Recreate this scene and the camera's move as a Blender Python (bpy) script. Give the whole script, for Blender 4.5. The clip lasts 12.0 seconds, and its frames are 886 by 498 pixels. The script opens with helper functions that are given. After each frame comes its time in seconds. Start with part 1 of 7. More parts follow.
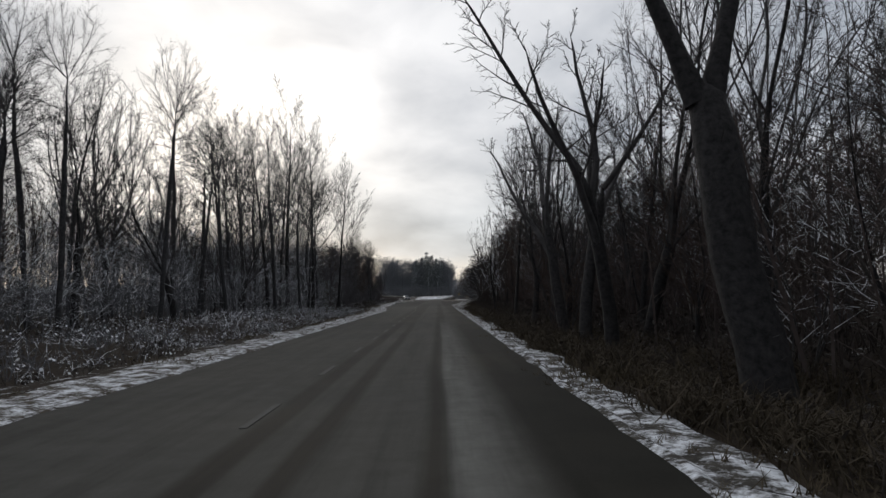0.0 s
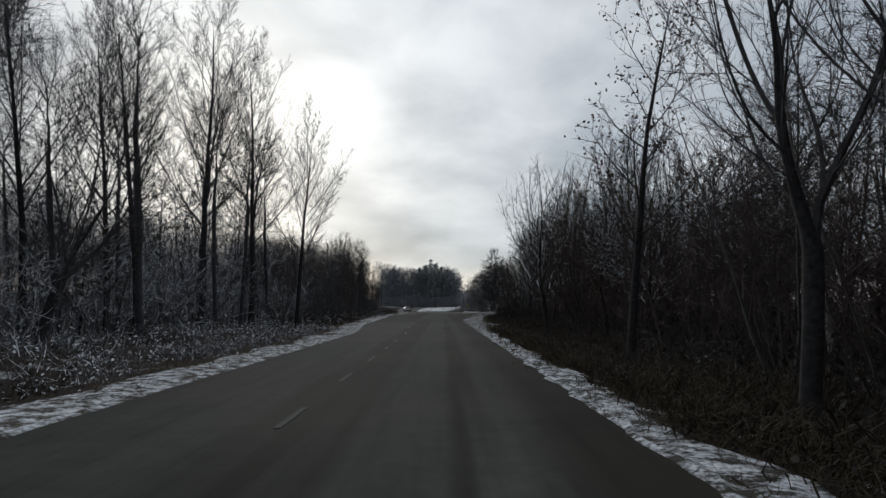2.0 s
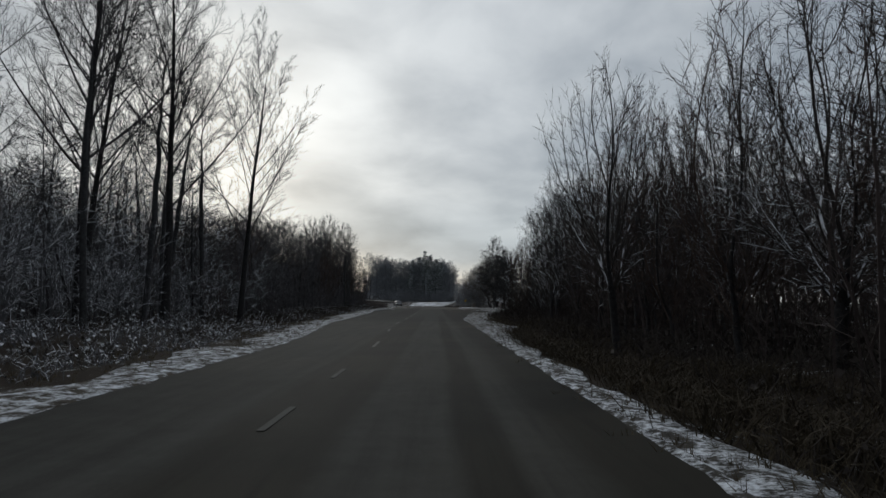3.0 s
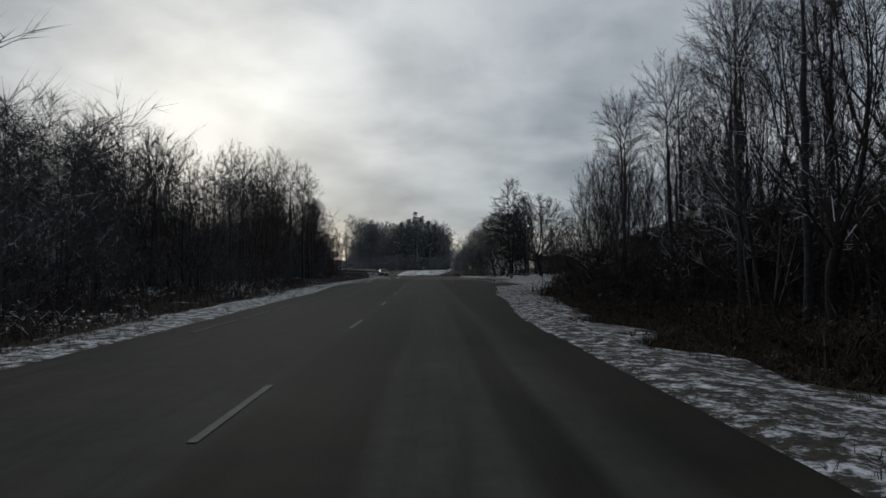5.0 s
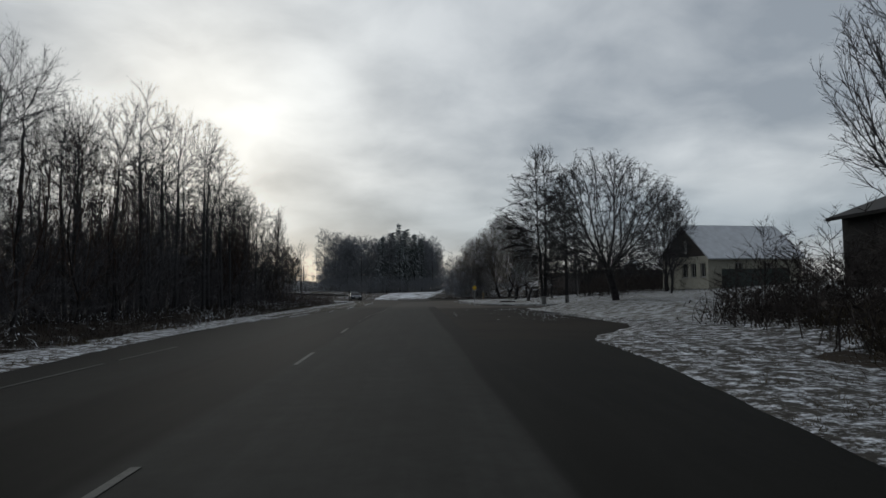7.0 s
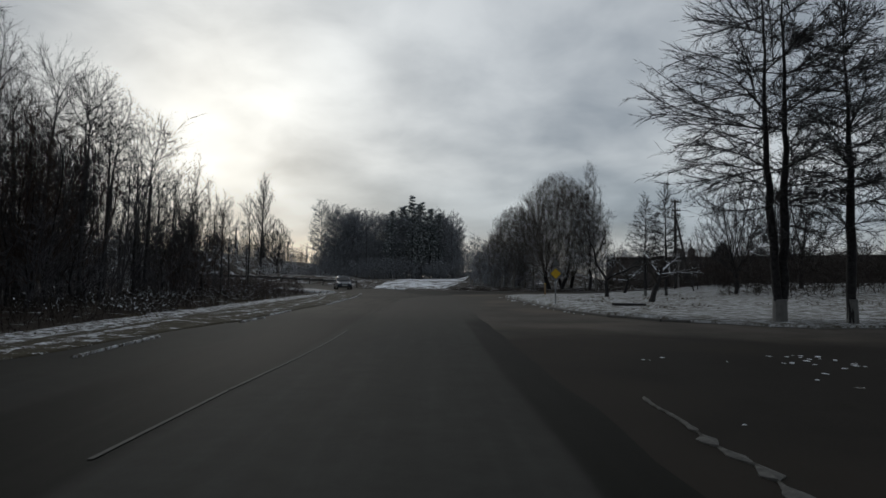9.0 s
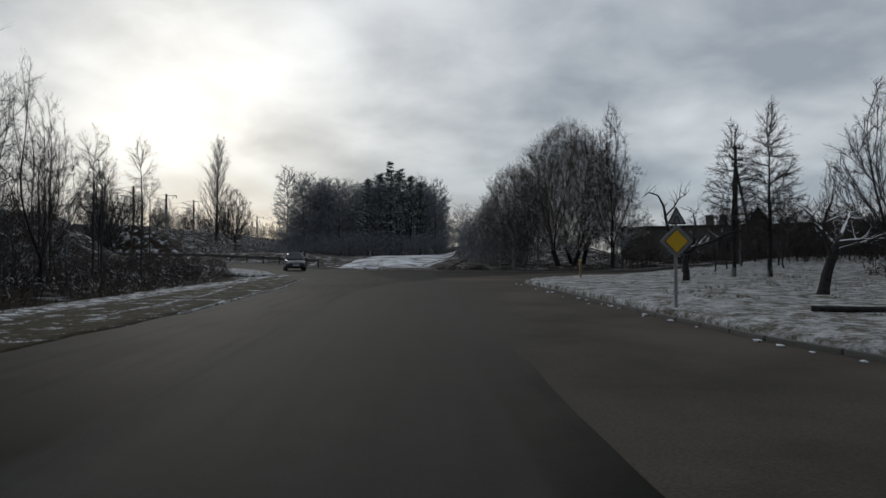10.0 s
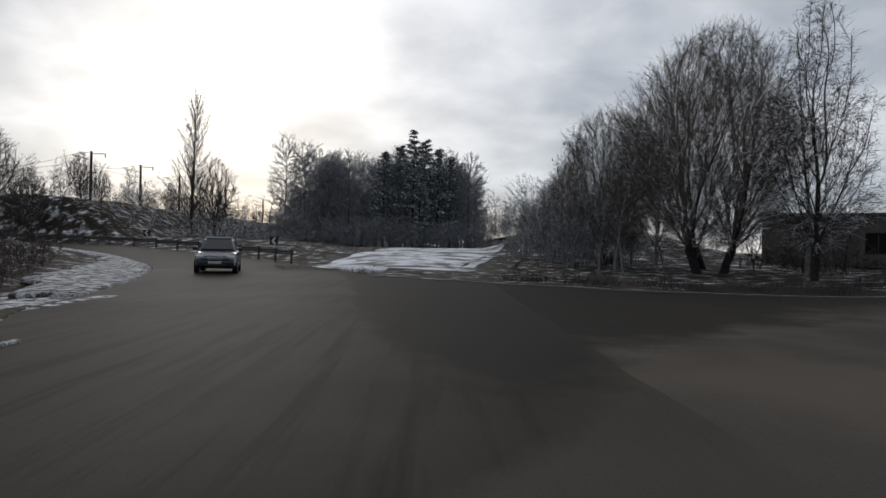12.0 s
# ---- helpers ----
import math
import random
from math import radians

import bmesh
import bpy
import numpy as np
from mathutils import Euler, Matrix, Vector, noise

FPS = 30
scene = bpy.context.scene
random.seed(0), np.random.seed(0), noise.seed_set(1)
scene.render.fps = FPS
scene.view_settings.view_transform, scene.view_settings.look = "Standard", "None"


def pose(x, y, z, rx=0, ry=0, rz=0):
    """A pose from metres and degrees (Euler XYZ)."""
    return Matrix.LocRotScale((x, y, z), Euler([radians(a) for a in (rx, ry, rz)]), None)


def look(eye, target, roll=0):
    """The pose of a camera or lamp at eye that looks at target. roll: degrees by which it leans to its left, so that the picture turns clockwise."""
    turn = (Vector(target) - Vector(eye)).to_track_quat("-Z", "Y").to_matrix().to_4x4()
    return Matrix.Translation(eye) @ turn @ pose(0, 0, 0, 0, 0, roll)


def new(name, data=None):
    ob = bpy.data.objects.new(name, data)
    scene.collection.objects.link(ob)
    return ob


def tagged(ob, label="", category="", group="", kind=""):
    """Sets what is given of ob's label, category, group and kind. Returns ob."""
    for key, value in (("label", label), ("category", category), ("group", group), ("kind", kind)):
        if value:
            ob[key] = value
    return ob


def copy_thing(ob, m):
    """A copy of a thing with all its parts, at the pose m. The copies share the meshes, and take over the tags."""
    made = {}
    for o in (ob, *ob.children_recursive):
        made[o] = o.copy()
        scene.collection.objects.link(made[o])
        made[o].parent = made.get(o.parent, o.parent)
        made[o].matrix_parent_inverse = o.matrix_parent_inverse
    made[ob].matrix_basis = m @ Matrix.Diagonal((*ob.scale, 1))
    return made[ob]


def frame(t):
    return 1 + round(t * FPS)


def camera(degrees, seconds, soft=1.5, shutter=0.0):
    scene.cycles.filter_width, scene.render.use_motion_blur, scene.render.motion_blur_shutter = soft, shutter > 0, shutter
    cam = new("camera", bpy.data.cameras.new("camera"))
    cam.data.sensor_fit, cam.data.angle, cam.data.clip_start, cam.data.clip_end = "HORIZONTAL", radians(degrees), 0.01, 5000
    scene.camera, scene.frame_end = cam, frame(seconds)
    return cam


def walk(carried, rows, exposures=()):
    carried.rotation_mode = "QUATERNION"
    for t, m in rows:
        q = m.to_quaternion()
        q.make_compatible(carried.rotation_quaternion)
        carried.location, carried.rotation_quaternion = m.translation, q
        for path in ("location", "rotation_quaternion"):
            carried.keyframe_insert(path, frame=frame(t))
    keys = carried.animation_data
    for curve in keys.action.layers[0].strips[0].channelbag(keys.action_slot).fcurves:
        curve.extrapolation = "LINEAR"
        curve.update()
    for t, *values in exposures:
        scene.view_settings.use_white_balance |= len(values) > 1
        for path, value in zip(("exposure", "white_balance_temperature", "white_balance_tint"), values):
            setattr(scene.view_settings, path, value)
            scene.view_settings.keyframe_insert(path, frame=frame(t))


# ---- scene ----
cam = camera(68.78, 12.0)
PATH = [
    (0.0, (1.378, 4.150, 1.347), (1.469, 14.124, 2.063), -0.93),
    (0.5, (1.254, 10.947, 1.352), (1.447, 20.933, 1.847), -0.67),
    (1.0, (1.241, 17.998, 1.358), (1.117, 27.964, 2.176), -0.10),
    (1.5, (1.211, 24.898, 1.385), (1.063, 34.849, 2.365), 0.59),
    (2.0, (1.186, 30.613, 1.349), (1.201, 40.573, 2.241), -0.22),
    (2.5, (1.251, 37.304, 1.314), (1.298, 47.267, 2.176), 0.92),
    (3.0, (1.055, 44.918, 1.316), (1.154, 54.884, 2.130), 0.92),
    (5.0, (0.619, 77.879, 1.345), (0.861, 87.871, 1.661), -0.20),
    (5.5, (0.810, 86.225, 1.348), (1.221, 96.188, 2.104), -1.25),
    (6.0, (0.950, 94.207, 1.339), (1.312, 104.177, 2.017), 0.10),
    (6.5, (1.083, 102.093, 1.353), (1.475, 112.059, 2.078), -0.26),
    (8.5, (0.929, 135.103, 1.325), (1.438, 145.087, 1.563), -2.45),
    (9.0, (1.017, 144.080, 1.370), (1.206, 154.068, 1.817), 0.41),
    (9.5, (1.232, 152.716, 1.351), (1.605, 162.691, 1.945), -2.80),
    (10.0, (1.316, 161.230, 1.374), (1.780, 171.219, 1.447), -0.30),
    (10.5, (1.283, 168.724, 1.377), (2.343, 178.652, 0.822), -0.09),
    (11.0, (1.125, 175.782, 1.303), (1.909, 185.751, 1.214), 0.34),
    (11.5, (0.684, 182.830, 1.295), (1.212, 192.816, 1.353), 0.18),
    (12.0, (0.594, 189.045, 1.332), (0.715, 199.044, 1.294), 1.27),
]
EXPOSURES = [(0.0, 0.12, 6450, 10), (0.5, 0.16, 6400, 10), (1.0, 0.16, 6350, 9), (1.5, 0.22, 6300, 8), (2.0, 0.02, 6250, 7), (2.5, -0.1, 6200, 6), (3.0, -0.27, 6200, 6), (5.0, -0.44, 6200, 6), (5.5, -0.22, 6200, 6), (6.0, -0.66, 6200, 6), (6.5, -0.33, 6200, 6), (8.5, -0.30, 6200, 6), (9.4, -0.38, 6200, 6), (10.0, -0.26, 6200, 7), (10.5, 0.45, 6320, 10), (11.2, 0.48, 6400, 10), (12.0, 0.14, 6350, 10)]
walk(cam, [(t, look(eye, target, roll)) for t, eye, target, roll in PATH], EXPOSURES)

# ---------------------------------------------------------------- light
SUN_YAW, SUN_EL = radians(19), radians(16)      # to the left of the road, low behind the cloud
sun_dir = Vector((-math.sin(SUN_YAW) * math.cos(SUN_EL), math.cos(SUN_YAW) * math.cos(SUN_EL), math.sin(SUN_EL)))


def make_world():
    world = bpy.data.worlds.new("overcast_sky")
    scene.world = world
    world.use_nodes = True
    nt = world.node_tree
    nt.nodes.clear()
    N, L = nt.nodes.new, nt.links.new
    out, bg, add = N("ShaderNodeOutputWorld"), N("ShaderNodeBackground"), N("ShaderNodeMix")
    tc = N("ShaderNodeTexCoord")
    sky = N("ShaderNodeTexSky")
    sky.sky_type, sky.sun_disc = "NISHITA", False
    sky.sun_elevation, sky.sun_rotation = SUN_EL, -SUN_YAW
    # cloud sheet: the direction projected on a flat layer
    sep = N("ShaderNodeSeparateXYZ")
    L(tc.outputs["Generated"], sep.inputs[0])
    up = N("ShaderNodeMath"); up.operation = "MAXIMUM"; up.inputs[1].default_value = 0.0
    L(sep.outputs["Z"], up.inputs[0])
    lift = N("ShaderNodeMath"); lift.operation = "ADD"; lift.inputs[1].default_value = 0.30
    L(up.outputs[0], lift.inputs[0])
    dx = N("ShaderNodeMath"); dx.operation = "DIVIDE"
    dy = N("ShaderNodeMath"); dy.operation = "DIVIDE"
    L(sep.outputs["X"], dx.inputs[0]); L(lift.outputs[0], dx.inputs[1])
    L(sep.outputs["Y"], dy.inputs[0]); L(lift.outputs[0], dy.inputs[1])
    comb = N("ShaderNodeCombineXYZ")
    L(dx.outputs[0], comb.inputs[0]); L(dy.outputs[0], comb.inputs[1])
    n1, n2 = N("ShaderNodeTexNoise"), N("ShaderNodeTexNoise")
    for n, s, d, r in ((n1, 1.15, 3.0, 0.45), (n2, 3.4, 5.0, 0.52)):
        n.inputs["Scale"].default_value, n.inputs["Detail"].default_value, n.inputs["Roughness"].default_value = s, d, r
        n.inputs["Distortion"].default_value = 0.25
        L(comb.outputs[0], n.inputs["Vector"])
    mixn = N("ShaderNodeMath"); mixn.operation = "MULTIPLY_ADD"; mixn.inputs[1].default_value = 0.45
    L(n2.outputs["Fac"], mixn.inputs[0]); L(n1.outputs["Fac"], mixn.inputs[2])
    ramp = N("ShaderNodeValToRGB")
    ramp.color_ramp.elements[0].position, ramp.color_ramp.elements[0].color = 0.57, (0.34, 0.36, 0.395, 1)
    ramp.color_ramp.elements[1].position, ramp.color_ramp.elements[1].color = 0.84, (0.73, 0.73, 0.74, 1)
    L(mixn.outputs[0], ramp.inputs[0])
    # the sun's glow through the cloud
    dot = N("ShaderNodeVectorMath"); dot.operation = "DOT_PRODUCT"
    dot.inputs[1].default_value = sun_dir
    nrm = N("ShaderNodeVectorMath"); nrm.operation = "NORMALIZE"
    L(tc.outputs["Generated"], nrm.inputs[0]); L(nrm.outputs[0], dot.inputs[0])
    clampd = N("ShaderNodeMath"); clampd.operation = "MAXIMUM"; clampd.inputs[1].default_value = 0.0
    L(dot.outputs["Value"], clampd.inputs[0])
    glow = N("ShaderNodeMath"); glow.operation = "POWER"; glow.inputs[1].default_value = 30.0
    L(clampd.outputs[0], glow.inputs[0])
    core = N("ShaderNodeMath"); core.operation = "POWER"; core.inputs[1].default_value = 190.0
    L(clampd.outputs[0], core.inputs[0])
    sum_ = N("ShaderNodeMath"); sum_.operation = "MULTIPLY_ADD"; sum_.inputs[1].default_value = 0.7
    L(core.outputs[0], sum_.inputs[0]); L(glow.outputs[0], sum_.inputs[2])
    gl2 = N("ShaderNodeMath"); gl2.operation = "MULTIPLY"
    L(sum_.outputs[0], gl2.inputs[0]); L(mixn.outputs[0], gl2.inputs[1])
    warm = N("ShaderNodeMix"); warm.data_type = "RGBA"; warm.blend_type = "ADD"; warm.inputs["Factor"].default_value = 1.0
    tint = N("ShaderNodeVectorMath"); tint.operation = "SCALE"
    tint.inputs[0].default_value = (1.0, 0.95, 0.86)
    gm = N("ShaderNodeMath"); gm.operation = "MULTIPLY"; gm.inputs[1].default_value = 0.42
    L(gl2.outputs[0], gm.inputs[0]); L(gm.outputs[0], tint.inputs["Scale"])
    L(ramp.outputs[0], warm.inputs["A"]); L(tint.outputs[0], warm.inputs["B"])
    # an overcast sky is darker on the side away from the sun
    fall = N("ShaderNodeMapRange"); fall.interpolation_type = "SMOOTHSTEP"
    for k, v in (("From Min", -0.5), ("From Max", 0.5), ("To Min", 0.4), ("To Max", 1.0)):
        fall.inputs[k].default_value = v
    L(dot.outputs["Value"], fall.inputs["Value"])
    # a low blue-grey cloud bank stands over a paler strip at the horizon
    wav = N("ShaderNodeMath"); wav.operation = "MULTIPLY_ADD"; wav.inputs[1].default_value = 0.16
    L(n1.outputs["Fac"], wav.inputs[0]); L(sep.outputs["Z"], wav.inputs[2])
    low = N("ShaderNodeValToRGB")
    stops = ((0.085, (1.0, 0.97, 0.92)), (0.115, (0.94, 0.92, 0.89)), (0.15, (0.60, 0.645, 0.71)), (0.19, (0.66, 0.70, 0.75)), (0.25, (1.0, 1.0, 1.0)))
    low.color_ramp.elements[0].position, low.color_ramp.elements[0].color = stops[0][0], (*stops[0][1], 1)
    low.color_ramp.elements[1].position, low.color_ramp.elements[1].color = stops[-1][0], (*stops[-1][1], 1)
    for p_, c_ in stops[1:-1]:
        low.color_ramp.elements.new(p_).color = (*c_, 1)
    L(wav.outputs[0], low.inputs[0])
    bank_ = N("ShaderNodeVectorMath"); bank_.operation = "MULTIPLY"
    L(warm.outputs["Result"], bank_.inputs[0]); L(low.outputs[0], bank_.inputs[1])
    dim = N("ShaderNodeVectorMath"); dim.operation = "SCALE"
    L(bank_.outputs[0], dim.inputs[0]); L(fall.outputs[0], dim.inputs["Scale"])
    # thin clear air shows a little of the sky's own colour
    skys = N("ShaderNodeVectorMath"); skys.operation = "SCALE"; skys.inputs["Scale"].default_value = 0.012
    L(sky.outputs[0], skys.inputs[0])
    fin = N("ShaderNodeMix"); fin.data_type = "RGBA"; fin.blend_type = "ADD"; fin.inputs["Factor"].default_value = 1.0
    L(dim.outputs[0], fin.inputs["A"]); L(skys.outputs[0], fin.inputs["B"])
    L(fin.outputs["Result"], bg.inputs["Color"])
    bg.inputs["Strength"].default_value = 1.0
    L(bg.outputs[0], out.inputs[0])
    nt.nodes.remove(add)


make_world()
sun = new("sun", bpy.data.lights.new("sun", "SUN"))
sun.data.energy, sun.data.angle, sun.data.color = 0.5, radians(20), (1.0, 0.94, 0.86)
sun.matrix_world = look((-60, 150, 60), Vector((-60, 150, 60)) - sun_dir)


# ---------------------------------------------------------------- materials
def mat(name):
    m = bpy.data.materials.new(name)
    m.use_nodes = True
    nt = m.node_tree
    b = nt.nodes["Principled BSDF"]
    return m, nt, b


def noise_tex(nt, scale, detail=4, rough=0.55, vec=None):
    n = nt.nodes.new("ShaderNodeTexNoise")
    n.inputs["Scale"].default_value, n.inputs["Detail"].default_value, n.inputs["Roughness"].default_value = scale, detail, rough
    if vec is None:
        geo = nt.nodes.new("ShaderNodeNewGeometry")
        vec = geo.outputs["Position"]
    nt.links.new(vec, n.inputs["Vector"])
    return n


def ramp_of(nt, src, stops):
    r = nt.nodes.new("ShaderNodeValToRGB")
    el = r.color_ramp.elements
    el[0].position, el[0].color = stops[0][0], (*stops[0][1], 1)
    el[1].position, el[1].color = stops[-1][0], (*stops[-1][1], 1)
    for p, c in stops[1:-1]:
        el.new(p).color = (*c, 1)
    nt.links.new(src, r.inputs[0])
    return r


def mixc(nt, fac, a, b, blend="MIX"):
    m = nt.nodes.new("ShaderNodeMix")
    m.data_type, m.blend_type = "RGBA", blend
    for s, v in ((m.inputs["Factor"], fac), (m.inputs["A"], a), (m.inputs["B"], b)):
        if hasattr(v, "is_linked"):
            nt.links.new(v, s)
        elif isinstance(v, (int, float)):
            s.default_value = v
        else:
            s.default_value = (*v, 1)
    return m.outputs["Result"]


def math_node(nt, op, a, b=None, clamp=False):
    m = nt.nodes.new("ShaderNodeMath")
    m.operation, m.use_clamp = op, clamp
    for s, v in zip(m.inputs, (a, b)):
        if v is None:
            continue
        if hasattr(v, "is_linked"):
            nt.links.new(v, s)
        else:
            s.default_value = v
    return m.outputs[0]


def bump(nt, b, src, strength=0.3, dist=0.02):
    n = nt.nodes.new("ShaderNodeBump")
    n.inputs["Strength"].default_value, n.inputs["Distance"].default_value = strength, dist
    nt.links.new(src, n.inputs["Height"])
    nt.links.new(n.outputs[0], b.inputs["Normal"])


SNOW = (0.74, 0.77, 0.82)


def bark_mat(name, dark, light, snow_amount=0.5, scale=9.0):
    """Bark with snow lying on whatever faces upwards."""
    m, nt, b = mat(name)
    geo = nt.nodes.new("ShaderNodeNewGeometry")
    n = noise_tex(nt, scale, 5, 0.6)
    col = ramp_of(nt, n.outputs["Fac"], [(0.3, dark), (0.72, light)]).outputs[0]
    sep = nt.nodes.new("ShaderNodeSeparateXYZ")
    nt.links.new(geo.outputs["Normal"], sep.inputs[0])
    n2 = noise_tex(nt, 1.7, 3)
    lie = math_node(nt, "ADD", sep.outputs["Z"], math_node(nt, "MULTIPLY", n2.outputs["Fac"], 0.9))
    fac = ramp_of(nt, lie, [(1.16 - 0.42 * snow_amount, (0, 0, 0)), (1.24 - 0.42 * snow_amount, (1, 1, 1))]).outputs[0]
    nt.links.new(mixc(nt, fac, col, SNOW), b.inputs["Base Color"])
    b.inputs["Roughness"].default_value = 0.9
    b.inputs["Specular IOR Level"].default_value = 0.2
    bump(nt, b, n.outputs["Fac"], 0.6, 0.03)
    return m


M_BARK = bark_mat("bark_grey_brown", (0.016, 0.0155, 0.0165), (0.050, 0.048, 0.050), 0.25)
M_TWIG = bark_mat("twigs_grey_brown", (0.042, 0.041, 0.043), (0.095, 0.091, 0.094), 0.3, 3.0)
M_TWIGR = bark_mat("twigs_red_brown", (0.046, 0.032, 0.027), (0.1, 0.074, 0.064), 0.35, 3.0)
M_BIRCH = bark_mat("bark_pale", (0.09, 0.085, 0.08), (0.34, 0.33, 0.31), 0.5, 5.0)
M_SNOWY = bark_mat("twigs_snow_dusted", (0.034, 0.03, 0.028), (0.08, 0.072, 0.068), 0.6, 3.0)
M_STEM = bark_mat("young_stems_grey", (0.058, 0.056, 0.059), (0.13, 0.126, 0.132), 0.5, 2.5)
M_STEMR = bark_mat("young_stems_brown", (0.058, 0.046, 0.044), (0.125, 0.102, 0.097), 0.36, 2.5)
# paler and bluer than bare twigs: the haze of distance is in this colour
M_FAR = bark_mat("far_twigs_haze_grey", (0.20, 0.21, 0.233), (0.30, 0.315, 0.343), 0.26, 1.0)
M_WILLOW = bark_mat("twigs_willow_brown", (0.085, 0.074, 0.065), (0.18, 0.16, 0.145), 0.4, 2.0)
M_DARKSTEM = bark_mat("young_stems_dark", (0.066, 0.065, 0.071), (0.138, 0.133, 0.141), 0.25, 2.5)
# frost-grey stems, lightened further to stand for bluish haze in the wood
M_MIST = bark_mat("young_stems_frost_haze", (0.11, 0.112, 0.122), (0.21, 0.213, 0.23), 0.55, 2.5)
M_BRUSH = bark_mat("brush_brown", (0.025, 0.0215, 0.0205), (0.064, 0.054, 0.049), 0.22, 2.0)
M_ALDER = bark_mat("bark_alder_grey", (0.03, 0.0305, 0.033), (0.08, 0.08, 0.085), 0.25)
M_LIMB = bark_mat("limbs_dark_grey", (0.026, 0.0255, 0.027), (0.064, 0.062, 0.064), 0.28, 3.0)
M_NEEDLE = bark_mat("needles_dark_green", (0.09, 0.112, 0.116), (0.19, 0.22, 0.222), 0.62, 1.2)
M_SEDGE = bark_mat("dead_grass_olive", (0.026, 0.021, 0.0145), (0.078, 0.062, 0.043), 0.12, 3.0)
M_GRASS = bark_mat("dead_grass_straw", (0.05, 0.04, 0.026), (0.13, 0.105, 0.07), 0.0, 4.0)
M_LEAF = bark_mat("dry_leaves_brown", (0.04, 0.024, 0.016), (0.10, 0.058, 0.034), 0.1, 3.0)


def plain(name, col, rough=0.7, metal=0.0, var=0.25, scale=6.0, bmp=0.15):
    m, nt, b = mat(name)
    n = noise_tex(nt, scale, 6, 0.6)
    n2 = noise_tex(nt, scale * 0.14, 3, 0.5)
    c = ramp_of(nt, n.outputs["Fac"], [(0.25, tuple(v * (1 - var) for v in col)), (0.75, tuple(min(1, v * (1 + var * 0.6)) for v in col))]).outputs[0]
    c = mixc(nt, ramp_of(nt, n2.outputs["Fac"], [(0.35, (0.25,) * 3), (0.7, (0, 0, 0))]).outputs[0], c, tuple(v * (1 - var) * 0.8 for v in col))
    nt.links.new(c, b.inputs["Base Color"])
    b.inputs["Roughness"].default_value, b.inputs["Metallic"].default_value = rough, metal
    if bmp:
        bump(nt, b, n.outputs["Fac"], bmp, 0.01)
    return m


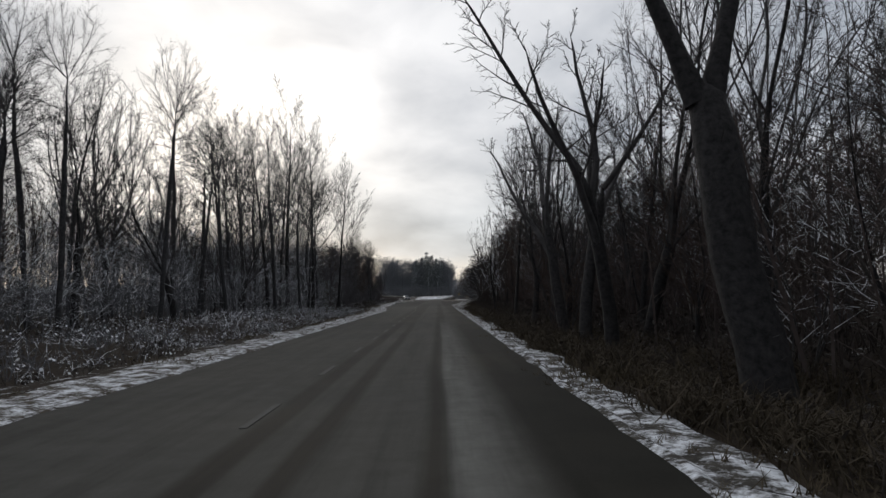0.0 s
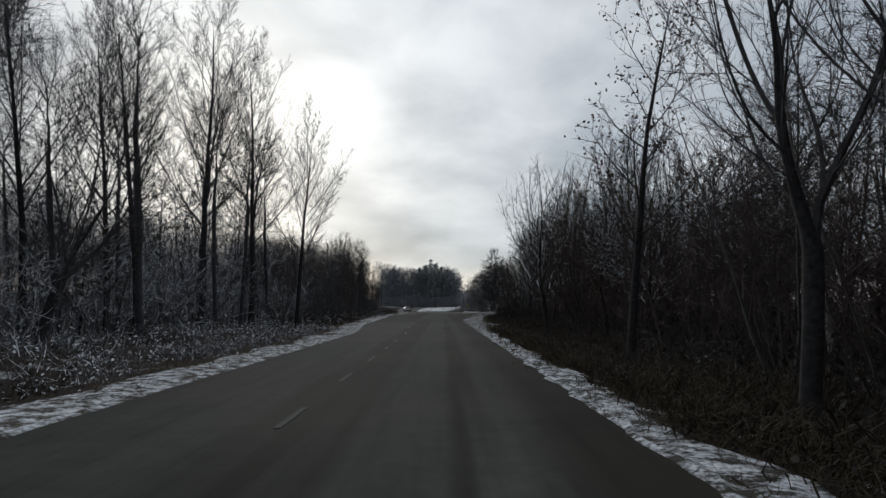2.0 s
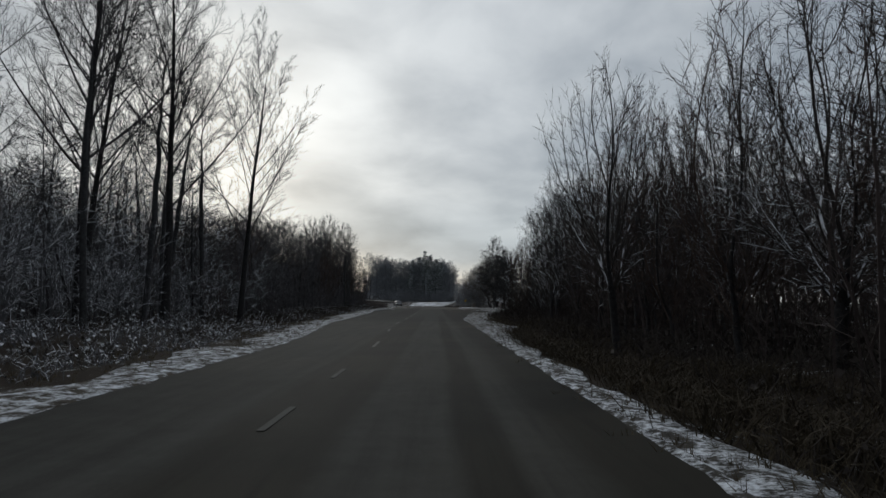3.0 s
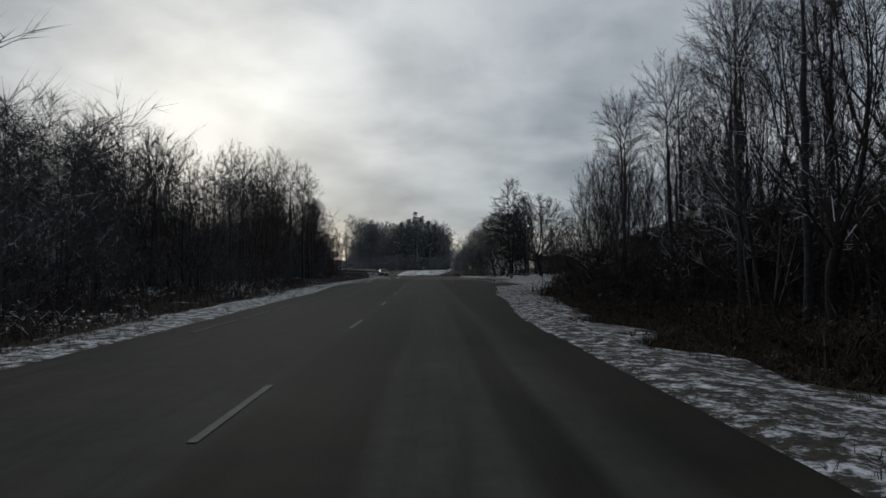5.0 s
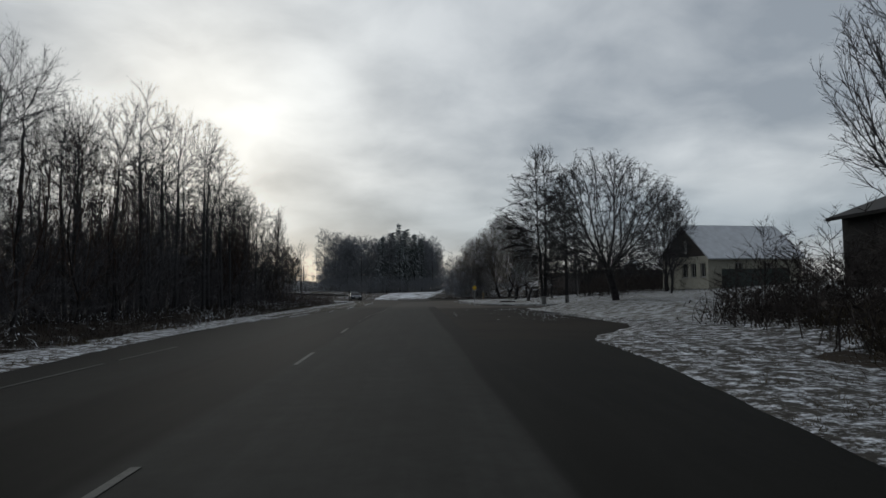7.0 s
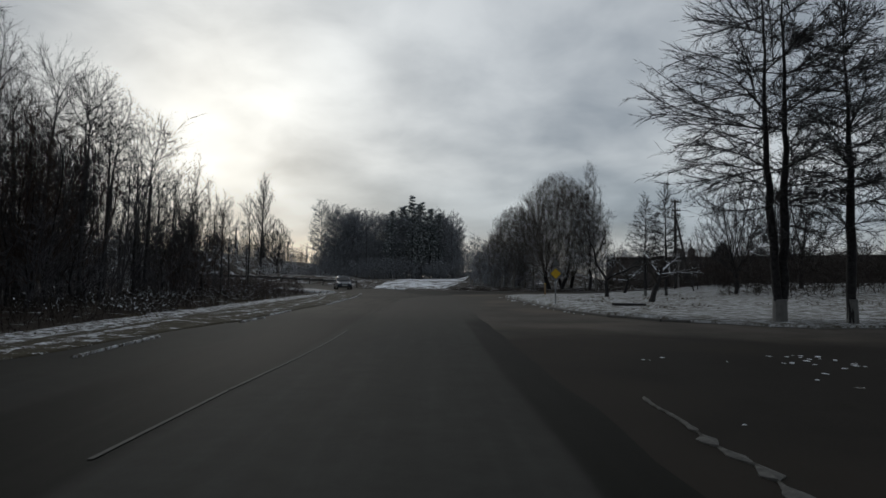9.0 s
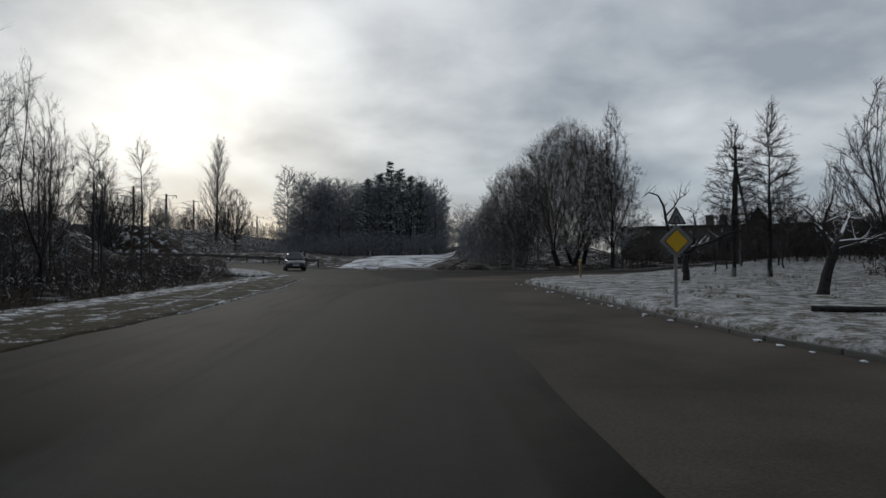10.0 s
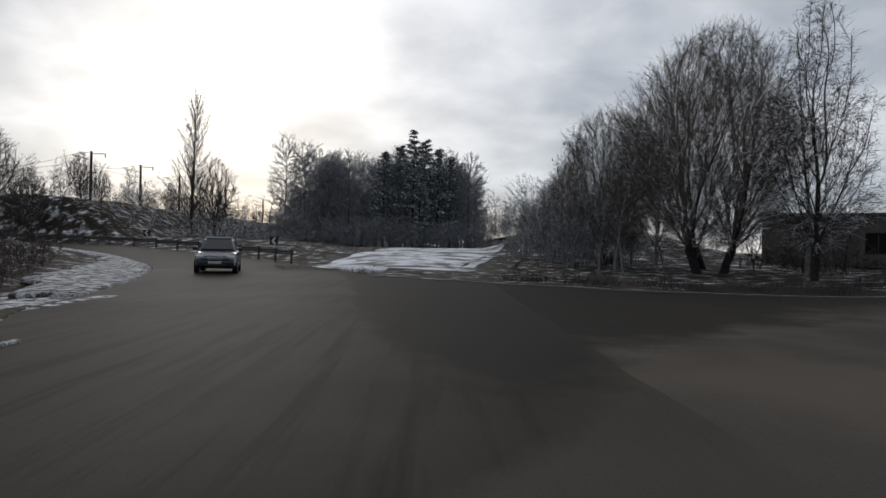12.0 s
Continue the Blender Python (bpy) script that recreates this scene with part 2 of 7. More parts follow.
def asphalt_mat(name, base, tracks, damp=()):
    """Asphalt with grit, patches, the salt-dusted and damp bands that wheels leave along the road, and darkened spans.
    """
    m, nt, b = mat(name)
    geo = nt.nodes.new("ShaderNodeNewGeometry")
    fine, mid = noise_tex(nt, 38.0, 4, 0.7), noise_tex(nt, 0.55, 5, 0.6)
    col = ramp_of(nt, fine.outputs["Fac"], [(0.3, tuple(v * 0.7 for v in base)), (0.7, tuple(v * 1.35 for v in base))]).outputs[0]
    col = mixc(nt, ramp_of(nt, mid.outputs["Fac"], [(0.38, (0.6,) * 3), (0.62, (0, 0, 0))]).outputs[0], col, tuple(v * 0.55 for v in base))
    wide = noise_tex(nt, 0.16, 3, 0.5)
    col = mixc(nt, ramp_of(nt, wide.outputs["Fac"], [(0.46, (0.0,) * 3), (0.58, (0.55,) * 3)]).outputs[0], col, tuple(v * f for v, f in zip(base, (1.5, 1.4, 1.3))))
    # main road's span is darkened for dashboard reflection and vignetting; apron's spans are damp
    if damp:
        sepd = nt.nodes.new("ShaderNodeSeparateXYZ")
        nt.links.new(geo.outputs["Position"], sepd.inputs[0])
        big = noise_tex(nt, 0.12, 4, 0.6)
        yy = math_node(nt, "ADD", sepd.outputs["Y"], math_node(nt, "MULTIPLY", math_node(nt, "SUBTRACT", big.outputs["Fac"], 0.5), 22.0))
        wet_dim = None
        for lo, hi in damp:
            w = math_node(nt, "MULTIPLY", math_node(nt, "MULTIPLY", math_node(nt, "SUBTRACT", yy, lo), 0.12, True), math_node(nt, "MULTIPLY", math_node(nt, "SUBTRACT", hi, yy), 0.2, True))
            wet_dim = w if wet_dim is None else math_node(nt, "MAXIMUM", wet_dim, w)
        col = mixc(nt, math_node(nt, "MULTIPLY", wet_dim, 0.8), col, tuple(v * (0.24 if tracks else 0.13) for v in base))
    rough = None
    if tracks:
        # dry and brown with grit towards the junction
        col = mixc(nt, math_node(nt, "MULTIPLY", math_node(nt, "SUBTRACT", yy, 163.0), 0.1, True), col, mixc(nt, ramp_of(nt, math_node(nt, "ADD", math_node(nt, "MULTIPLY", wide.outputs["Fac"], 0.7), math_node(nt, "MULTIPLY", mid.outputs["Fac"], 0.3)), [(0.42, (0, 0, 0)), (0.56, (1, 1, 1))]).outputs[0], mixc(nt, fine.outputs["Fac"], (0.026, 0.023, 0.02), (0.05, 0.044, 0.038)), mixc(nt, fine.outputs["Fac"], (0.036, 0.0325, 0.028), (0.068, 0.061, 0.053))))
        sep = nt.nodes.new("ShaderNodeSeparateXYZ")
        nt.links.new(geo.outputs["Position"], sep.inputs[0])
        wob = noise_tex(nt, 0.09, 2)
        px = math_node(nt, "ADD", sep.outputs["X"], math_node(nt, "MULTIPLY", math_node(nt, "SUBTRACT", wob.outputs["Fac"], 0.5), 0.28))
        # the bands change along the road: twin dark wheel tracks, then one broad track, then a dry lane
        runs = []
        for levels in (((-6.0, 0.2), (-1.0, 0.34), (-0.62, 0.30), (-0.52, 0.0), (-0.32, 0.0), (-0.24, 0.36), (0.04, 0.36), (0.12, 0.0), (0.27, 0.0), (0.36, 0.36), (1.2, 0.38), (1.3, 0.04), (1.42, 0.04), (1.52, 0.95), (1.8, 0.8), (2.3, 0.0), (6.0, 0.0)),
                       ((-6.0, 0.15), (-1.25, 0.26), (-0.95, 0.03), (0.1, 0.02), (0.28, 0.27), (1.22, 0.27), (1.38, 0.0), (1.7, 0.0), (1.86, 0.25), (2.15, 0.2), (2.5, 0.0), (6.0, 0.0)),
                       ((-7.5, 0.03), (-4.2, 0.12), (-3.4, 0.10), (-3.1, 0.0), (-1.42, 0.02), (-1.25, 0.22), (2.04, 0.20), (2.14, 0.0), (7.0, 0.0))):
            ramp_ = ramp_of(nt, math_node(nt, "ADD", math_node(nt, "DIVIDE", px, 16.0), 0.5), [(x / 16 + 0.5, (v,) * 3) for x, v in levels])
            runs.append(ramp_.outputs[0])
        first = math_node(nt, "MULTIPLY", math_node(nt, "SUBTRACT", sep.outputs["Y"], 26.0), 0.06, True)
        second = math_node(nt, "MULTIPLY", math_node(nt, "SUBTRACT", sep.outputs["Y"], 82.0), 0.03, True)
        dust = mixc(nt, second, mixc(nt, first, runs[0], runs[1]), runs[2])
        # streaks drawn out along the road
        stretch = nt.nodes.new("ShaderNodeMapping")
        stretch.inputs["Scale"].default_value = (3.2, 0.16, 1.0)
        nt.links.new(geo.outputs["Position"], stretch.inputs["Vector"])
        streak = noise_tex(nt, 1.0, 5, 0.65, stretch.outputs[0])
        nb = noise_tex(nt, 2.2, 5, 0.7)
        df = math_node(nt, "MULTIPLY", dust, math_node(nt, "ADD", math_node(nt, "MULTIPLY", nb.outputs["Fac"], 0.9), 0.35))
        df = math_node(nt, "MULTIPLY", df, math_node(nt, "ADD", math_node(nt, "MULTIPLY", streak.outputs["Fac"], 1.3), 0.3))
        fade = math_node(nt, "MULTIPLY", math_node(nt, "SUBTRACT", 182.0, sep.outputs["Y"]), 0.05, True)
        df = math_node(nt, "MULTIPLY", df, fade)
        col = mixc(nt, ramp_of(nt, streak.outputs["Fac"], [(0.35, (0.55,) * 3), (0.5, (0, 0, 0))]).outputs[0], col, tuple(v * 0.6 for v in base))
        col = mixc(nt, df, col, (0.185, 0.185, 0.175))
        rough = math_node(nt, "ADD", 0.72, math_node(nt, "MULTIPLY", df, 0.4))
    # resurfaced patches in the junction: a dry pale one in the lane, a dark one sweeping into the side road
    spot = nt.nodes.new("ShaderNodeSeparateXYZ")
    nt.links.new(geo.outputs["Position"], spot.inputs[0])
    torn, torn2 = noise_tex(nt, 0.7, 6, 0.68), noise_tex(nt, 0.25, 3, 0.5)
    tear = math_node(nt, "ADD", math_node(nt, "SUBTRACT", torn.outputs["Fac"], 0.5), math_node(nt, "MULTIPLY", math_node(nt, "SUBTRACT", torn2.outputs["Fac"], 0.5), 1.2))
    def line(src, lo, hi, base_, span, pts):
        at = math_node(nt, "DIVIDE", math_node(nt, "SUBTRACT", src, lo), hi - lo)
        r_ = ramp_of(nt, at, [((p - lo) / (hi - lo), ((v - base_) / span,) * 3) for p, v in pts])
        return math_node(nt, "ADD", math_node(nt, "MULTIPLY", r_.outputs[0], span), base_)
    west = line(spot.outputs["Y"], 150, 200, -2, 10, ((150, -1.1), (185, -1.1), (191.6, 0.1), (196, 2.8)))
    east = line(spot.outputs["Y"], 150, 200, -2, 10, ((150, 2.2), (160, 2.5), (170, 3.2), (178, 4.2), (184.5, 4.9), (190, 5.3), (196, 3.4)))
    pale = math_node(nt, "MULTIPLY", math_node(nt, "DIVIDE", math_node(nt, "ADD", math_node(nt, "SUBTRACT", spot.outputs["X"], west), math_node(nt, "MULTIPLY", tear, 0.5)), 0.35, True),
                     math_node(nt, "DIVIDE", math_node(nt, "ADD", math_node(nt, "SUBTRACT", east, spot.outputs["X"]), math_node(nt, "MULTIPLY", tear, 1.1)), 0.6, True))
    pale = math_node(nt, "MULTIPLY", pale, math_node(nt, "MULTIPLY", math_node(nt, "DIVIDE", math_node(nt, "SUBTRACT", spot.outputs["Y"], 158.0), 14.0, True), math_node(nt, "DIVIDE", math_node(nt, "SUBTRACT", 196.0, spot.outputs["Y"]), 3.0, True)))
    col = mixc(nt, math_node(nt, "MULTIPLY", pale, 0.75), col, mixc(nt, fine.outputs["Fac"], (0.045, 0.042, 0.037), (0.095, 0.089, 0.079)))
    south = line(spot.outputs["X"], -4, 31, 190, 30, ((-4, 219), (-3, 215), (-1.7, 206.6), (-1.0, 201.5), (0.3, 196.2), (1.4, 194.4), (3.4, 197.2), (5.6, 199.4), (10.7, 203.6), (17, 207), (30, 217)))
    dark = math_node(nt, "DIVIDE", math_node(nt, "ADD", math_node(nt, "SUBTRACT", spot.outputs["Y"], south), math_node(nt, "MULTIPLY", tear, 5.0)), 1.7, True)
    col = mixc(nt, math_node(nt, "MULTIPLY", dark, 0.88), col, mixc(nt, fine.outputs["Fac"], (0.012, 0.011, 0.0095), (0.03, 0.0275, 0.024)))
    nt.links.new(col, b.inputs["Base Color"])
    if rough is None:
        b.inputs["Roughness"].default_value = 0.8
    else:
        nt.links.new(rough, b.inputs["Roughness"])
    b.inputs["Specular IOR Level"].default_value = 0.03
    bump(nt, b, fine.outputs["Fac"], 0.5, 0.006)
    return m


M_ASPHALT = asphalt_mat("asphalt_worn", (0.026, 0.0255, 0.022), True, ((84.0, 176.0),))
M_ASPHALT_D = asphalt_mat("asphalt_dark_damp", (0.078, 0.070, 0.061), False, ((0.0, 163.0), (200.0, 400.0)))




def ground_mat(name, soil1, soil2, lo, hi, scale=0.9, open_from=0, gain=0.09):
    """Dead grass and leaf litter under patchy thin snow."""
    m, nt, b = mat(name)
    geo = nt.nodes.new("ShaderNodeNewGeometry")
    n, n2, n3 = noise_tex(nt, 7.0, 6, 0.65), noise_tex(nt, scale, 6, 0.68), noise_tex(nt, 16.0, 4, 0.7)
    soil = ramp_of(nt, n.outputs["Fac"], [(0.3, soil1), (0.7, soil2)]).outputs[0]
    s = math_node(nt, "ADD", n2.outputs["Fac"], math_node(nt, "MULTIPLY", math_node(nt, "SUBTRACT", n3.outputs["Fac"], 0.5), 0.55))
    if open_from:
        sep = nt.nodes.new("ShaderNodeSeparateXYZ")
        nt.links.new(geo.outputs["Position"], sep.inputs[0])
        s = math_node(nt, "ADD", s, math_node(nt, "MULTIPLY", math_node(nt, "MULTIPLY", math_node(nt, "SUBTRACT", sep.outputs["Y"], open_from), 0.05, True), gain))
    fac = ramp_of(nt, s, [(lo, (0, 0, 0)), (hi, (1, 1, 1))]).outputs[0]
    nt.links.new(mixc(nt, fac, soil, SNOW), b.inputs["Base Color"])
    b.inputs["Roughness"].default_value = 0.95
    b.inputs["Specular IOR Level"].default_value = 0.1
    bump(nt, b, s, 0.45, 0.04)
    return m


M_GROUND = ground_mat("forest_floor_thin_snow", (0.014, 0.011, 0.009), (0.042, 0.032, 0.023), 0.60, 0.74, open_from=200.0, gain=0.055)
M_LAWN = ground_mat("lawn_under_snow", (0.06, 0.056, 0.044), (0.14, 0.13, 0.105), 0.40, 0.80, 2.6)
M_VERGE = ground_mat("verge_snow_dirty", (0.035, 0.030, 0.024), (0.10, 0.088, 0.07), 0.445, 0.63, 3.0)
M_VERGE_E = ground_mat("verge_snow_trodden", (0.03, 0.028, 0.025), (0.085, 0.079, 0.070), 0.445, 0.63, 3.0, open_from=62.0, gain=-0.04)
M_SNOW = ground_mat("snow_lying", (0.07, 0.065, 0.06), (0.16, 0.15, 0.14), 0.42, 0.54, 0.45)
M_KERB = plain("kerb_concrete", (0.13, 0.125, 0.12), 0.9, scale=8)
M_PAINT = plain("road_paint_worn", (0.095, 0.095, 0.086), 0.8, var=0.5, scale=12)
M_PAINTF = plain("road_paint_faded", (0.046, 0.046, 0.042), 0.85, var=0.6, scale=12)
M_TAR = plain("roof_tarred_felt", (0.022, 0.02, 0.019), 0.9, var=0.35, scale=3)
M_GRIT = plain("grit_pale", (0.085, 0.083, 0.078), 0.95, var=0.6, scale=14)
M_SIGNW = plain("sign_white_dirty", (0.22, 0.23, 0.24), 0.6, var=0.3)
M_DULL = plain("sign_dull_dark", (0.05, 0.05, 0.052), 0.6, var=0.3)
M_PLASTER = plain("wall_plaster_cream", (0.44, 0.42, 0.35), 0.9, var=0.2, scale=2.5)
M_BRICKW = plain("wall_brick_dull", (0.125, 0.112, 0.103), 0.9, var=0.3, scale=3)
M_BOARD = plain("boards_weathered", (0.07, 0.06, 0.054), 0.85, var=0.35, scale=4)
M_ROOFS = plain("roof_sheet_snow", (0.62, 0.65, 0.70), 0.8, var=0.2, scale=1.5)
M_GLASSD = plain("window_glass_dark", (0.015, 0.017, 0.02), 0.12, var=0.1, bmp=0)
M_FRAME = plain("window_frame_paint", (0.42, 0.42, 0.40), 0.6)
M_GREEN = plain("gate_green_grey", (0.03, 0.045, 0.042), 0.6)
M_METAL = plain("galvanised_metal", (0.38, 0.39, 0.40), 0.45, 0.8, var=0.2)
M_CONC = plain("pole_concrete", (0.22, 0.21, 0.20), 0.9)
M_WOODP = plain("pole_timber", (0.045, 0.04, 0.036), 0.9)
M_WHITE = plain("sign_white", (0.78, 0.78, 0.76), 0.5, var=0.08)
M_YELLOW = plain("sign_yellow", (0.72, 0.45, 0.02), 0.5, var=0.1)
M_BLACK = plain("sign_black", (0.015, 0.015, 0.016), 0.5)
M_ORANGE = plain("marker_post_orange", (0.24, 0.155, 0.075), 0.6)
M_CARP = plain("car_paint_dark_blue", (0.075, 0.085, 0.105), 0.2, 0.7, var=0.1, bmp=0)
M_RUBBER = plain("tyre_rubber", (0.02, 0.02, 0.02), 0.85)
M_RIM = plain("wheel_rim", (0.35, 0.35, 0.36), 0.35, 0.9, bmp=0)
M_LAMP = plain("lamp_glass", (0.55, 0.56, 0.58), 0.12, var=0.1, bmp=0)
M_PLATE = plain("plate_white", (0.6, 0.6, 0.6), 0.5, bmp=0)
M_WASH = plain("lime_wash", (0.17, 0.17, 0.165), 0.95, var=0.3)
M_RAIL = plain("rail_weathered_steel", (0.07, 0.07, 0.07), 0.7, 0.3, var=0.35)
M_INSUL = plain("insulator_glass", (0.12, 0.13, 0.12), 0.3, bmp=0)


# ---------------------------------------------------------------- mesh helpers
def mesh_of(name, verts, faces, material, smooth=False):
    me = bpy.data.meshes.new(name)
    me.from_pydata(verts, [], faces)
    me.materials.append(material)
    if smooth:
        me.shade_smooth()
    me.update()
    return me


def part(name, bm, material, parent=None, label=""):
    me = bpy.data.meshes.new(name)
    bm.normal_update()
    bm.to_mesh(me)
    bm.free()
    me.materials.append(material)
    ob = new(name, me)
    ob.parent = parent
    return tagged(ob, label)


def thing(name, at, turn=0.0, label="", category="", group="", kind=""):
    ob = new(name)
    ob.matrix_basis = pose(at[0], at[1], at[2], 0, 0, turn)
    return tagged(ob, label, category, group, kind)


def box(bm, c, s, bevel=0.0, m=None):
    r = bmesh.ops.create_cube(bm, size=1.0, matrix=(m or Matrix()) @ Matrix.Translation(c) @ Matrix.Diagonal((*s, 1)))
    if bevel:
        es = list({e for v in r["verts"] for e in v.link_edges})
        bmesh.ops.bevel(bm, geom=es, offset=bevel, segments=2, affect="EDGES", profile=0.6)
    return bm


def boxbm(c, s, bevel=0.0, m=None):
    return box(bmesh.new(), c, s, bevel, m)


def cyl(bm, p, q, r1, r2=None, n=10):
    p, q = Vector(p), Vector(q)
    d = q - p
    m = Matrix.Translation((p + q) / 2) @ d.to_track_quat("Z", "Y").to_matrix().to_4x4()
    bmesh.ops.create_cone(bm, cap_ends=True, segments=n, radius1=r1, radius2=r1 if r2 is None else r2, depth=d.length, matrix=m)
    return bm


def cylbm(*a, **k):
    return cyl(bmesh.new(), *a, **k)


def prism(pts, y0, y1, m=None):
    """A flat outline in x and z, given thickness along y."""
    bm = bmesh.new()
    a = [bm.verts.new((x, y0, z)) for x, z in pts]
    b = [bm.verts.new((x, y1, z)) for x, z in pts]
    n = len(pts)
    bm.faces.new(a)
    bm.faces.new(b[::-1])
    for i in range(n):
        bm.faces.new((a[i], b[i], b[(i + 1) % n], a[(i + 1) % n]))
    bmesh.ops.recalc_face_normals(bm, faces=bm.faces)
    if m is not None:
        bm.transform(m)
    return bm


# ---------------------------------------------------------------- the lie of the land
def smooth(a, b, v):
    t = min(1.0, max(0.0, (v - a) / (b - a)))
    return t * t * (3 - 2 * t)


def curve1(v, pts):
    """Smooth run through a few (v, value) stations."""
    if v <= pts[0][0]:
        return pts[0][1]
    for (a, p), (b, q) in zip(pts, pts[1:]):
        if v <= b:
            return p + (q - p) * smooth(a, b, v)
    return pts[-1][1]


LEFT = [(62, -3.42), (88, -5.2), (112, -5.9), (135, -7.2), (178, -7.2), (200, -6.8)]
RIGHT = [(94, 3.2), (110, 4.2), (126, 5.7), (134, 9.0)]


def left_edge(y):
    return curve1(y, LEFT)


def right_edge(y):
    return curve1(y, RIGHT)


BEND = [(-1.5, 190), (-3.0, 205), (-8.5, 222), (-18, 238), (-34, 251), (-56, 259), (-85, 264), (-130, 267)]
bend_mid = []
for (ax, ay), (px_, py_) in zip(BEND, BEND[1:]):
    for k in range(6):
        bend_mid.append(Vector((ax + (px_ - ax) * k / 6, ay + (py_ - ay) * k / 6)))
for _ in range(6):
    bend_mid = [bend_mid[0]] + [(bend_mid[i - 1] + bend_mid[i] * 2 + bend_mid[i + 1]) / 4 for i in range(1, len(bend_mid) - 1)] + [bend_mid[-1]]


def bend_height(y):
    return -0.012 * smooth(204, 192, y) + 0.004 * smooth(205, 216, y) + 0.9 * smooth(228, 258, y)


def land(x, y):
    """Height of the ground, levelled under the bend."""
    z = wild_land(x, y)
    if x < 6 and 196 < y < 285 and x > -140:
        d, q = min(((p.x - x) ** 2 + (p.y - y) ** 2, p) for p in bend_mid)
        k = smooth(11.0, 5.2, math.sqrt(d))
        if k > 0:
            z = z * (1 - k) + (bend_height(q.y) - 0.12) * k
    return z


def wild_land(x, y):
    """Height of the bare ground."""
    le, re = left_edge(y), right_edge(y)
    n = noise.noise((x * 0.13, y * 0.13, 0.0)) * 0.22 + noise.noise((x * 0.6, y * 0.6, 3.0)) * 0.06
    z = -0.10
    if x < le:
        d = le - x
        z = -0.10 + smooth(0.0, 1.5, d) * 0.06 - smooth(1.5, 4.0, d) * 0.35 + smooth(4, 9, d) * 0.4 + n * smooth(0.6, 4, d)
    elif x > re:
        d = x - re
        low = -0.10 + smooth(0.0, 0.8, d) * 0.06 - smooth(0.8, 3.0, d) * 0.45 * smooth(120, 95, y) + smooth(3, 9, d) * (0.5 + 0.3 * smooth(60, 100, y)) + smooth(8, 22, d) * 1.0 + n * smooth(0.6, 4, d)
        high = -0.16 + smooth(16, 40, x) * 1.0 * smooth(240, 215, y) + smooth(15, 29, x) * 0.35 * smooth(136, 150, y) * smooth(198, 184, y)
        k = smooth(122, 138, y)
        z = low * (1 - k) + high * k
    north = smooth(218, 262, y)
    z += north * 1.1 * smooth(-40, -10, x)
    z += smooth(240, 264, y) * smooth(6, 13, x) * smooth(34, 24, x) * 2.4
    # railway embankment to the west of the bend
    emb = smooth(196, 222, y) * smooth(-30, -44, x)
    z += emb * 6.4
    mid = smooth(205, 240, y) * smooth(-8, -30, x)
    z += mid * 1.2 * (1 - emb)
    return z + (n * 0.5 if (y > 225 or x < -25) else 0.0)


def axis(lo, hi, step, out):
    a = list(np.arange(lo, hi + 0.01, step))
    k, s = hi, step
    while k < out:
        s *= 1.45
        k += s
        a.append(k)
    k, s = lo, step
    while k > -out:
        s *= 1.45
        k -= s
        a.insert(0, k)
    return a


def build_ground():
    xs, ys = axis(-62, 66, 1.6, 2600), axis(-30, 330, 1.8, 2600)
    verts, faces = [], []
    for y in ys:
        for x in xs:
            verts.append((x, y, land(x, y)))
    w = len(xs)
    for j in range(len(ys) - 1):
        for i in range(w - 1):
            a = j * w + i
            faces.append((a, a + 1, a + w + 1, a + w))
    ob = new("ground", mesh_of("ground", verts, faces, M_GROUND, True))
    tagged(ob, "forest floor of leaf litter and dead grass under thin patchy snow", "ground", kind="structure")


build_ground()


def sheet(name, rows, material, label, kind="structure", category="road", z=0.0, smooth_it=False):
    """A strip from rows of points (each row the same count), with its rim turned down."""
    verts, faces = [], []
    n = len(rows[0])
    for r in rows:
        verts += [(p[0], p[1], p[2] if len(p) > 2 else z) for p in r]
    for j in range(len(rows) - 1):
        for i in range(n - 1):
            a = j * n + i
            faces.append((a, a + 1, a + n + 1, a + n))
    rim = [i for i in range(n)] + [j * n + n - 1 for j in range(1, len(rows))] + [(len(rows) - 1) * n + i for i in range(n - 2, -1, -1)] + [j * n for j in range(len(rows) - 2, 0, -1)]
    base = len(verts)
    for i in rim:
        v = verts[i]
        verts.append((v[0], v[1], v[2] - 0.14))
    for k in range(len(rim)):
        a, b_ = rim[k], rim[(k + 1) % len(rim)]
        faces.append((b_, a, base + k, base + (k + 1) % len(rim)))
    ob = new(name, mesh_of(name, verts, faces, material, smooth_it))
    return tagged(ob, label, category, kind=kind)


bend_line = []


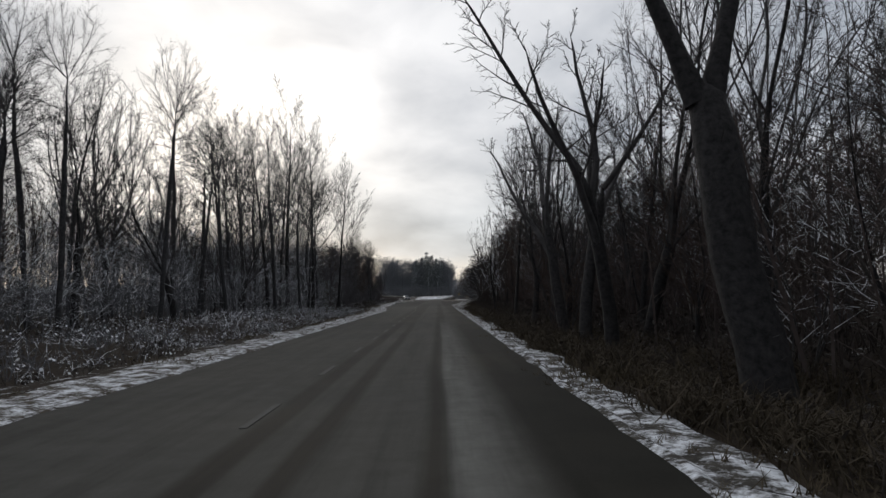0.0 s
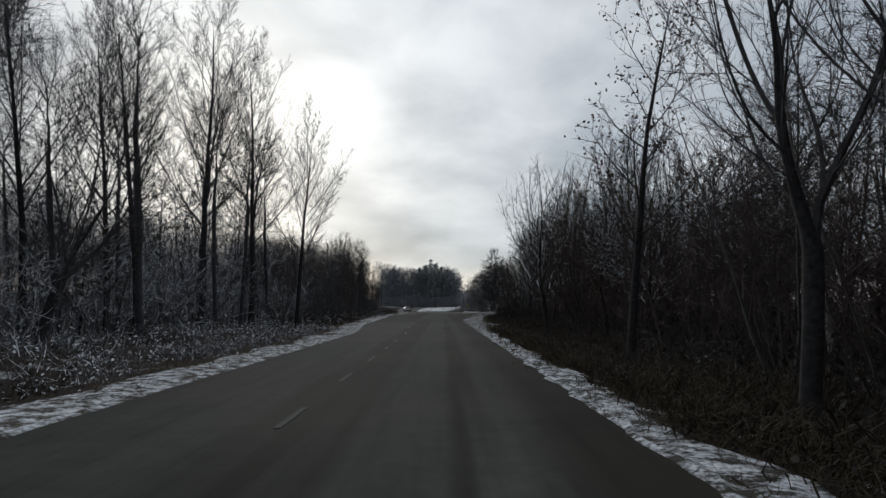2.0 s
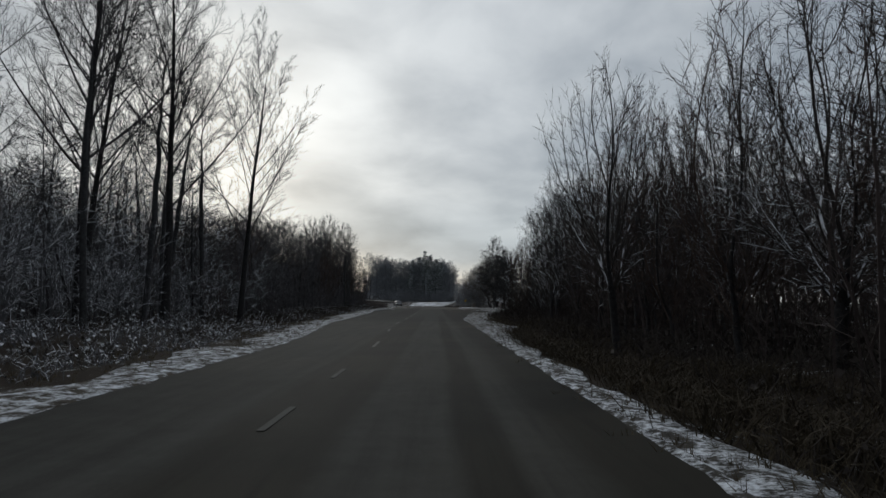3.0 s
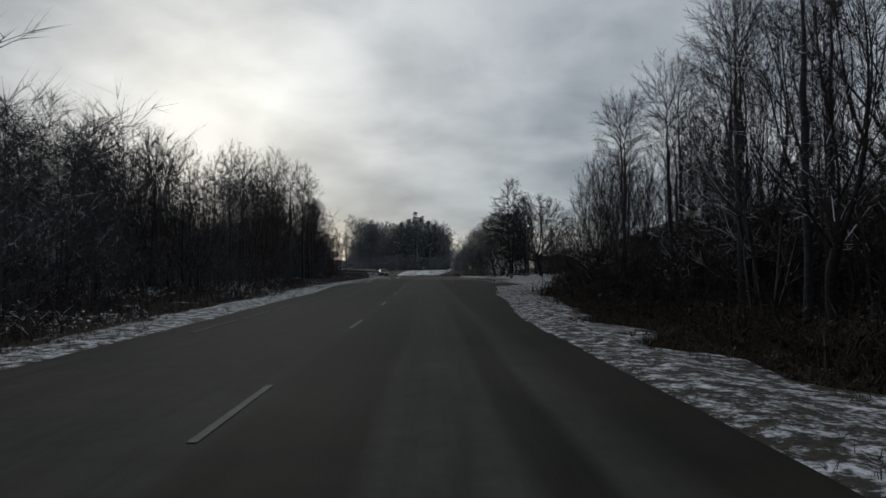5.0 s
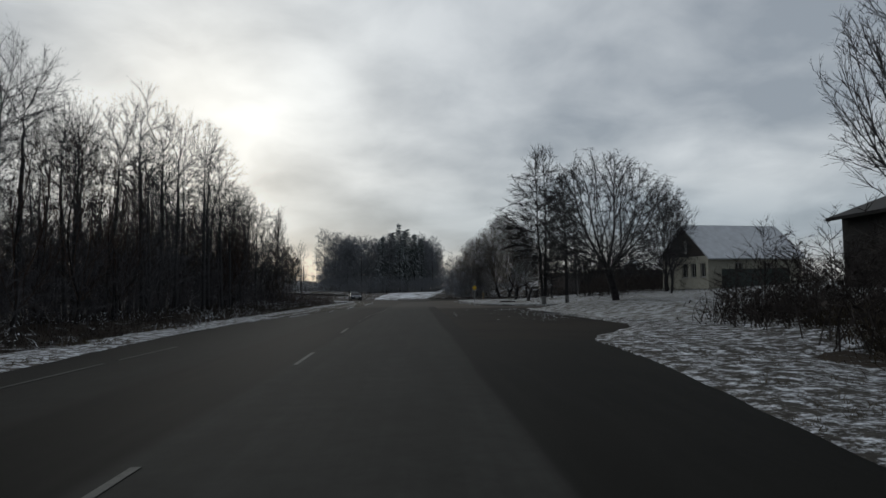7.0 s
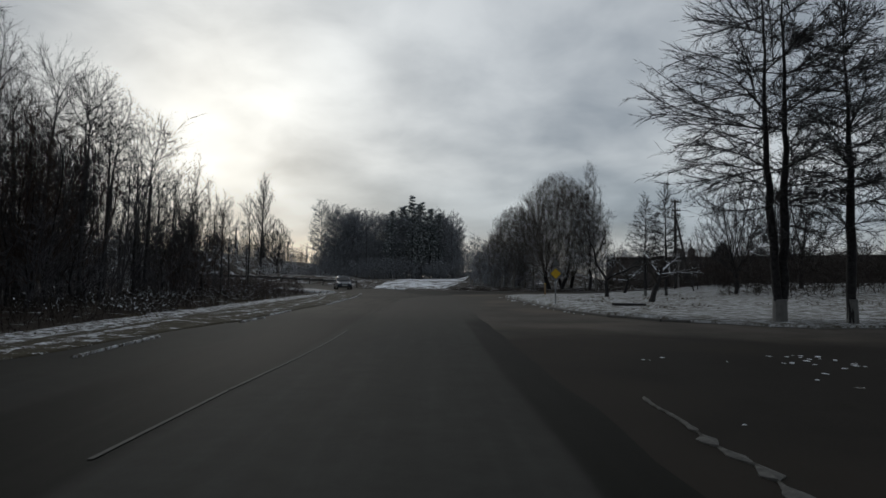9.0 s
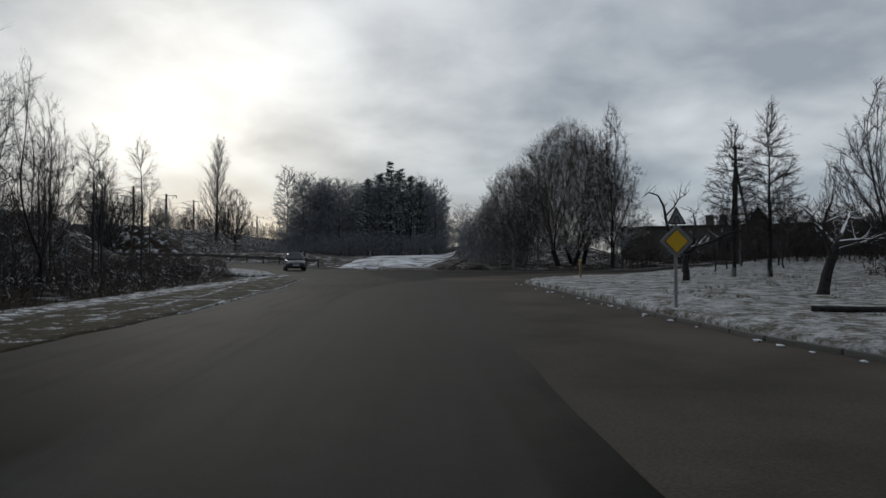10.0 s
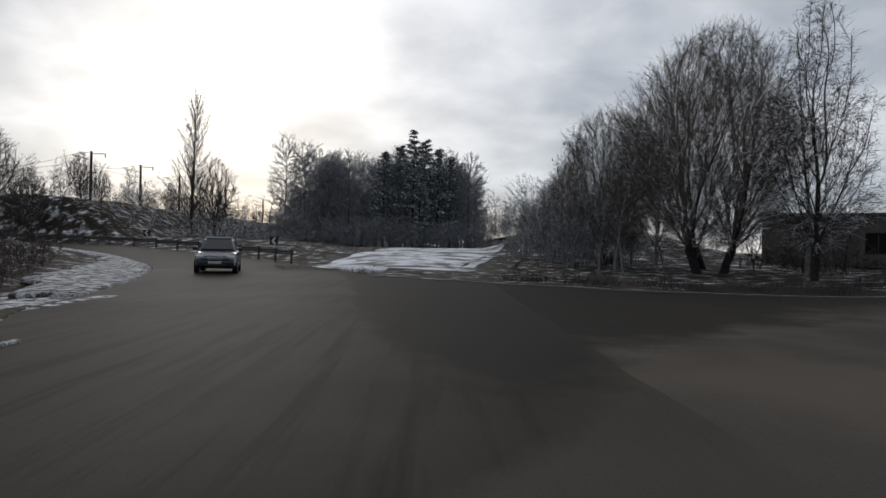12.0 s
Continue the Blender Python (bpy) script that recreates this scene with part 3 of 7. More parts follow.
def build_roads():
    rows = []
    for y in np.arange(-40, 216.1, 1.0):
        le, re = left_edge(y), min(right_edge(y), 2.75 if y > 127 else 99)
        if y > 200:
            le = -6.8 + smooth(200, 216, y) * 3.2
        wob = 0.08 * noise.noise((0.3, y * 0.7, 0)), 0.08 * noise.noise((9.3, y * 0.7, 0))
        rows.append([(le + wob[0] + (re - le + wob[1] - wob[0]) * k / 6, y, 0.0) for k in range(7)])
    sheet("road", rows, M_ASPHALT, "worn grey asphalt road with salt-dusted bands and damp wheel tracks")
    # the bend: the main road turns left past the junction
    pts = bend_mid
    rows = []
    bend_line.clear()
    for i, p in enumerate(pts):
        d = (pts[min(i + 1, len(pts) - 1)] - pts[max(i - 1, 0)]).normalized()
        nrm = Vector((d.y, -d.x))
        hw = 4.3
        bend_line.append((p.copy(), nrm.copy()))
        zz = bend_height(p.y)
        rows.append([(p.x + nrm.x * hw * s, p.y + nrm.y * hw * s, zz) for s in (-1, -0.6, -0.2, 0.2, 0.6, 1)])
    sheet("road_bend", rows, M_ASPHALT, "dry grey asphalt road curving left behind the junction")
    # the junction's apron towards the side roads
    rows = []
    for y in np.arange(127, 216.1, 2.0):
        a = 2.6
        far = curve1(y, [(127, 12), (140, 14), (148, 22), (154, 66)])
        rows.append([(a + (far - a) * k / 24, y, -0.006 + land(a + (far - a) * k / 24, y) * smooth(14, 30, a + (far - a) * k / 24) + 0.03 * smooth(14, 30, a + (far - a) * k / 24)) for k in range(25)])
    sheet("road_apron", rows, M_ASPHALT_D, "dark damp asphalt apron where the side roads join")
    # markings
    def dash(x0, y0, x1, y1, w=0.10):
        d = Vector((x1 - x0, y1 - y0, 0))
        m = Matrix.Translation(((x0 + x1) / 2, (y0 + y1) / 2, 0.007)) @ Matrix.Rotation(math.atan2(d.y, d.x), 4, "Z")
        return boxbm((0, 0, 0), (d.length, w, 0.004), 0, m)
    marks = thing("centre_line", (0, 0, 0), 0, "worn white dashes of the road's centre line", "road marking", kind="structure")
    runs = [(y, 1.5) for y in np.arange(11.0, 60, 4.5)] + [(y, 2.5) for y in (63.5, 73.2, 83.0, 92.8, 102.3, 112.8, 122.4, 132.0)] + [(140.2, 1.1), (143.4, 4.6)]
    for y, ln in runs:
        x, x2 = [curve1(v, [(60, -0.67), (84, -1.22), (100, -1.1), (116, -1.15), (141, -1.56), (149, -1.6)]) for v in (y, y + ln)]
        part("dash", dash(x, y, x2, y + ln, 0.085 if y < 140 else 0.055), M_PAINT if 60 < y < 140 else M_PAINTF, marks)
    for y in np.arange(149.0, 161, 3.0):
        x, x2 = [curve1(v, [(149, -1.5), (158, -1.12), (180, -1.0)]) for v in (y, y + 2.96)]
        part("dash", dash(x, y, x2, y + 2.96, 0.045), M_PAINTF, marks)
    edge = thing("edge_line", (0, 0, 0), 0, "worn white line along the road's far edge", "road marking", kind="structure")
    for y in np.arange(92, 128, 4.0):
        x, x2 = [curve1(v, [(92, -4.45), (124, -5.2)]) for v in (y, y + 3.4)]
        part("dash", dash(x, y, x2, y + 3.4, 0.08), M_PAINTF, edge)


build_roads()


def verge(name, stations, side, width, label, h=0.07, seed=0.0, material=None):
    """Thin snow lying on the shoulder, ragged at both rims."""
    rows = []
    for x, y in stations:
        w = width(y) if callable(width) else width
        w *= 0.75 + 0.6 * (0.5 + noise.noise((seed, y * 0.35, 1.0))) * 0.9
        off = 0.22 * noise.noise((seed + 5, y * 0.9, 2.0))
        r = []
        for k in range(8):
            u = k / 7
            xx = x + side * (off - 0.05 + u * w)
            lift = h * math.sin(math.pi * min(1, u * 1.15)) * (0.6 + 0.9 * abs(noise.noise((xx * 1.9, y * 1.9, seed))))
            g = max(land(xx, y), -0.10) if u > 0.2 else -0.02
            if y > 123 and side > 0:
                g = max(g, 0.02)
            r.append((xx, y, max(g, -0.03 - 0.25 * u) + lift + 0.012))
        rows.append(r if side > 0 else r[::-1])
    return sheet(name, rows, material or M_VERGE, label, category="snow verge", smooth_it=True)


ys = np.arange(-20, 205, 0.6)
verge("verge_west", [(left_edge(y), y) for y in ys], -1, lambda y: 1.5 + 0.9 * smooth(80, 110, y), "thin dirty snow along the shoulder beside the wood", seed=1.0)
verge("verge_east", [(right_edge(y), y) for y in np.arange(-20, 139, 0.6)], 1, lambda y: 0.75 + 1.45 * smooth(65, 85, y) + 1.2 * smooth(100, 120, y) + 6.0 * smooth(119, 131, y), "thin dirty snow along the shoulder beside the brush", seed=4.0, material=M_VERGE_E)


# snow on the inside of the bend
rows = []
for i, (p, nrm) in enumerate(bend_line):
    if p.y < 203 or p.x < -70:
        continue
    for f in (0.0, 0.33, 0.66):
        q = p.lerp(bend_line[min(i + 1, len(bend_line) - 1)][0], f)
        w = 1.7 + 1.5 * smooth(206, 213, q.y) * smooth(232, 222, q.y) + 0.7 * noise.noise((q.x * 0.5, q.y * 0.5, 1))
        rows.append([(q.x - nrm.x * (4.35 + w * k / 6), q.y - nrm.y * (4.35 + w * k / 6), max(bend_height(q.y) + 0.02, land(q.x - nrm.x * (4.35 + w * k / 6), q.y - nrm.y * (4.35 + w * k / 6)) + 0.05) + 0.06 * math.sin(math.pi * k / 6)) for k in range(7)][::-1])
sheet("verge_bend", rows, M_VERGE, "trampled dirty snow inside the bend", category="snow verge", smooth_it=True)


# ---------------------------------------------------------------- raised banks with kerbs
def bank_z(x, y):
    return land(x, y) + 0.30 + 0.05 * noise.noise((x * 0.5, y * 0.5, 7.0))


def bank(name, xs, south, north, label, kerb_from, kerb_to, ragged=0.0):
    rows = []
    for x in xs:
        a, b_ = curve1(x, south), curve1(x, north)
        if ragged:
            a += ragged * (noise.noise((x * 1.1, 3.0, 1.0)) + 0.9 * noise.noise((x * 3.1, 3.0, 1.0)))
            rows.append([(x + (0.5 * noise.noise((k * 0.9, x * 2, 5.0)) if x < 9.5 and k > 2 else 0), b_ + (a - b_) * k / 14, max(land(x, b_ + (a - b_) * k / 14), -0.16) + 0.17 + (0.19 + 0.05 * noise.noise((x * 0.5, k * 0.5, 7.0))) * smooth(0, 6 if k > 7 else 1.5, min(k, 14 - k)) * smooth(8.5, 11, x) + 0.5 * smooth(9, 14, x) * smooth(0, 9 if k > 5 else 3, min(k + 1, 14 - k))) for k in range(15)])
            continue
        rows.append([(x, b_ + (a - b_) * k / 14, bank_z(x, b_ + (a - b_) * k / 14) if 0 < k < 14 else bank_z(x, b_ + (a - b_) * k / 14) - 0.05) for k in range(15)])
    ob = sheet(name, rows, M_LAWN, label, category="snowy lawn", smooth_it=True)
    # kerb stones along the rim that faces the road
    rim = [(x, curve1(x, south)) for x in reversed(xs) if x < kerb_from] + [(x, curve1(x, north)) for x in xs if x < kerb_to]
    run, step = 0.0, 1.0
    for (x0, y0), (x1, y1) in zip(rim, rim[1:]):
        d = math.hypot(x1 - x0, y1 - y0)
        k = max(1, round(d / step))
        for i in range(k):
            u, v = i / k, (i + 1) / k
            p, q = Vector((x0 + (x1 - x0) * u, y0 + (y1 - y0) * u, 0)), Vector((x0 + (x1 - x0) * v, y0 + (y1 - y0) * v, 0))
            c = (p + q) / 2
            kerbs.append((ob, c.x, c.y, max(0.0, land(c.x, c.y) + 0.16), math.degrees(math.atan2(q.y - p.y, q.x - p.x)), (q - p).length))


kerbs = []
cols = [6.3, 6.36, 6.45, 6.6, 6.8, 7.1, 7.5, 8, 8.6, 9.3, 10, 11, 12, 13.5, 15, 17, 19, 21, 24, 27, 30, 34, 38, 43, 48, 54, 60, 66]
bank("bank_sign", cols, [(6.3, 187), (6.45, 182), (6.6, 175), (6.8, 171), (7.5, 167.5), (9, 164.7), (12, 162.4), (20, 163.5), (66, 172)],
     [(6.3, 189), (6.45, 190.6), (7.5, 193.4), (11.4, 198.5), (21, 207), (34, 216), (66, 232)], "snow-covered lawn with dead grass between the two side roads", 40, 40)
bank("bank_house", [8.5, 8.6, 8.75] + [9 + 0.2 * k for k in range(36)] + [16.5, 17, 18, 19, 20, 22, 24, 26, 28, 30, 33, 36, 40, 45, 50, 58, 66],
     [(8.5, 149), (8.65, 144), (9.1, 139), (10.2, 134), (13.5, 129), (20, 126), (66, 122)],
     [(8.5, 152), (8.65, 154), (9.1, 155.4), (10.2, 156.3), (13.5, 157.2), (20, 158), (66, 165)], "snow-covered lawn with dead grass before the houses", 0, 30, 1.1)
# the far side of the second side road
far_rim = [(-2.2, 217.0), (1, 214.5), (4, 212.0), (8, 209.8), (13, 209.2), (18, 210.8), (24, 215.5), (45, 226), (66, 236)]
rows = []
for x in np.arange(-2, 66, 1.0):
    y0 = curve1(x, [(a, b_) for a, b_ in far_rim])
    rows.append([(x, y0 + d, land(x, y0 + d) + (0.13 if d > 0.1 else 0.10) + 0.04 * noise.noise((x, d, 3.0))) for d in (9, 6, 4, 2.5, 1.2, 0.5, 0.0)])
ob = sheet("verge_north", rows, M_GROUND, "rough grass verge with litter and a little snow", category="verge", smooth_it=True)
for x in np.arange(-1.5, 50, 1.0):
    y0, y1 = [curve1(v, far_rim) for v in (x, x + 1)]
    kerbs.append((ob, x + 0.5, (y0 + y1) / 2 - 0.1, max(0.02, land(x, y0) + 0.13), math.degrees(math.atan2(y1 - y0, 1)), math.hypot(1, y1 - y0)))
# lying snow north of the bend, with a track beside it
rows = []
for y in np.arange(223, 268, 1.5):
    t = (y - 223) / 45
    rows.append([(-7.5 + 4 * t + (9.5 + 7 * t) * k / 8 + 0.6 * noise.noise((k * 0.7, y * 0.3, 2)), y, land(-7.5 + 4 * t + (9.5 + 7 * t) * k / 8, y) + 0.07 * math.sin(math.pi * k / 8) + 0.05) for k in range(9)])
sheet("snow_field", rows, M_SNOW, "patch of open snow with tyre marks beside a track", category="snow patch", smooth_it=True)
rows = []
for y in np.arange(214, 275, 1.5):
    c = 3.0 + 6.5 * smooth(214, 262, y) + 0.8 * math.sin(y * 0.1)
    rows.append([(c + 3.4 * (k / 6 - 0.5), y, land(c, y) + 0.075 - 0.05 * (k in (1, 5))) for k in range(7)])
sheet("dirt_track", rows, ground_mat("mud_and_slush", (0.03, 0.027, 0.024), (0.075, 0.068, 0.06), 0.58, 0.7, 1.2), "rutted muddy farm track with slush", category="track", smooth_it=True)


# ---------------------------------------------------------------- trees
def tube(V, F, pts, rads, n):
    base = len(V)
    d0 = (pts[1] - pts[0]).normalized()
    ref = Vector((1, 0, 0)) if abs(d0.x) < 0.8 else Vector((0, 1, 0))
    a = d0.cross(ref).normalized()
    last = len(pts) - 1
    for i, p in enumerate(pts):
        d = (pts[min(i + 1, last)] - pts[max(i - 1, 0)]).normalized()
        a = (a - d * a.dot(d)).normalized()
        b_ = d.cross(a)
        if i == last:
            V.append(p[:])
            break
        for k in range(n):
            t = 2 * math.pi * k / n
            V.append((p + (a * math.cos(t) + b_ * math.sin(t)) * rads[i])[:])
    for i in range(last - 1):
        for k in range(n):
            o, q = base + i * n, base + i * n + n
            F.append((o + k, o + (k + 1) % n, q + (k + 1) % n, q + k))
    tip, o = len(V) - 1, base + (last - 1) * n
    for k in range(n):
        F.append((o + k, o + (k + 1) % n, tip))


def sprig(V, F, p, q, r, rg):
    """The finest twigs, a few millimetres across: one sliver each."""
    d = q - p
    a = d.cross(Vector((rg.gauss(0, 1), rg.gauss(0, 1), rg.gauss(0, 1)))).normalized() * r
    n = len(V)
    V.extend([(p - a)[:], (p + a)[:], q[:]])
    F.append((n, n + 1, n + 2))


def spray(V, F, p, d, ln, r, rg, side=3, bend=0.0):
    """A twig's end: a main shoot with finer side shoots that lean forward along it."""
    d = d.normalized()
    q = p + d * ln + Vector((0, 0, -bend * ln))
    sprig(V, F, p, q, r, rg)
    for k in range(side):
        u = 0.15 + 0.7 * (k + rg.random()) / side
        a = p.lerp(q, u)
        w = (d + Vector((rg.gauss(0, 0.42), rg.gauss(0, 0.42), rg.gauss(0, 0.34) - bend))).normalized() * ln * rg.uniform(0.35, 0.6) * (1.2 - 0.6 * u)
        sprig(V, F, a, a + w, r * 0.8, rg)


def grow(rng, bags, at, way, length, r, level, spec):
    s = spec[level]
    V, F = bags[0 if level == 0 else 1]
    pts, rads, d, p = [at.copy()], [r], way.normalized(), at.copy()
    seg = s["seg"]
    for i in range(seg):
        d = (d + Vector((rng.gauss(0, 1), rng.gauss(0, 1), rng.gauss(0, 0.6))) * s["wander"] + Vector((0, 0, 1)) * s["up"] / seg).normalized()
        p = p + d * (length / seg)
        pts.append(p.copy())
        rads.append(r * (1 - (1 - s["tip"]) * (i + 1) / seg))
    if level == 0:
        rads[0] *= 1.35
    tube(V, F, pts, rads, s["sides"])
    if level + 1 >= len(spec):
        if "leaf" in s and rng.random() < s["leaf"]:
            leaf(rng, bags[2], pts[-1])
        for k in range(s.get("spray", 0)):
            q = pts[0].lerp(pts[-1], 0.25 + 0.75 * (k + rng.random()) / s["spray"])
            spray(V, F, q, d + Vector((rng.gauss(0, 0.4), rng.gauss(0, 0.4), rng.gauss(0, 0.3))), length * rng.uniform(0.35, 0.7), s.get("fine", 0.006), rng, 2)
        return
    c = spec[level + 1]
    cnt = c["n"] if level == 0 else max(1, round(c["n"] * rng.uniform(0.7, 1.3)))
    turn = rng.uniform(0, 6.28)
    for k in range(cnt):
        f = c["from"] + (c.get("to", 1.0) - c["from"]) * (k + rng.random() * 0.9) / cnt
        f = min(f, 0.985)
        x = f * seg
        i = min(int(x), seg - 1)
        q = pts[i].lerp(pts[i + 1], x - i)
        rr = rads[i] + (rads[i + 1] - rads[i]) * (x - i)
        axis_ = (pts[i + 1] - pts[i]).normalized()
        turn += 2.4 + rng.uniform(-0.6, 0.6)
        side = axis_.orthogonal().normalized()
        side = Matrix.Rotation(turn, 3, axis_) @ side
        ang = radians(c["angle"] * (1 - c.get("close", 0.0) * f) + rng.gauss(0, c.get("spread", 8)))
        w = axis_ * math.cos(ang) + side * math.sin(ang)
        ln = length * c["len"] * (1 - c.get("short", 0.6) * (f - c["from"]) / max(0.05, 1 - c["from"])) * rng.uniform(0.7, 1.2)
        grow(rng, bags, q, w, ln, max(min(rr * c["thick"], r * 0.8), c.get("rmin", 0.006)), level + 1, spec)


def leaf(rng, bag, p, s=0.06):
    V, F = bag
    n = len(V)
    a, b_ = Vector((rng.gauss(0, 1), rng.gauss(0, 1), rng.gauss(0, 1))).normalized() * s, Vector((rng.gauss(0, 1), rng.gauss(0, 1), rng.gauss(0, 1))).normalized() * s
    q = p + Vector((rng.gauss(0, 0.1), rng.gauss(0, 0.1), rng.gauss(0, 0.1)))
    V.extend([(q - a)[:], (q + b_)[:], (q + a)[:], (q - b_ * 0.6)[:]])
    F.append((n, n + 1, n + 2, n + 3))


def S(seg, wander, up, tip, sides, n=0, frm=0.3, angle=45, ln=0.3, thick=0.45, **k):
    return dict(seg=seg, wander=wander, up=up, tip=tip, sides=sides, n=n, angle=angle, len=ln, thick=thick, **{"from": frm}, **k)


def make_tree(name, seed, height, r, spec, lean=(0, 0), stems=1, label="", group="", bark=None, twig=None, leaf_mat=None, spread=0.0, wash=0.0):
    """A tree with trunk or stems, crown and leaves as its parts."""
    rng = random.Random(seed)
    bags = ([], []), ([], []), ([], [])
    stem_bags = []
    for k in range(stems):
        bags = ([], []), bags[1], bags[2]
        stem_bags.append(bags[0])
        t = 2 * math.pi * k / stems + rng.uniform(-0.4, 0.4)
        off = Vector((math.cos(t), math.sin(t), 0)) * (0.28 * (stems > 1)) * (0.4 + rng.random())
        way = Vector((lean[0], lean[1], 1)) + Vector((math.cos(t), math.sin(t), 0)) * spread * rng.uniform(0.5, 1.2) * (stems > 1)
        grow(rng, bags, off + Vector((0, 0, -0.25)), way, height * rng.uniform(0.85, 1.0) if stems > 1 else height, r * (rng.uniform(0.7, 1) if stems > 1 else 1), 0, spec)
    root = new(name)
    for bag in stem_bags:
        word = "trunk" if stems == 1 else "stem"
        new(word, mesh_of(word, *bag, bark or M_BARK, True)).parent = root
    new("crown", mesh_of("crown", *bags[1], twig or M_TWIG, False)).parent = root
    if bags[2][0]:
        lf = new("leaves", mesh_of("leaves", *bags[2], leaf_mat or M_LEAF))
        lf.parent = root
    if wash:
        w = part("lime_wash", cylbm((0, 0, -0.1), (0, 0, wash), r * 1.42, r * 1.12, n=12), M_WASH, root, "white lime wash on the lower trunk")
    return tagged(root, label, "tree", group)


FAN = [S(12, 0.02, 0.1, 0.10, 8), S(6, 0.045, 0.5, 0.15, 4, 25, 0.30, 46, 0.46, 0.38, close=0.4, short=0.6), S(4, 0.06, 0.35, 0.22, 3, 12, 0.16, 36, 0.36, 0.42, rmin=0.012),
       S(2, 0.08, 0.25, 0.3, 3, 8, 0.12, 32, 0.42, 0.55, rmin=0.008, spray=4, fine=0.006)]
FORK = [S(7, 0.02, 0.0, 0.72, 12), S(8, 0.05, 0.25, 0.25, 8, 2, 0.80, 13, 1.6, 0.80, short=0.2, spread=3), S(5, 0.12, 0.3, 0.2, 4, 9, 0.25, 48, 0.36, 0.4, rmin=0.02),
        S(3, 0.16, 0.15, 0.3, 3, 8, 0.2, 44, 0.42, 0.5, rmin=0.012), S(1, 0.2, 0.1, 0.4, 3, 6, 0.2, 42, 0.5, 0.6, rmin=0.007)]
APPLE = [S(5, 0.10, 0.0, 0.6, 9), S(7, 0.20, 0.1, 0.2, 5, 5, 0.60, 62, 1.25, 0.62, short=0.2), S(4, 0.24, 0.3, 0.3, 3, 9, 0.15, 55, 0.32, 0.5, rmin=0.012),
         S(2, 0.25, 0.4, 0.4, 3, 8, 0.1, 50, 0.45, 0.55, rmin=0.007)]
BIRCH = [S(9, 0.03, 0.1, 0.1, 5), S(3, 0.08, 0.25, 0.25, 3, 24, 0.20, 42, 0.24, 0.4, short=0.6), S(2, 0.12, -0.3, 0.3, 3, 6, 0.2, 40, 0.5, 0.5, rmin=0.014),
         S(1, 0.12, -0.9, 0.4, 3, 5, 0.15, 36, 0.65, 0.6, rmin=0.010)]
POPLAR = [S(14, 0.01, 0.05, 0.06, 7), S(5, 0.03, 0.35, 0.15, 3, 100, 0.07, 36, 0.33, 0.28, short=0.58, close=0.3), S(2, 0.06, 0.4, 0.3, 3, 10, 0.12, 26, 0.34, 0.5, rmin=0.022, spray=4, fine=0.014)]
SAPLING = [S(6, 0.06, 0.2, 0.15, 3), S(2, 0.12, 0.2, 0.3, 3, 9, 0.12, 48, 0.34, 0.5, short=0.5, rmin=0.014), S(1, 0.18, 0.1, 0.35, 3, 6, 0.12, 40, 0.5, 0.6, rmin=0.008, spray=3, fine=0.0055)]
LEAFY = [S(9, 0.04, 0.15, 0.12, 7), S(4, 0.1, 0.4, 0.25, 4, 20, 0.32, 48, 0.30, 0.45, short=0.5), S(3, 0.14, 0.2, 0.3, 3, 7, 0.2, 44, 0.42, 0.5, rmin=0.014),
         S(1, 0.18, 0.1, 0.4, 3, 8, 0.15, 42, 0.5, 0.6, rmin=0.007, leaf=0.8)]


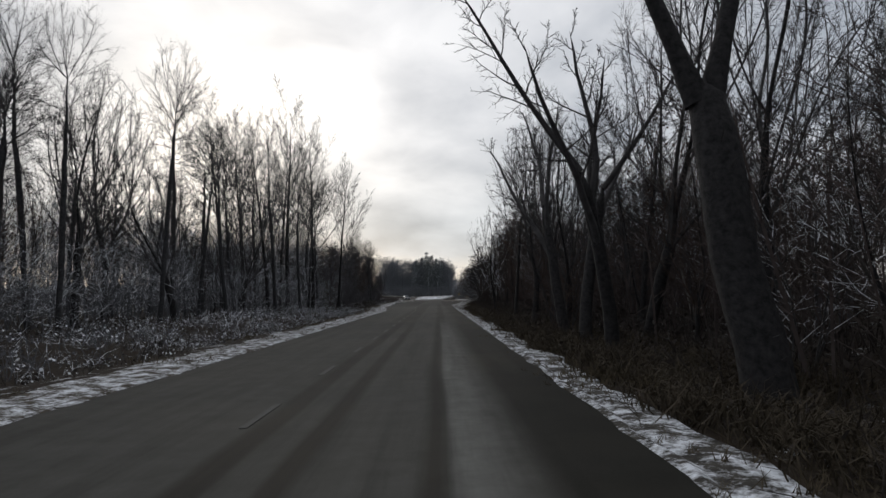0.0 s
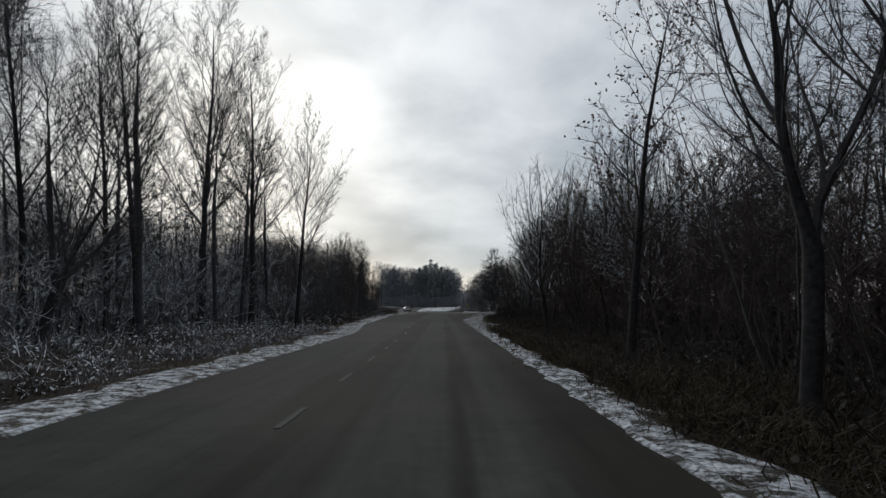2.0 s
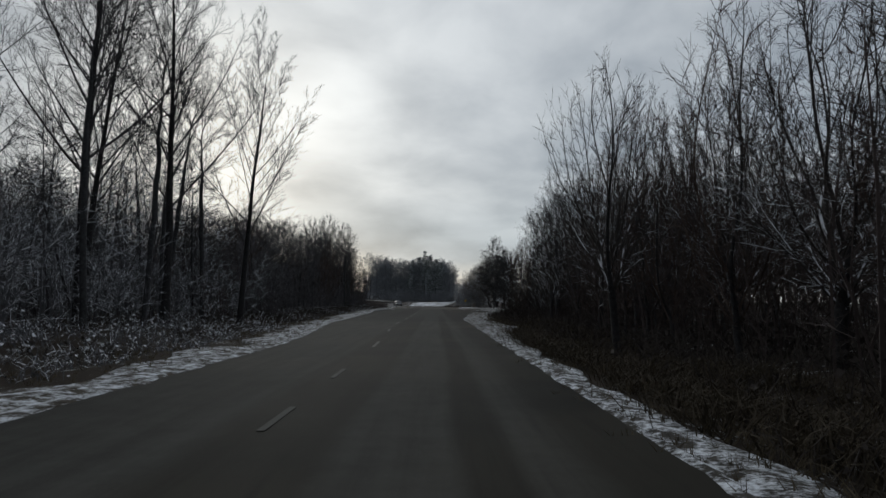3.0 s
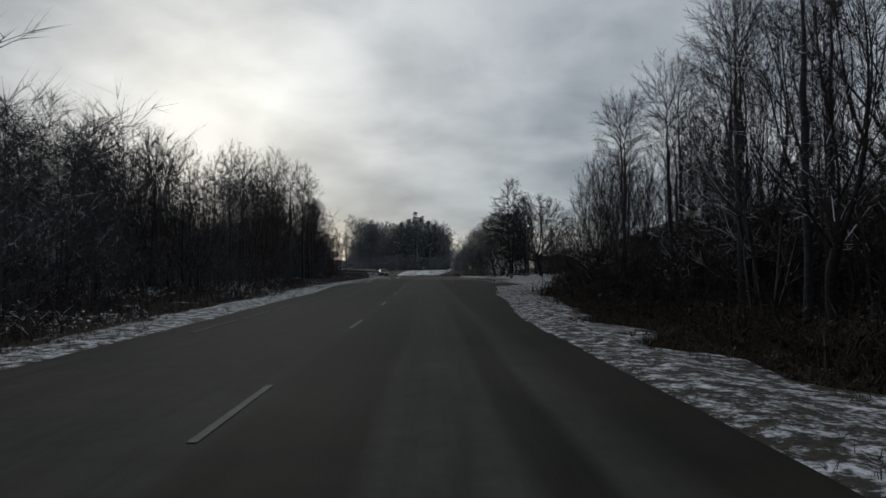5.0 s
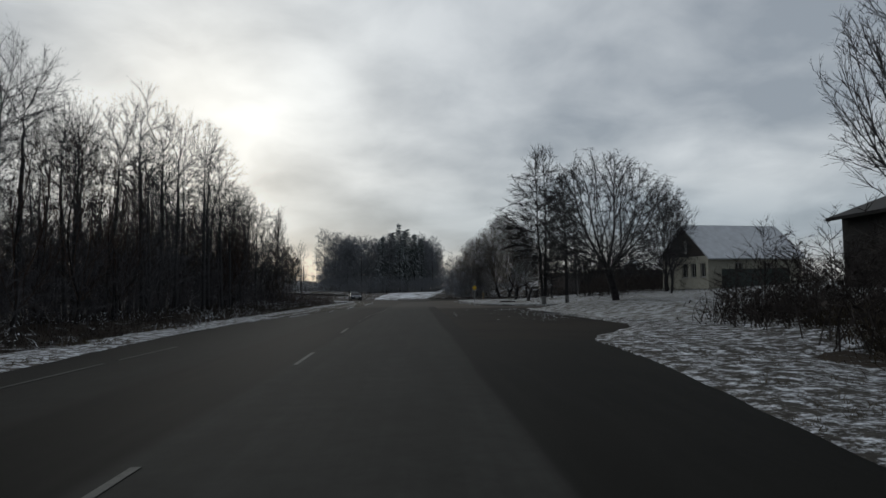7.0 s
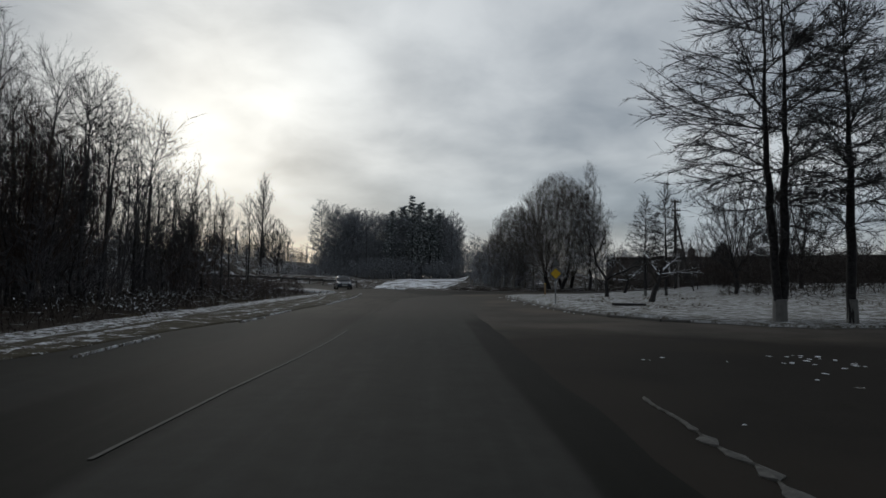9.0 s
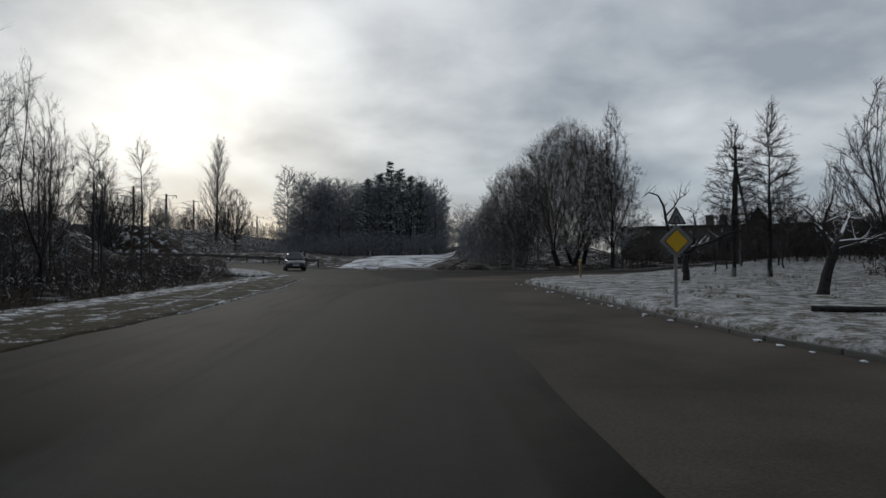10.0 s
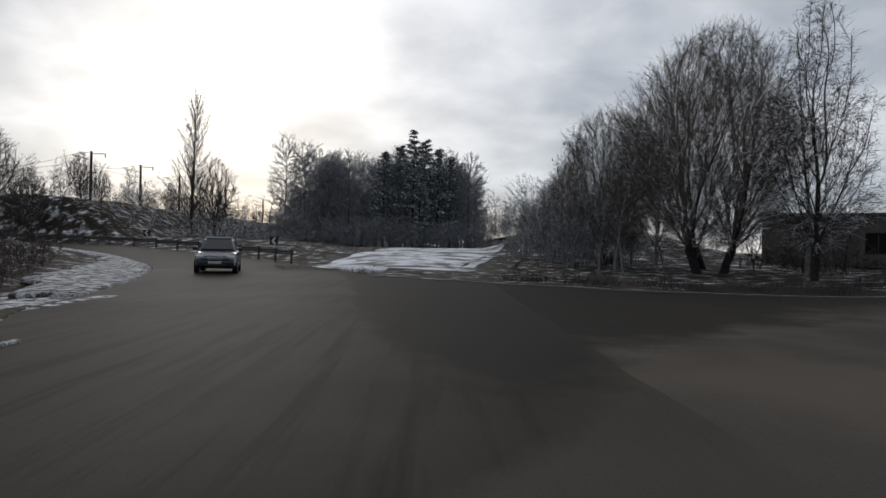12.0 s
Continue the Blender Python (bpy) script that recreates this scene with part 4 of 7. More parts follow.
def fill_tree(name, seed, profile, n, r0, base, label="", group="", bark=None, twig=None, twigs=4, reach=(0.3, 0.7), rt=0.009, droop=0.0, rise=0.35, stems=((0, 0),), wash=0.0, flat=0.45, top=0.0, direct=0.68):
    """A tree whose limbs divide until they fill a crown: profile lists (height, radius), base is where it forks."""
    rg = random.Random(seed)
    zs, rs = [p[0] for p in profile], [p[1] for p in profile]
    big = max(rs)
    goal = []
    while len(goal) < n:
        z = rg.uniform(zs[0], zs[-1])
        r = float(np.interp(z, zs, rs)) * (1 + 0.22 * noise.noise((z * 0.6, seed, 0)))
        if rg.random() > (r / big) ** 1.4 + 0.05:
            continue
        t, k = rg.uniform(0, 6.2832), rg.random() ** flat
        r *= 1 + 0.25 * noise.noise((math.cos(t) * 1.3, math.sin(t) * 1.3, z * 0.35 + seed))
        goal.append(Vector((base[0] + r * k * math.cos(t), base[1] + r * k * math.sin(t), z)))
    fork = Vector(base)
    P, D, up, path = [], [], [], []
    AA, WW, LL = np.zeros((n * 7 + 40, 3)), np.zeros((n * 7 + 40, 3)), np.zeros(n * 7 + 40)

    def add(p, d, parent):
        P.append(p); D.append(d); up.append(parent)
        path.append(0.0 if parent < 0 else path[parent] + (p - P[parent]).length)
        k = len(P) - 1
        AA[k], WW[k], LL[k] = p, d, path[k]
        return k
    for sx, sy in stems:
        a, e = Vector((sx, sy, -0.25)), fork + Vector((sx * 1.9, sy * 1.9, 0))
        last = -1
        for k in range(6):
            p = a.lerp(e, k / 5) + Vector((rg.gauss(0, 0.03), rg.gauss(0, 0.03), 0)) * (k > 0)
            last = add(p, (e - a).normalized(), last)
        k, q = 0, e.copy()
        while q.z < top:        # a leader runs on through the crown
            q = q + Vector((rg.gauss(0, 0.04) + sx * 0.32, rg.gauss(0, 0.04) + sy * 0.32, 0.6))
            last = add(q.copy(), Vector((0, 0, 1)), last)
            path[last] *= 0.55
            LL[last] = path[last]
    trunk = len(P)
    goal.sort(key=lambda g: (g - fork).length + rg.uniform(0, 0.8))
    for g in goal:
        A, W = AA[:len(P)], WW[:len(P)]
        d = np.array(g) - A
        ln = np.linalg.norm(d, axis=1) + 1e-6
        cosv = (d * W).sum(1) / ln
        cost = ln * (1 + rise * (1 - cosv)) + direct * LL[:len(P)] + 6.0 * (A[:, 2] < fork.z * 0.75)
        i = int(np.argmin(cost))
        L = float(ln[i])
        p0, d0 = P[i], D[i]
        mid = p0 + d0 * L * 0.42 + Vector((rg.gauss(0, 1), rg.gauss(0, 1), rg.gauss(0, 1))) * L * 0.035
        m = max(1, min(6, round(L / 0.5)))
        q = i
        for k in range(1, m + 1):
            t = k / m
            p = p0 * (1 - t) ** 2 + mid * 2 * t * (1 - t) + g * t * t
            p.z -= droop * L * t * t * 0.3
            q = add(p, (p - P[q]).normalized(), q)
    N = len(P)
    kids, load = [[] for _ in range(N)], [0] * N
    for i in range(N - 1, -1, -1):
        load[i] = max(load[i], 1)
        if up[i] >= 0:
            kids[up[i]].append(i)
            load[up[i]] += load[i]
    heir = [max(k, key=lambda v: load[v]) if k else -1 for k in kids]
    for _ in range(8):      # limbs run straighter than the way they were found
        P = [P[i] if i < trunk or heir[i] < 0 else P[i] * 0.5 + (P[up[i]] + P[heir[i]]) * 0.25 for i in range(N)]
    roots = [i for i in range(N) if up[i] < 0]
    ex = math.log(r0 / rt) / math.log(max(load[i] for i in roots))
    rad = [rt * load[i] ** ex for i in range(N)]
    for i in range(trunk):
        if top and P[i].z > fork.z:
            rad[i] *= 1 - 0.62 * (P[i].z - fork.z) / (top - fork.z + 0.6)
    root = new(name)
    CV, CF = [], []
    todo = [(i, True) for i in roots]
    while todo:
        i, main = todo.pop()
        pts, rads = ([P[up[i]]], [rad[i]]) if up[i] >= 0 else ([], [])
        while True:
            pts.append(P[i]); rads.append(rad[i])
            ks = sorted(kids[i], key=lambda v: -load[v])
            if not ks:
                break
            todo += [(v, False) for v in ks[1:]]
            i = ks[0]
        if len(pts) < 2:
            continue
        fat = max(rads)
        if main:
            V, F = [], []
            rads[0] *= 1.3
            tube(V, F, pts, rads, 9)
            word = "trunk" if len(stems) == 1 else "stem"
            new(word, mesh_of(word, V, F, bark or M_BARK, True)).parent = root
        else:
            tube(CV, CF, pts, rads, 5 if fat > 0.05 else 3)
    for i in range(trunk, N):
        if load[i] <= 14:
            for _ in range(max(1, round(twigs * (0.42 if load[i] <= 3 else 0.24)))):
                w = D[i] + Vector((rg.gauss(0, 0.36), rg.gauss(0, 0.36), rg.gauss(0, 0.30) - droop))
                spray(CV, CF, P[i].lerp(P[up[i]], rg.random()), w, rg.uniform(*reach) * 1.15, rt * 1.0, rg, 3, droop * 0.5)
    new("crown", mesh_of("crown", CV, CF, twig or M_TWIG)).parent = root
    if wash:
        part("lime_wash", cylbm((0, 0, -0.1), (0, 0, wash), r0 * 1.3, r0 * 1.1, n=12), M_WASH, root, "faded white lime wash on the lower trunk")
    return tagged(root, label, "tree", group)


def make_pine(name, seed, height, label):
    """Uneven whorls of boughs that sag and lift at the ends, each hung with needle tufts."""
    rng = random.Random(seed)
    V, F, V2, F2 = [], [], [], []
    tube(V, F, [Vector((0, 0, -0.2 + height * k / 8)) + Vector((rng.gauss(0, 0.08), rng.gauss(0, 0.08), 0)) for k in range(9)], [0.28 * (1 - k / 8.4) for k in range(9)], 7)
    z = height * 0.25
    while z < height * 0.985:
        f = z / height
        reach = height * 0.165 * (1 - f) ** 0.75 + 0.2
        t0 = rng.uniform(0, 6.283)
        for k in range(6):
            if rng.random() < 0.14:
                continue
            t = t0 + k * 1.047 + rng.gauss(0, 0.25)
            ln = reach * rng.choice((0.55, 0.8, 0.95, 1.1, 1.25)) * rng.uniform(0.85, 1.1)
            out = Vector((math.cos(t), math.sin(t), 0))
            p = Vector((0, 0, z + rng.uniform(-0.35, 0.35)))
            lift = rng.uniform(-0.28, 0.05) + 0.45 * f
            m, e = p + out * ln * 0.55 + Vector((0, 0, lift * ln * 0.5)), p + out * ln + Vector((0, 0, lift * ln * 0.6 + 0.12 * ln))
            tube(V2, F2, [p, m, e], [0.06, 0.04, 0.0], 3)
            for j in range(9):
                u = 0.18 + 0.82 * (j + rng.random()) / 9
                c = p.lerp(m, u / 0.55) if u < 0.55 else m.lerp(e, (u - 0.55) / 0.45)
                for _ in range(6):
                    w = (Vector((rng.gauss(0, 1), rng.gauss(0, 1), rng.gauss(-0.05, 0.45))).normalized() + out * 0.5) * rng.uniform(0.28, 0.62)
                    sprig(V2, F2, c, c + w, 0.085, rng)
        z += height * rng.uniform(0.026, 0.042)
    root = new(name)
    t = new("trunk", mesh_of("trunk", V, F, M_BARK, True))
    c = new("crown", mesh_of("crown", V2, F2, M_NEEDLE))
    t.parent = c.parent = root
    return tagged(root, label, "tree", "trees of the far wood")


PLACED = {}


def place(root, x, y, turn=0.0, size=1.0, z=None, label="", tilt=(0, 0), group="", tall=1.0):
    z = land(x, y) if z is None else z
    m = pose(x, y, z, tilt[0], tilt[1], turn) @ Matrix.Diagonal((size, size, size * tall, 1))
    if root not in PLACED:
        PLACED[root] = True
        root.matrix_basis = m
        ob = root
    else:
        ob = copy_thing(root, Matrix())
        ob.matrix_basis = m
    return tagged(ob, label, "", group)


G_W, G_E, G_F = "trees of the west wood", "trees of the east wood", "trees of the far wood"
alders = [fill_tree("alder_tree", 10 + k, [(h * 0.40, 0.5), (h * 0.55, w * 0.75), (h * 0.72, w * 1.15), (h * 0.88, w * 1.15), (h * 0.96, w * 0.75), (h, 0.35)], 210, r, (lx, 0, h * 0.42), "tall slender bare alder with fine snow-dusted twigs", G_W, M_ALDER, twigs=9, reach=(0.3, 0.75), rt=0.0065, rise=1.3, top=h * 0.72) for k, (h, w, r, lx) in enumerate(((19, 2.1, 0.15, 0.2), (17, 2.3, 0.14, -0.3), (20.5, 2.0, 0.16, 0.1), (15.5, 2.2, 0.13, 0.3)))]
alders_low = [fill_tree("alder_tree", 30 + k, [(h * 0.42, 0.5), (h * 0.56, w * 0.8), (h * 0.74, w * 1.15), (h * 0.9, w * 0.95), (h, 0.3)], 130, r, (lx, 0, h * 0.44), "bare grey alder standing deep in the wood", G_W, M_ALDER, twigs=7, reach=(0.4, 0.9), rt=0.010, rise=1.2, top=h * 0.74) for k, (h, w, r, lx) in enumerate(((16, 2.0, 0.12, 0.2), (14, 2.2, 0.11, -0.2), (18, 1.9, 0.13, 0.1)))]
fans = [make_tree("ash_tree", 50 + k, h, r, FAN, label="tall bare ash with fanned rising limbs at the wood's edge", group=G_W) for k, (h, r) in enumerate(((20, 0.24), (18.5, 0.2), (17, 0.2)))]
bigs = [fill_tree("oak_tree", 70 + k, [(h * 0.3, 1.2), (h * 0.45, w * 0.8), (h * 0.65, w), (h * 0.85, w * 0.7), (h, 0.4)], 560, r, (lx, 0, h * 0.27), "dark forked roadside tree with bare twisting limbs", G_E, twigs=11, reach=(0.15, 0.5), rt=0.0065, rise=0.45) for k, (h, w, r, lx) in enumerate(((14, 3.6, 0.2, -0.3), (15, 3.4, 0.19, 0.4), (13, 3.8, 0.22, -0.5)))]
scrubs = [fill_tree("scrub_tree", 60 + k, [(1.0, 0.8), (3, w * 0.85), (5.5, w), (7.5, w * 0.7), (h, 0.3)], 190, 0.085, (0.15, 0, 1.2), "bushy bare scrub tree with snow-dusted twigs", G_E, twig=t, twigs=12, reach=(0.2, 0.65), rt=0.0065, rise=0.5) for k, (h, w, t) in enumerate(((9.3, 2.2, M_SNOWY), (8.6, 2.5, M_TWIG), (9.8, 2.0, M_TWIGR)))]
def forked_oak():
    """A thick leaning trunk that parts in two heavy limbs above head height."""
    r_ = random.Random(81)
    bags = ([], []), ([], []), ([], [])
    foot, crotch = Vector((0.12, -0.1, -0.3)), Vector((-0.5, 0.45, 5.1))
    line = [foot.lerp(crotch, k / 8) + Vector((0.05 * math.sin(k * 1.1), 0.03 * math.cos(k * 1.7), 0)) for k in range(9)]
    tube(*bags[0], line + [crotch + Vector((0, 0, 0.35))], [0.44, 0.41, 0.39, 0.385, 0.375, 0.37, 0.365, 0.35, 0.29, 0.0], 14)
    limbs = [dict(FORK[1], wander=0.035, up=0.1), *FORK[2:]]
    for way, ln, r in ((Vector((-0.30, 0.05, 1)), 8.5, 0.175), (Vector((0.27, -0.02, 1)), 9.0, 0.18)):
        grow(r_, bags, crotch + Vector((way.x * 0.35, 0, -0.12)), way, ln, r, 0, limbs)
    for k in range(26):     # side shoots on the trunk
        p = foot.lerp(crotch, r_.uniform(0.15, 0.95))
        t = r_.uniform(0, 6.283)
        grow(r_, bags, p + Vector((math.cos(t), math.sin(t), 0)) * 0.3, Vector((math.cos(t), math.sin(t), r_.uniform(0.2, 0.8))), r_.uniform(0.2, 0.6), 0.008, 1, [None, S(3, 0.16, 0.1, 0.3, 3), ])
    root = new("oak_tree")
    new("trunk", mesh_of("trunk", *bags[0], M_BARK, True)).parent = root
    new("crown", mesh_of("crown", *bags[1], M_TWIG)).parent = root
    return tagged(root, "thick dark trunk forking in two beside the road", "tree", G_E)


forked = forked_oak()
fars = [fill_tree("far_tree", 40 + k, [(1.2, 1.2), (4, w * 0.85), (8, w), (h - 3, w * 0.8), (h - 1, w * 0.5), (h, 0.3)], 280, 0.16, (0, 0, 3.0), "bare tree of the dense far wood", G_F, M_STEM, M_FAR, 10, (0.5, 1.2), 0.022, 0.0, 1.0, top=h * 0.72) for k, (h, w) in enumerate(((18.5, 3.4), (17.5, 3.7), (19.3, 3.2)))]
saplings = [make_tree("sapling", 90 + k, h, 0.05, SAPLING, stems=n, spread=0.3, label="thicket of bare young stems dusted with snow", bark=M_TWIG, twig=t) for k, (h, n, t) in enumerate(((6.5, 4, M_TWIG), (5.0, 5, M_SNOWY), (7.5, 3, M_TWIGR), (4.0, 6, M_TWIGR)))]

rng = random.Random(5)
spots = []


def free(x, y, gap):
    if any((x - a) ** 2 + (y - b_) ** 2 < gap * gap for a, b_ in spots):
        return False
    spots.append((x, y))
    return True


# west wood: the edge trees first
for x, y, kind, turn, size in ((-12.9, 78.7, 0, 40, 1.0), (-14.7, 73.8, 0, 130, 1.05), (-16.2, 77, 1, 200, 1.0), (-11.0, 85.2, 2, 250, 0.98), (-16.5, 58, 1, 10, 0.9), (-17, 66, 2, 90, 1.0), (-14, 63, 1, 300, 0.9)):
    spots.append((x, y))
    place(fans[kind], x, y, turn, size)
for x, y, kind, turn, size, tilt in ((-17.5, 38, 0, 30, 1.0, 6), (-20.5, 47, 1, 100, 1.15, -5), (-15.5, 46, 2, 210, 0.95, 20), (-18, 30, 1, 250, 1.0, 4), (-14.5, 56, 2, 60, 0.95, 24)):
    spots.append((x, y))
    place(bigs[kind], x, y, turn, size, tilt=(0, tilt), label="bare crooked tree leaning over the wood's edge", group=G_W)


def west_edge(y):
    return curve1(y, [(20, -14.5), (45, -14.5), (66, -12.0), (90, -11.5), (110, -14.5), (150, -16), (196, -16)])


for k in range(26):
    y = 22 + k * 2.6 + rng.uniform(-1, 1)
    x = west_edge(y) - rng.random() * 5
    if free(x, y, 1.5):
        place(alders[k % 4], x, y, rng.uniform(0, 360), rng.uniform(0.78, 0.98), tilt=(rng.gauss(0, 2), rng.gauss(0, 2)))
tries = 0
count = 0
while count < 40 and tries < 4000:
    tries += 1
    y = rng.uniform(12, 94)
    d = rng.random() ** 1.5 * 27
    x = west_edge(y) - d
    if y > 192 - d * 0.3 or not free(x, y, 1.7 if d < 8 else 2.3):
        continue
    count += 1
    src = rng.choice(alders if d < 3 else alders_low)
    place(src, x, y, rng.uniform(0, 360), rng.uniform(0.72, 1.0) * (0.78 if y > 95 else 1.0), tilt=(rng.gauss(0, 2.5), rng.gauss(0, 2.5)))
for k in range(64):
    y = 106 + k * 1.4 + rng.uniform(-1, 1)
    x = west_edge(y) - 0.5 - rng.random() ** 1.3 * 9
    place(alders[k % 4], x, y, rng.uniform(0, 360), rng.uniform(0.56, 0.66) * (19 / (19, 17, 20.5, 15.5)[k % 4]) * curve1(y, [(106, 0.93), (124, 0.95), (134, 1.1), (192, 1.08), (197, 0.95)]), tilt=(rng.gauss(0, 2.5), rng.gauss(0, 2.5)))
for x, y, k, sz in ((-15.2, 160.5, 0, 0.80), (-15.6, 163, 2, 0.76), (-15.2, 165.5, 1, 0.84), (-15.4, 168.5, 2, 0.56), (-16.5, 158, 3, 0.98), (-17.5, 155, 0, 0.86), (-18.5, 161, 2, 0.82)):
    place(alders[k], x, y, y * 50, sz)
for k in range(22):
    y = rng.uniform(10, 197)
    x = west_edge(y) + 1.0 - rng.random() ** 1.3 * 8
    place(rng.choice(saplings), x, y, rng.uniform(0, 360), rng.uniform(0.7, 1.15), group="thickets of the west wood")

# east wood
for x, y, kind, turn, size, tilt in ((8.2, 25.6, 1, 300, 1.0, 14), (9.5, 20, 0, 60, 1.0, 3),
                                     (6.75, 40.6, 1, 20, 0.85, 0), (7.4, 38, 0, 100, 0.85, 2), (7.3, 34.3, 2, 190, 0.8, 3)):
    spots.append((x, y))
    place(bigs[kind], x, y, turn, size, tilt=(0, tilt))
place(forked, 6.35, 14.2, 0, 1.0)
CROOK = [S(7, 0.055, 0.0, 0.72, 10), S(8, 0.085, 0.3, 0.22, 7, 3, 0.58, 21, 1.15, 0.7, short=0.2, spread=5), *FORK[2:]]
slim = make_tree("oak_tree", 84, 6.0, 0.22, CROOK, lean=(-0.03, 0.03), label="dark slim-trunked forked tree beside the road", group=G_E)
for x, y, turn, sz in ((6.2, 25.4, 70, 1.0), (6.4, 29.6, 150, 1.0), (6.2, 22.3, 250, 0.95)):
    spots.append((x, y))
    place(slim, x, y, turn, sz)
spots.append((6.35, 14.2))
birches = [make_tree("birch_tree", 110 + k, h, r, BIRCH, label="slender bare birch with drooping twigs and pale bark", bark=M_BIRCH, group="birches by the junction") for k, (h, r) in enumerate(((11, 0.10), (9, 0.08), (12.5, 0.11)))]
for x, y in ((12, 31), (13.5, 20), (11, 47)):
    spots.append((x, y))
    place(birches[0], x, y, x * 40, 0.9, tilt=(0, 9), label="pale-barked bare birch leaning in the brush", group=G_E)
leafy = make_tree("oak_sapling_tree", 130, 11.5, 0.15, LEAFY, label="young oak still holding brown withered leaves", group=G_E)
place(leafy, 6.9, 50.5, 30, 1.0)
place(leafy, 9.5, 30, 100, 0.95)
spread_t = fill_tree("maple_tree", 135, [(1.6, 0.5), (3.2, 1.5), (5, 1.9), (6.4, 1.2), (7.3, 0.3)], 300, 0.1, (-0.25, 0, 2.0), "bare maple with snow-lined limbs over the verge", G_E, twig=M_SNOWY, twigs=10, reach=(0.12, 0.42), rt=0.0055, rise=0.6)
place(spread_t, 6.9, 65.5, 0, 1.2, tall=1.17)
place(spread_t, 8.9, 76.3, 190, 1.1)
place(spread_t, 9.5, 92, 80, 1.15)
place(spread_t, 11.5, 86, 200, 1.3)
elm = fill_tree("elm_tree", 137, [(2.2, 1.6), (4, 3.0), (7, 3.5), (10, 2.9), (12.2, 1.6), (13.4, 0.5)], 820, 0.2, (0.2, 0, 2.2), "dense bare elm with snow-lined arching limbs", G_E, twig=M_SNOWY, twigs=13, reach=(0.2, 0.6), rt=0.0075, droop=0.12, rise=0.6)
for x, y, turn, sz in ((11.2, 98.5, 20, 0.8), (14.2, 104, 140, 0.72), (13.8, 95.0, 80, 1.0), (10.4, 60, 310, 0.8), (12.5, 69, 170, 0.85)):
    spots.append((x, y))
    place(elm, x, y, turn, sz)


def east_edge(y):
    return curve1(y, [(20, 7.5), (70, 8.0), (100, 10.5), (120, 14)])


for x, y, k, sz in ((11, 105, 1, 0.62), (11, 112, 3, 0.68), (11.5, 101, 0, 0.6), (13, 103, 2, 0.6), (10.5, 98, 1, 0.66), (12.5, 108, 1, 0.52), (14, 110, 3, 0.55), (12.4, 116, 1, 0.68), (13.3, 110, 3, 0.75), (10.2, 94, 2, 0.6), (12, 96, 0, 0.62)):
    spots.append((x, y))
    place(alders[k], x, y, x * 50 + y, sz, group=G_E)


tries = count = 0
while count < 22 and tries < 3000:
    tries += 1
    y = rng.uniform(12, 104)
    d = rng.random() ** 1.3 * 22
    x = east_edge(y) + 1.0 + d
    if not free(x, y, 1.9):
        continue
    count += 1
    place(rng.choice(alders if d < 3 else alders_low), x, y, rng.uniform(0, 360), rng.uniform(0.55, 0.8) * (0.82 if y > 60 else 1.0), tilt=(rng.gauss(0, 3), rng.gauss(0, 3)), group=G_E)
for k in range(24):
    y = rng.uniform(10, 122)
    x = east_edge(y) - 0.6 + rng.random() ** 1.3 * 8
    if x > 14.5 and y > 104:
        continue
    place(rng.choice(saplings), x, y, rng.uniform(0, 360), rng.uniform(0.7, 1.2) * (0.75 if y > 100 else 1), group="thickets of the east wood")

for k in range(42):
    y = rng.uniform(44, 106)
    x = east_edge(y) + 0.6 + rng.random() ** 1.2 * 10
    place(scrubs[k % 3], x, y, rng.uniform(0, 360), rng.uniform(0.92, 1.15) * (0.7 if y > 90 else 1.0), tilt=(rng.gauss(0, 4), rng.gauss(0, 4)), group="scrub trees of the east wood")
for k in range(74):
    y = rng.uniform(88, 196) if k < 46 else rng.uniform(30, 88) if k < 58 else rng.uniform(160, 196)
    x = west_edge(y) + 0.8 - rng.random() ** 1.2 * 9 - (5 if 46 <= k < 58 else 0)
    place(scrubs[1 + k % 2], x, y, rng.uniform(0, 360), rng.uniform(0.85, 1.12), tilt=(rng.gauss(0, 3), rng.gauss(0, 3)), group="scrub trees of the west wood")

for k in range(28):
    y = rng.uniform(12, 44) if k < 12 else rng.uniform(92, 112)
    x = east_edge(y) + 1.0 + rng.random() * 7 if k < 12 else rng.uniform(10.5, 18)
    place(scrubs[k % 3], x, y, rng.uniform(0, 360), rng.uniform(0.85, 1.1) if k < 12 else rng.uniform(0.58, 0.78), group="scrub trees of the east wood")

for k, (x, y) in enumerate(((9.3, 112), (9.7, 108.5), (10.4, 114), (11.3, 116.5), (10.6, 105.5), (11.6, 103), (12.6, 108), (13.6, 112), (9.0, 104.5), (12.2, 113.5), (14.4, 106))):
    place(scrubs[k % 3], x, y, k * 61, 0.74 + 0.05 * (k % 4), tilt=(rng.gauss(0, 4), rng.gauss(0, 4)), group="scrub trees of the east wood")

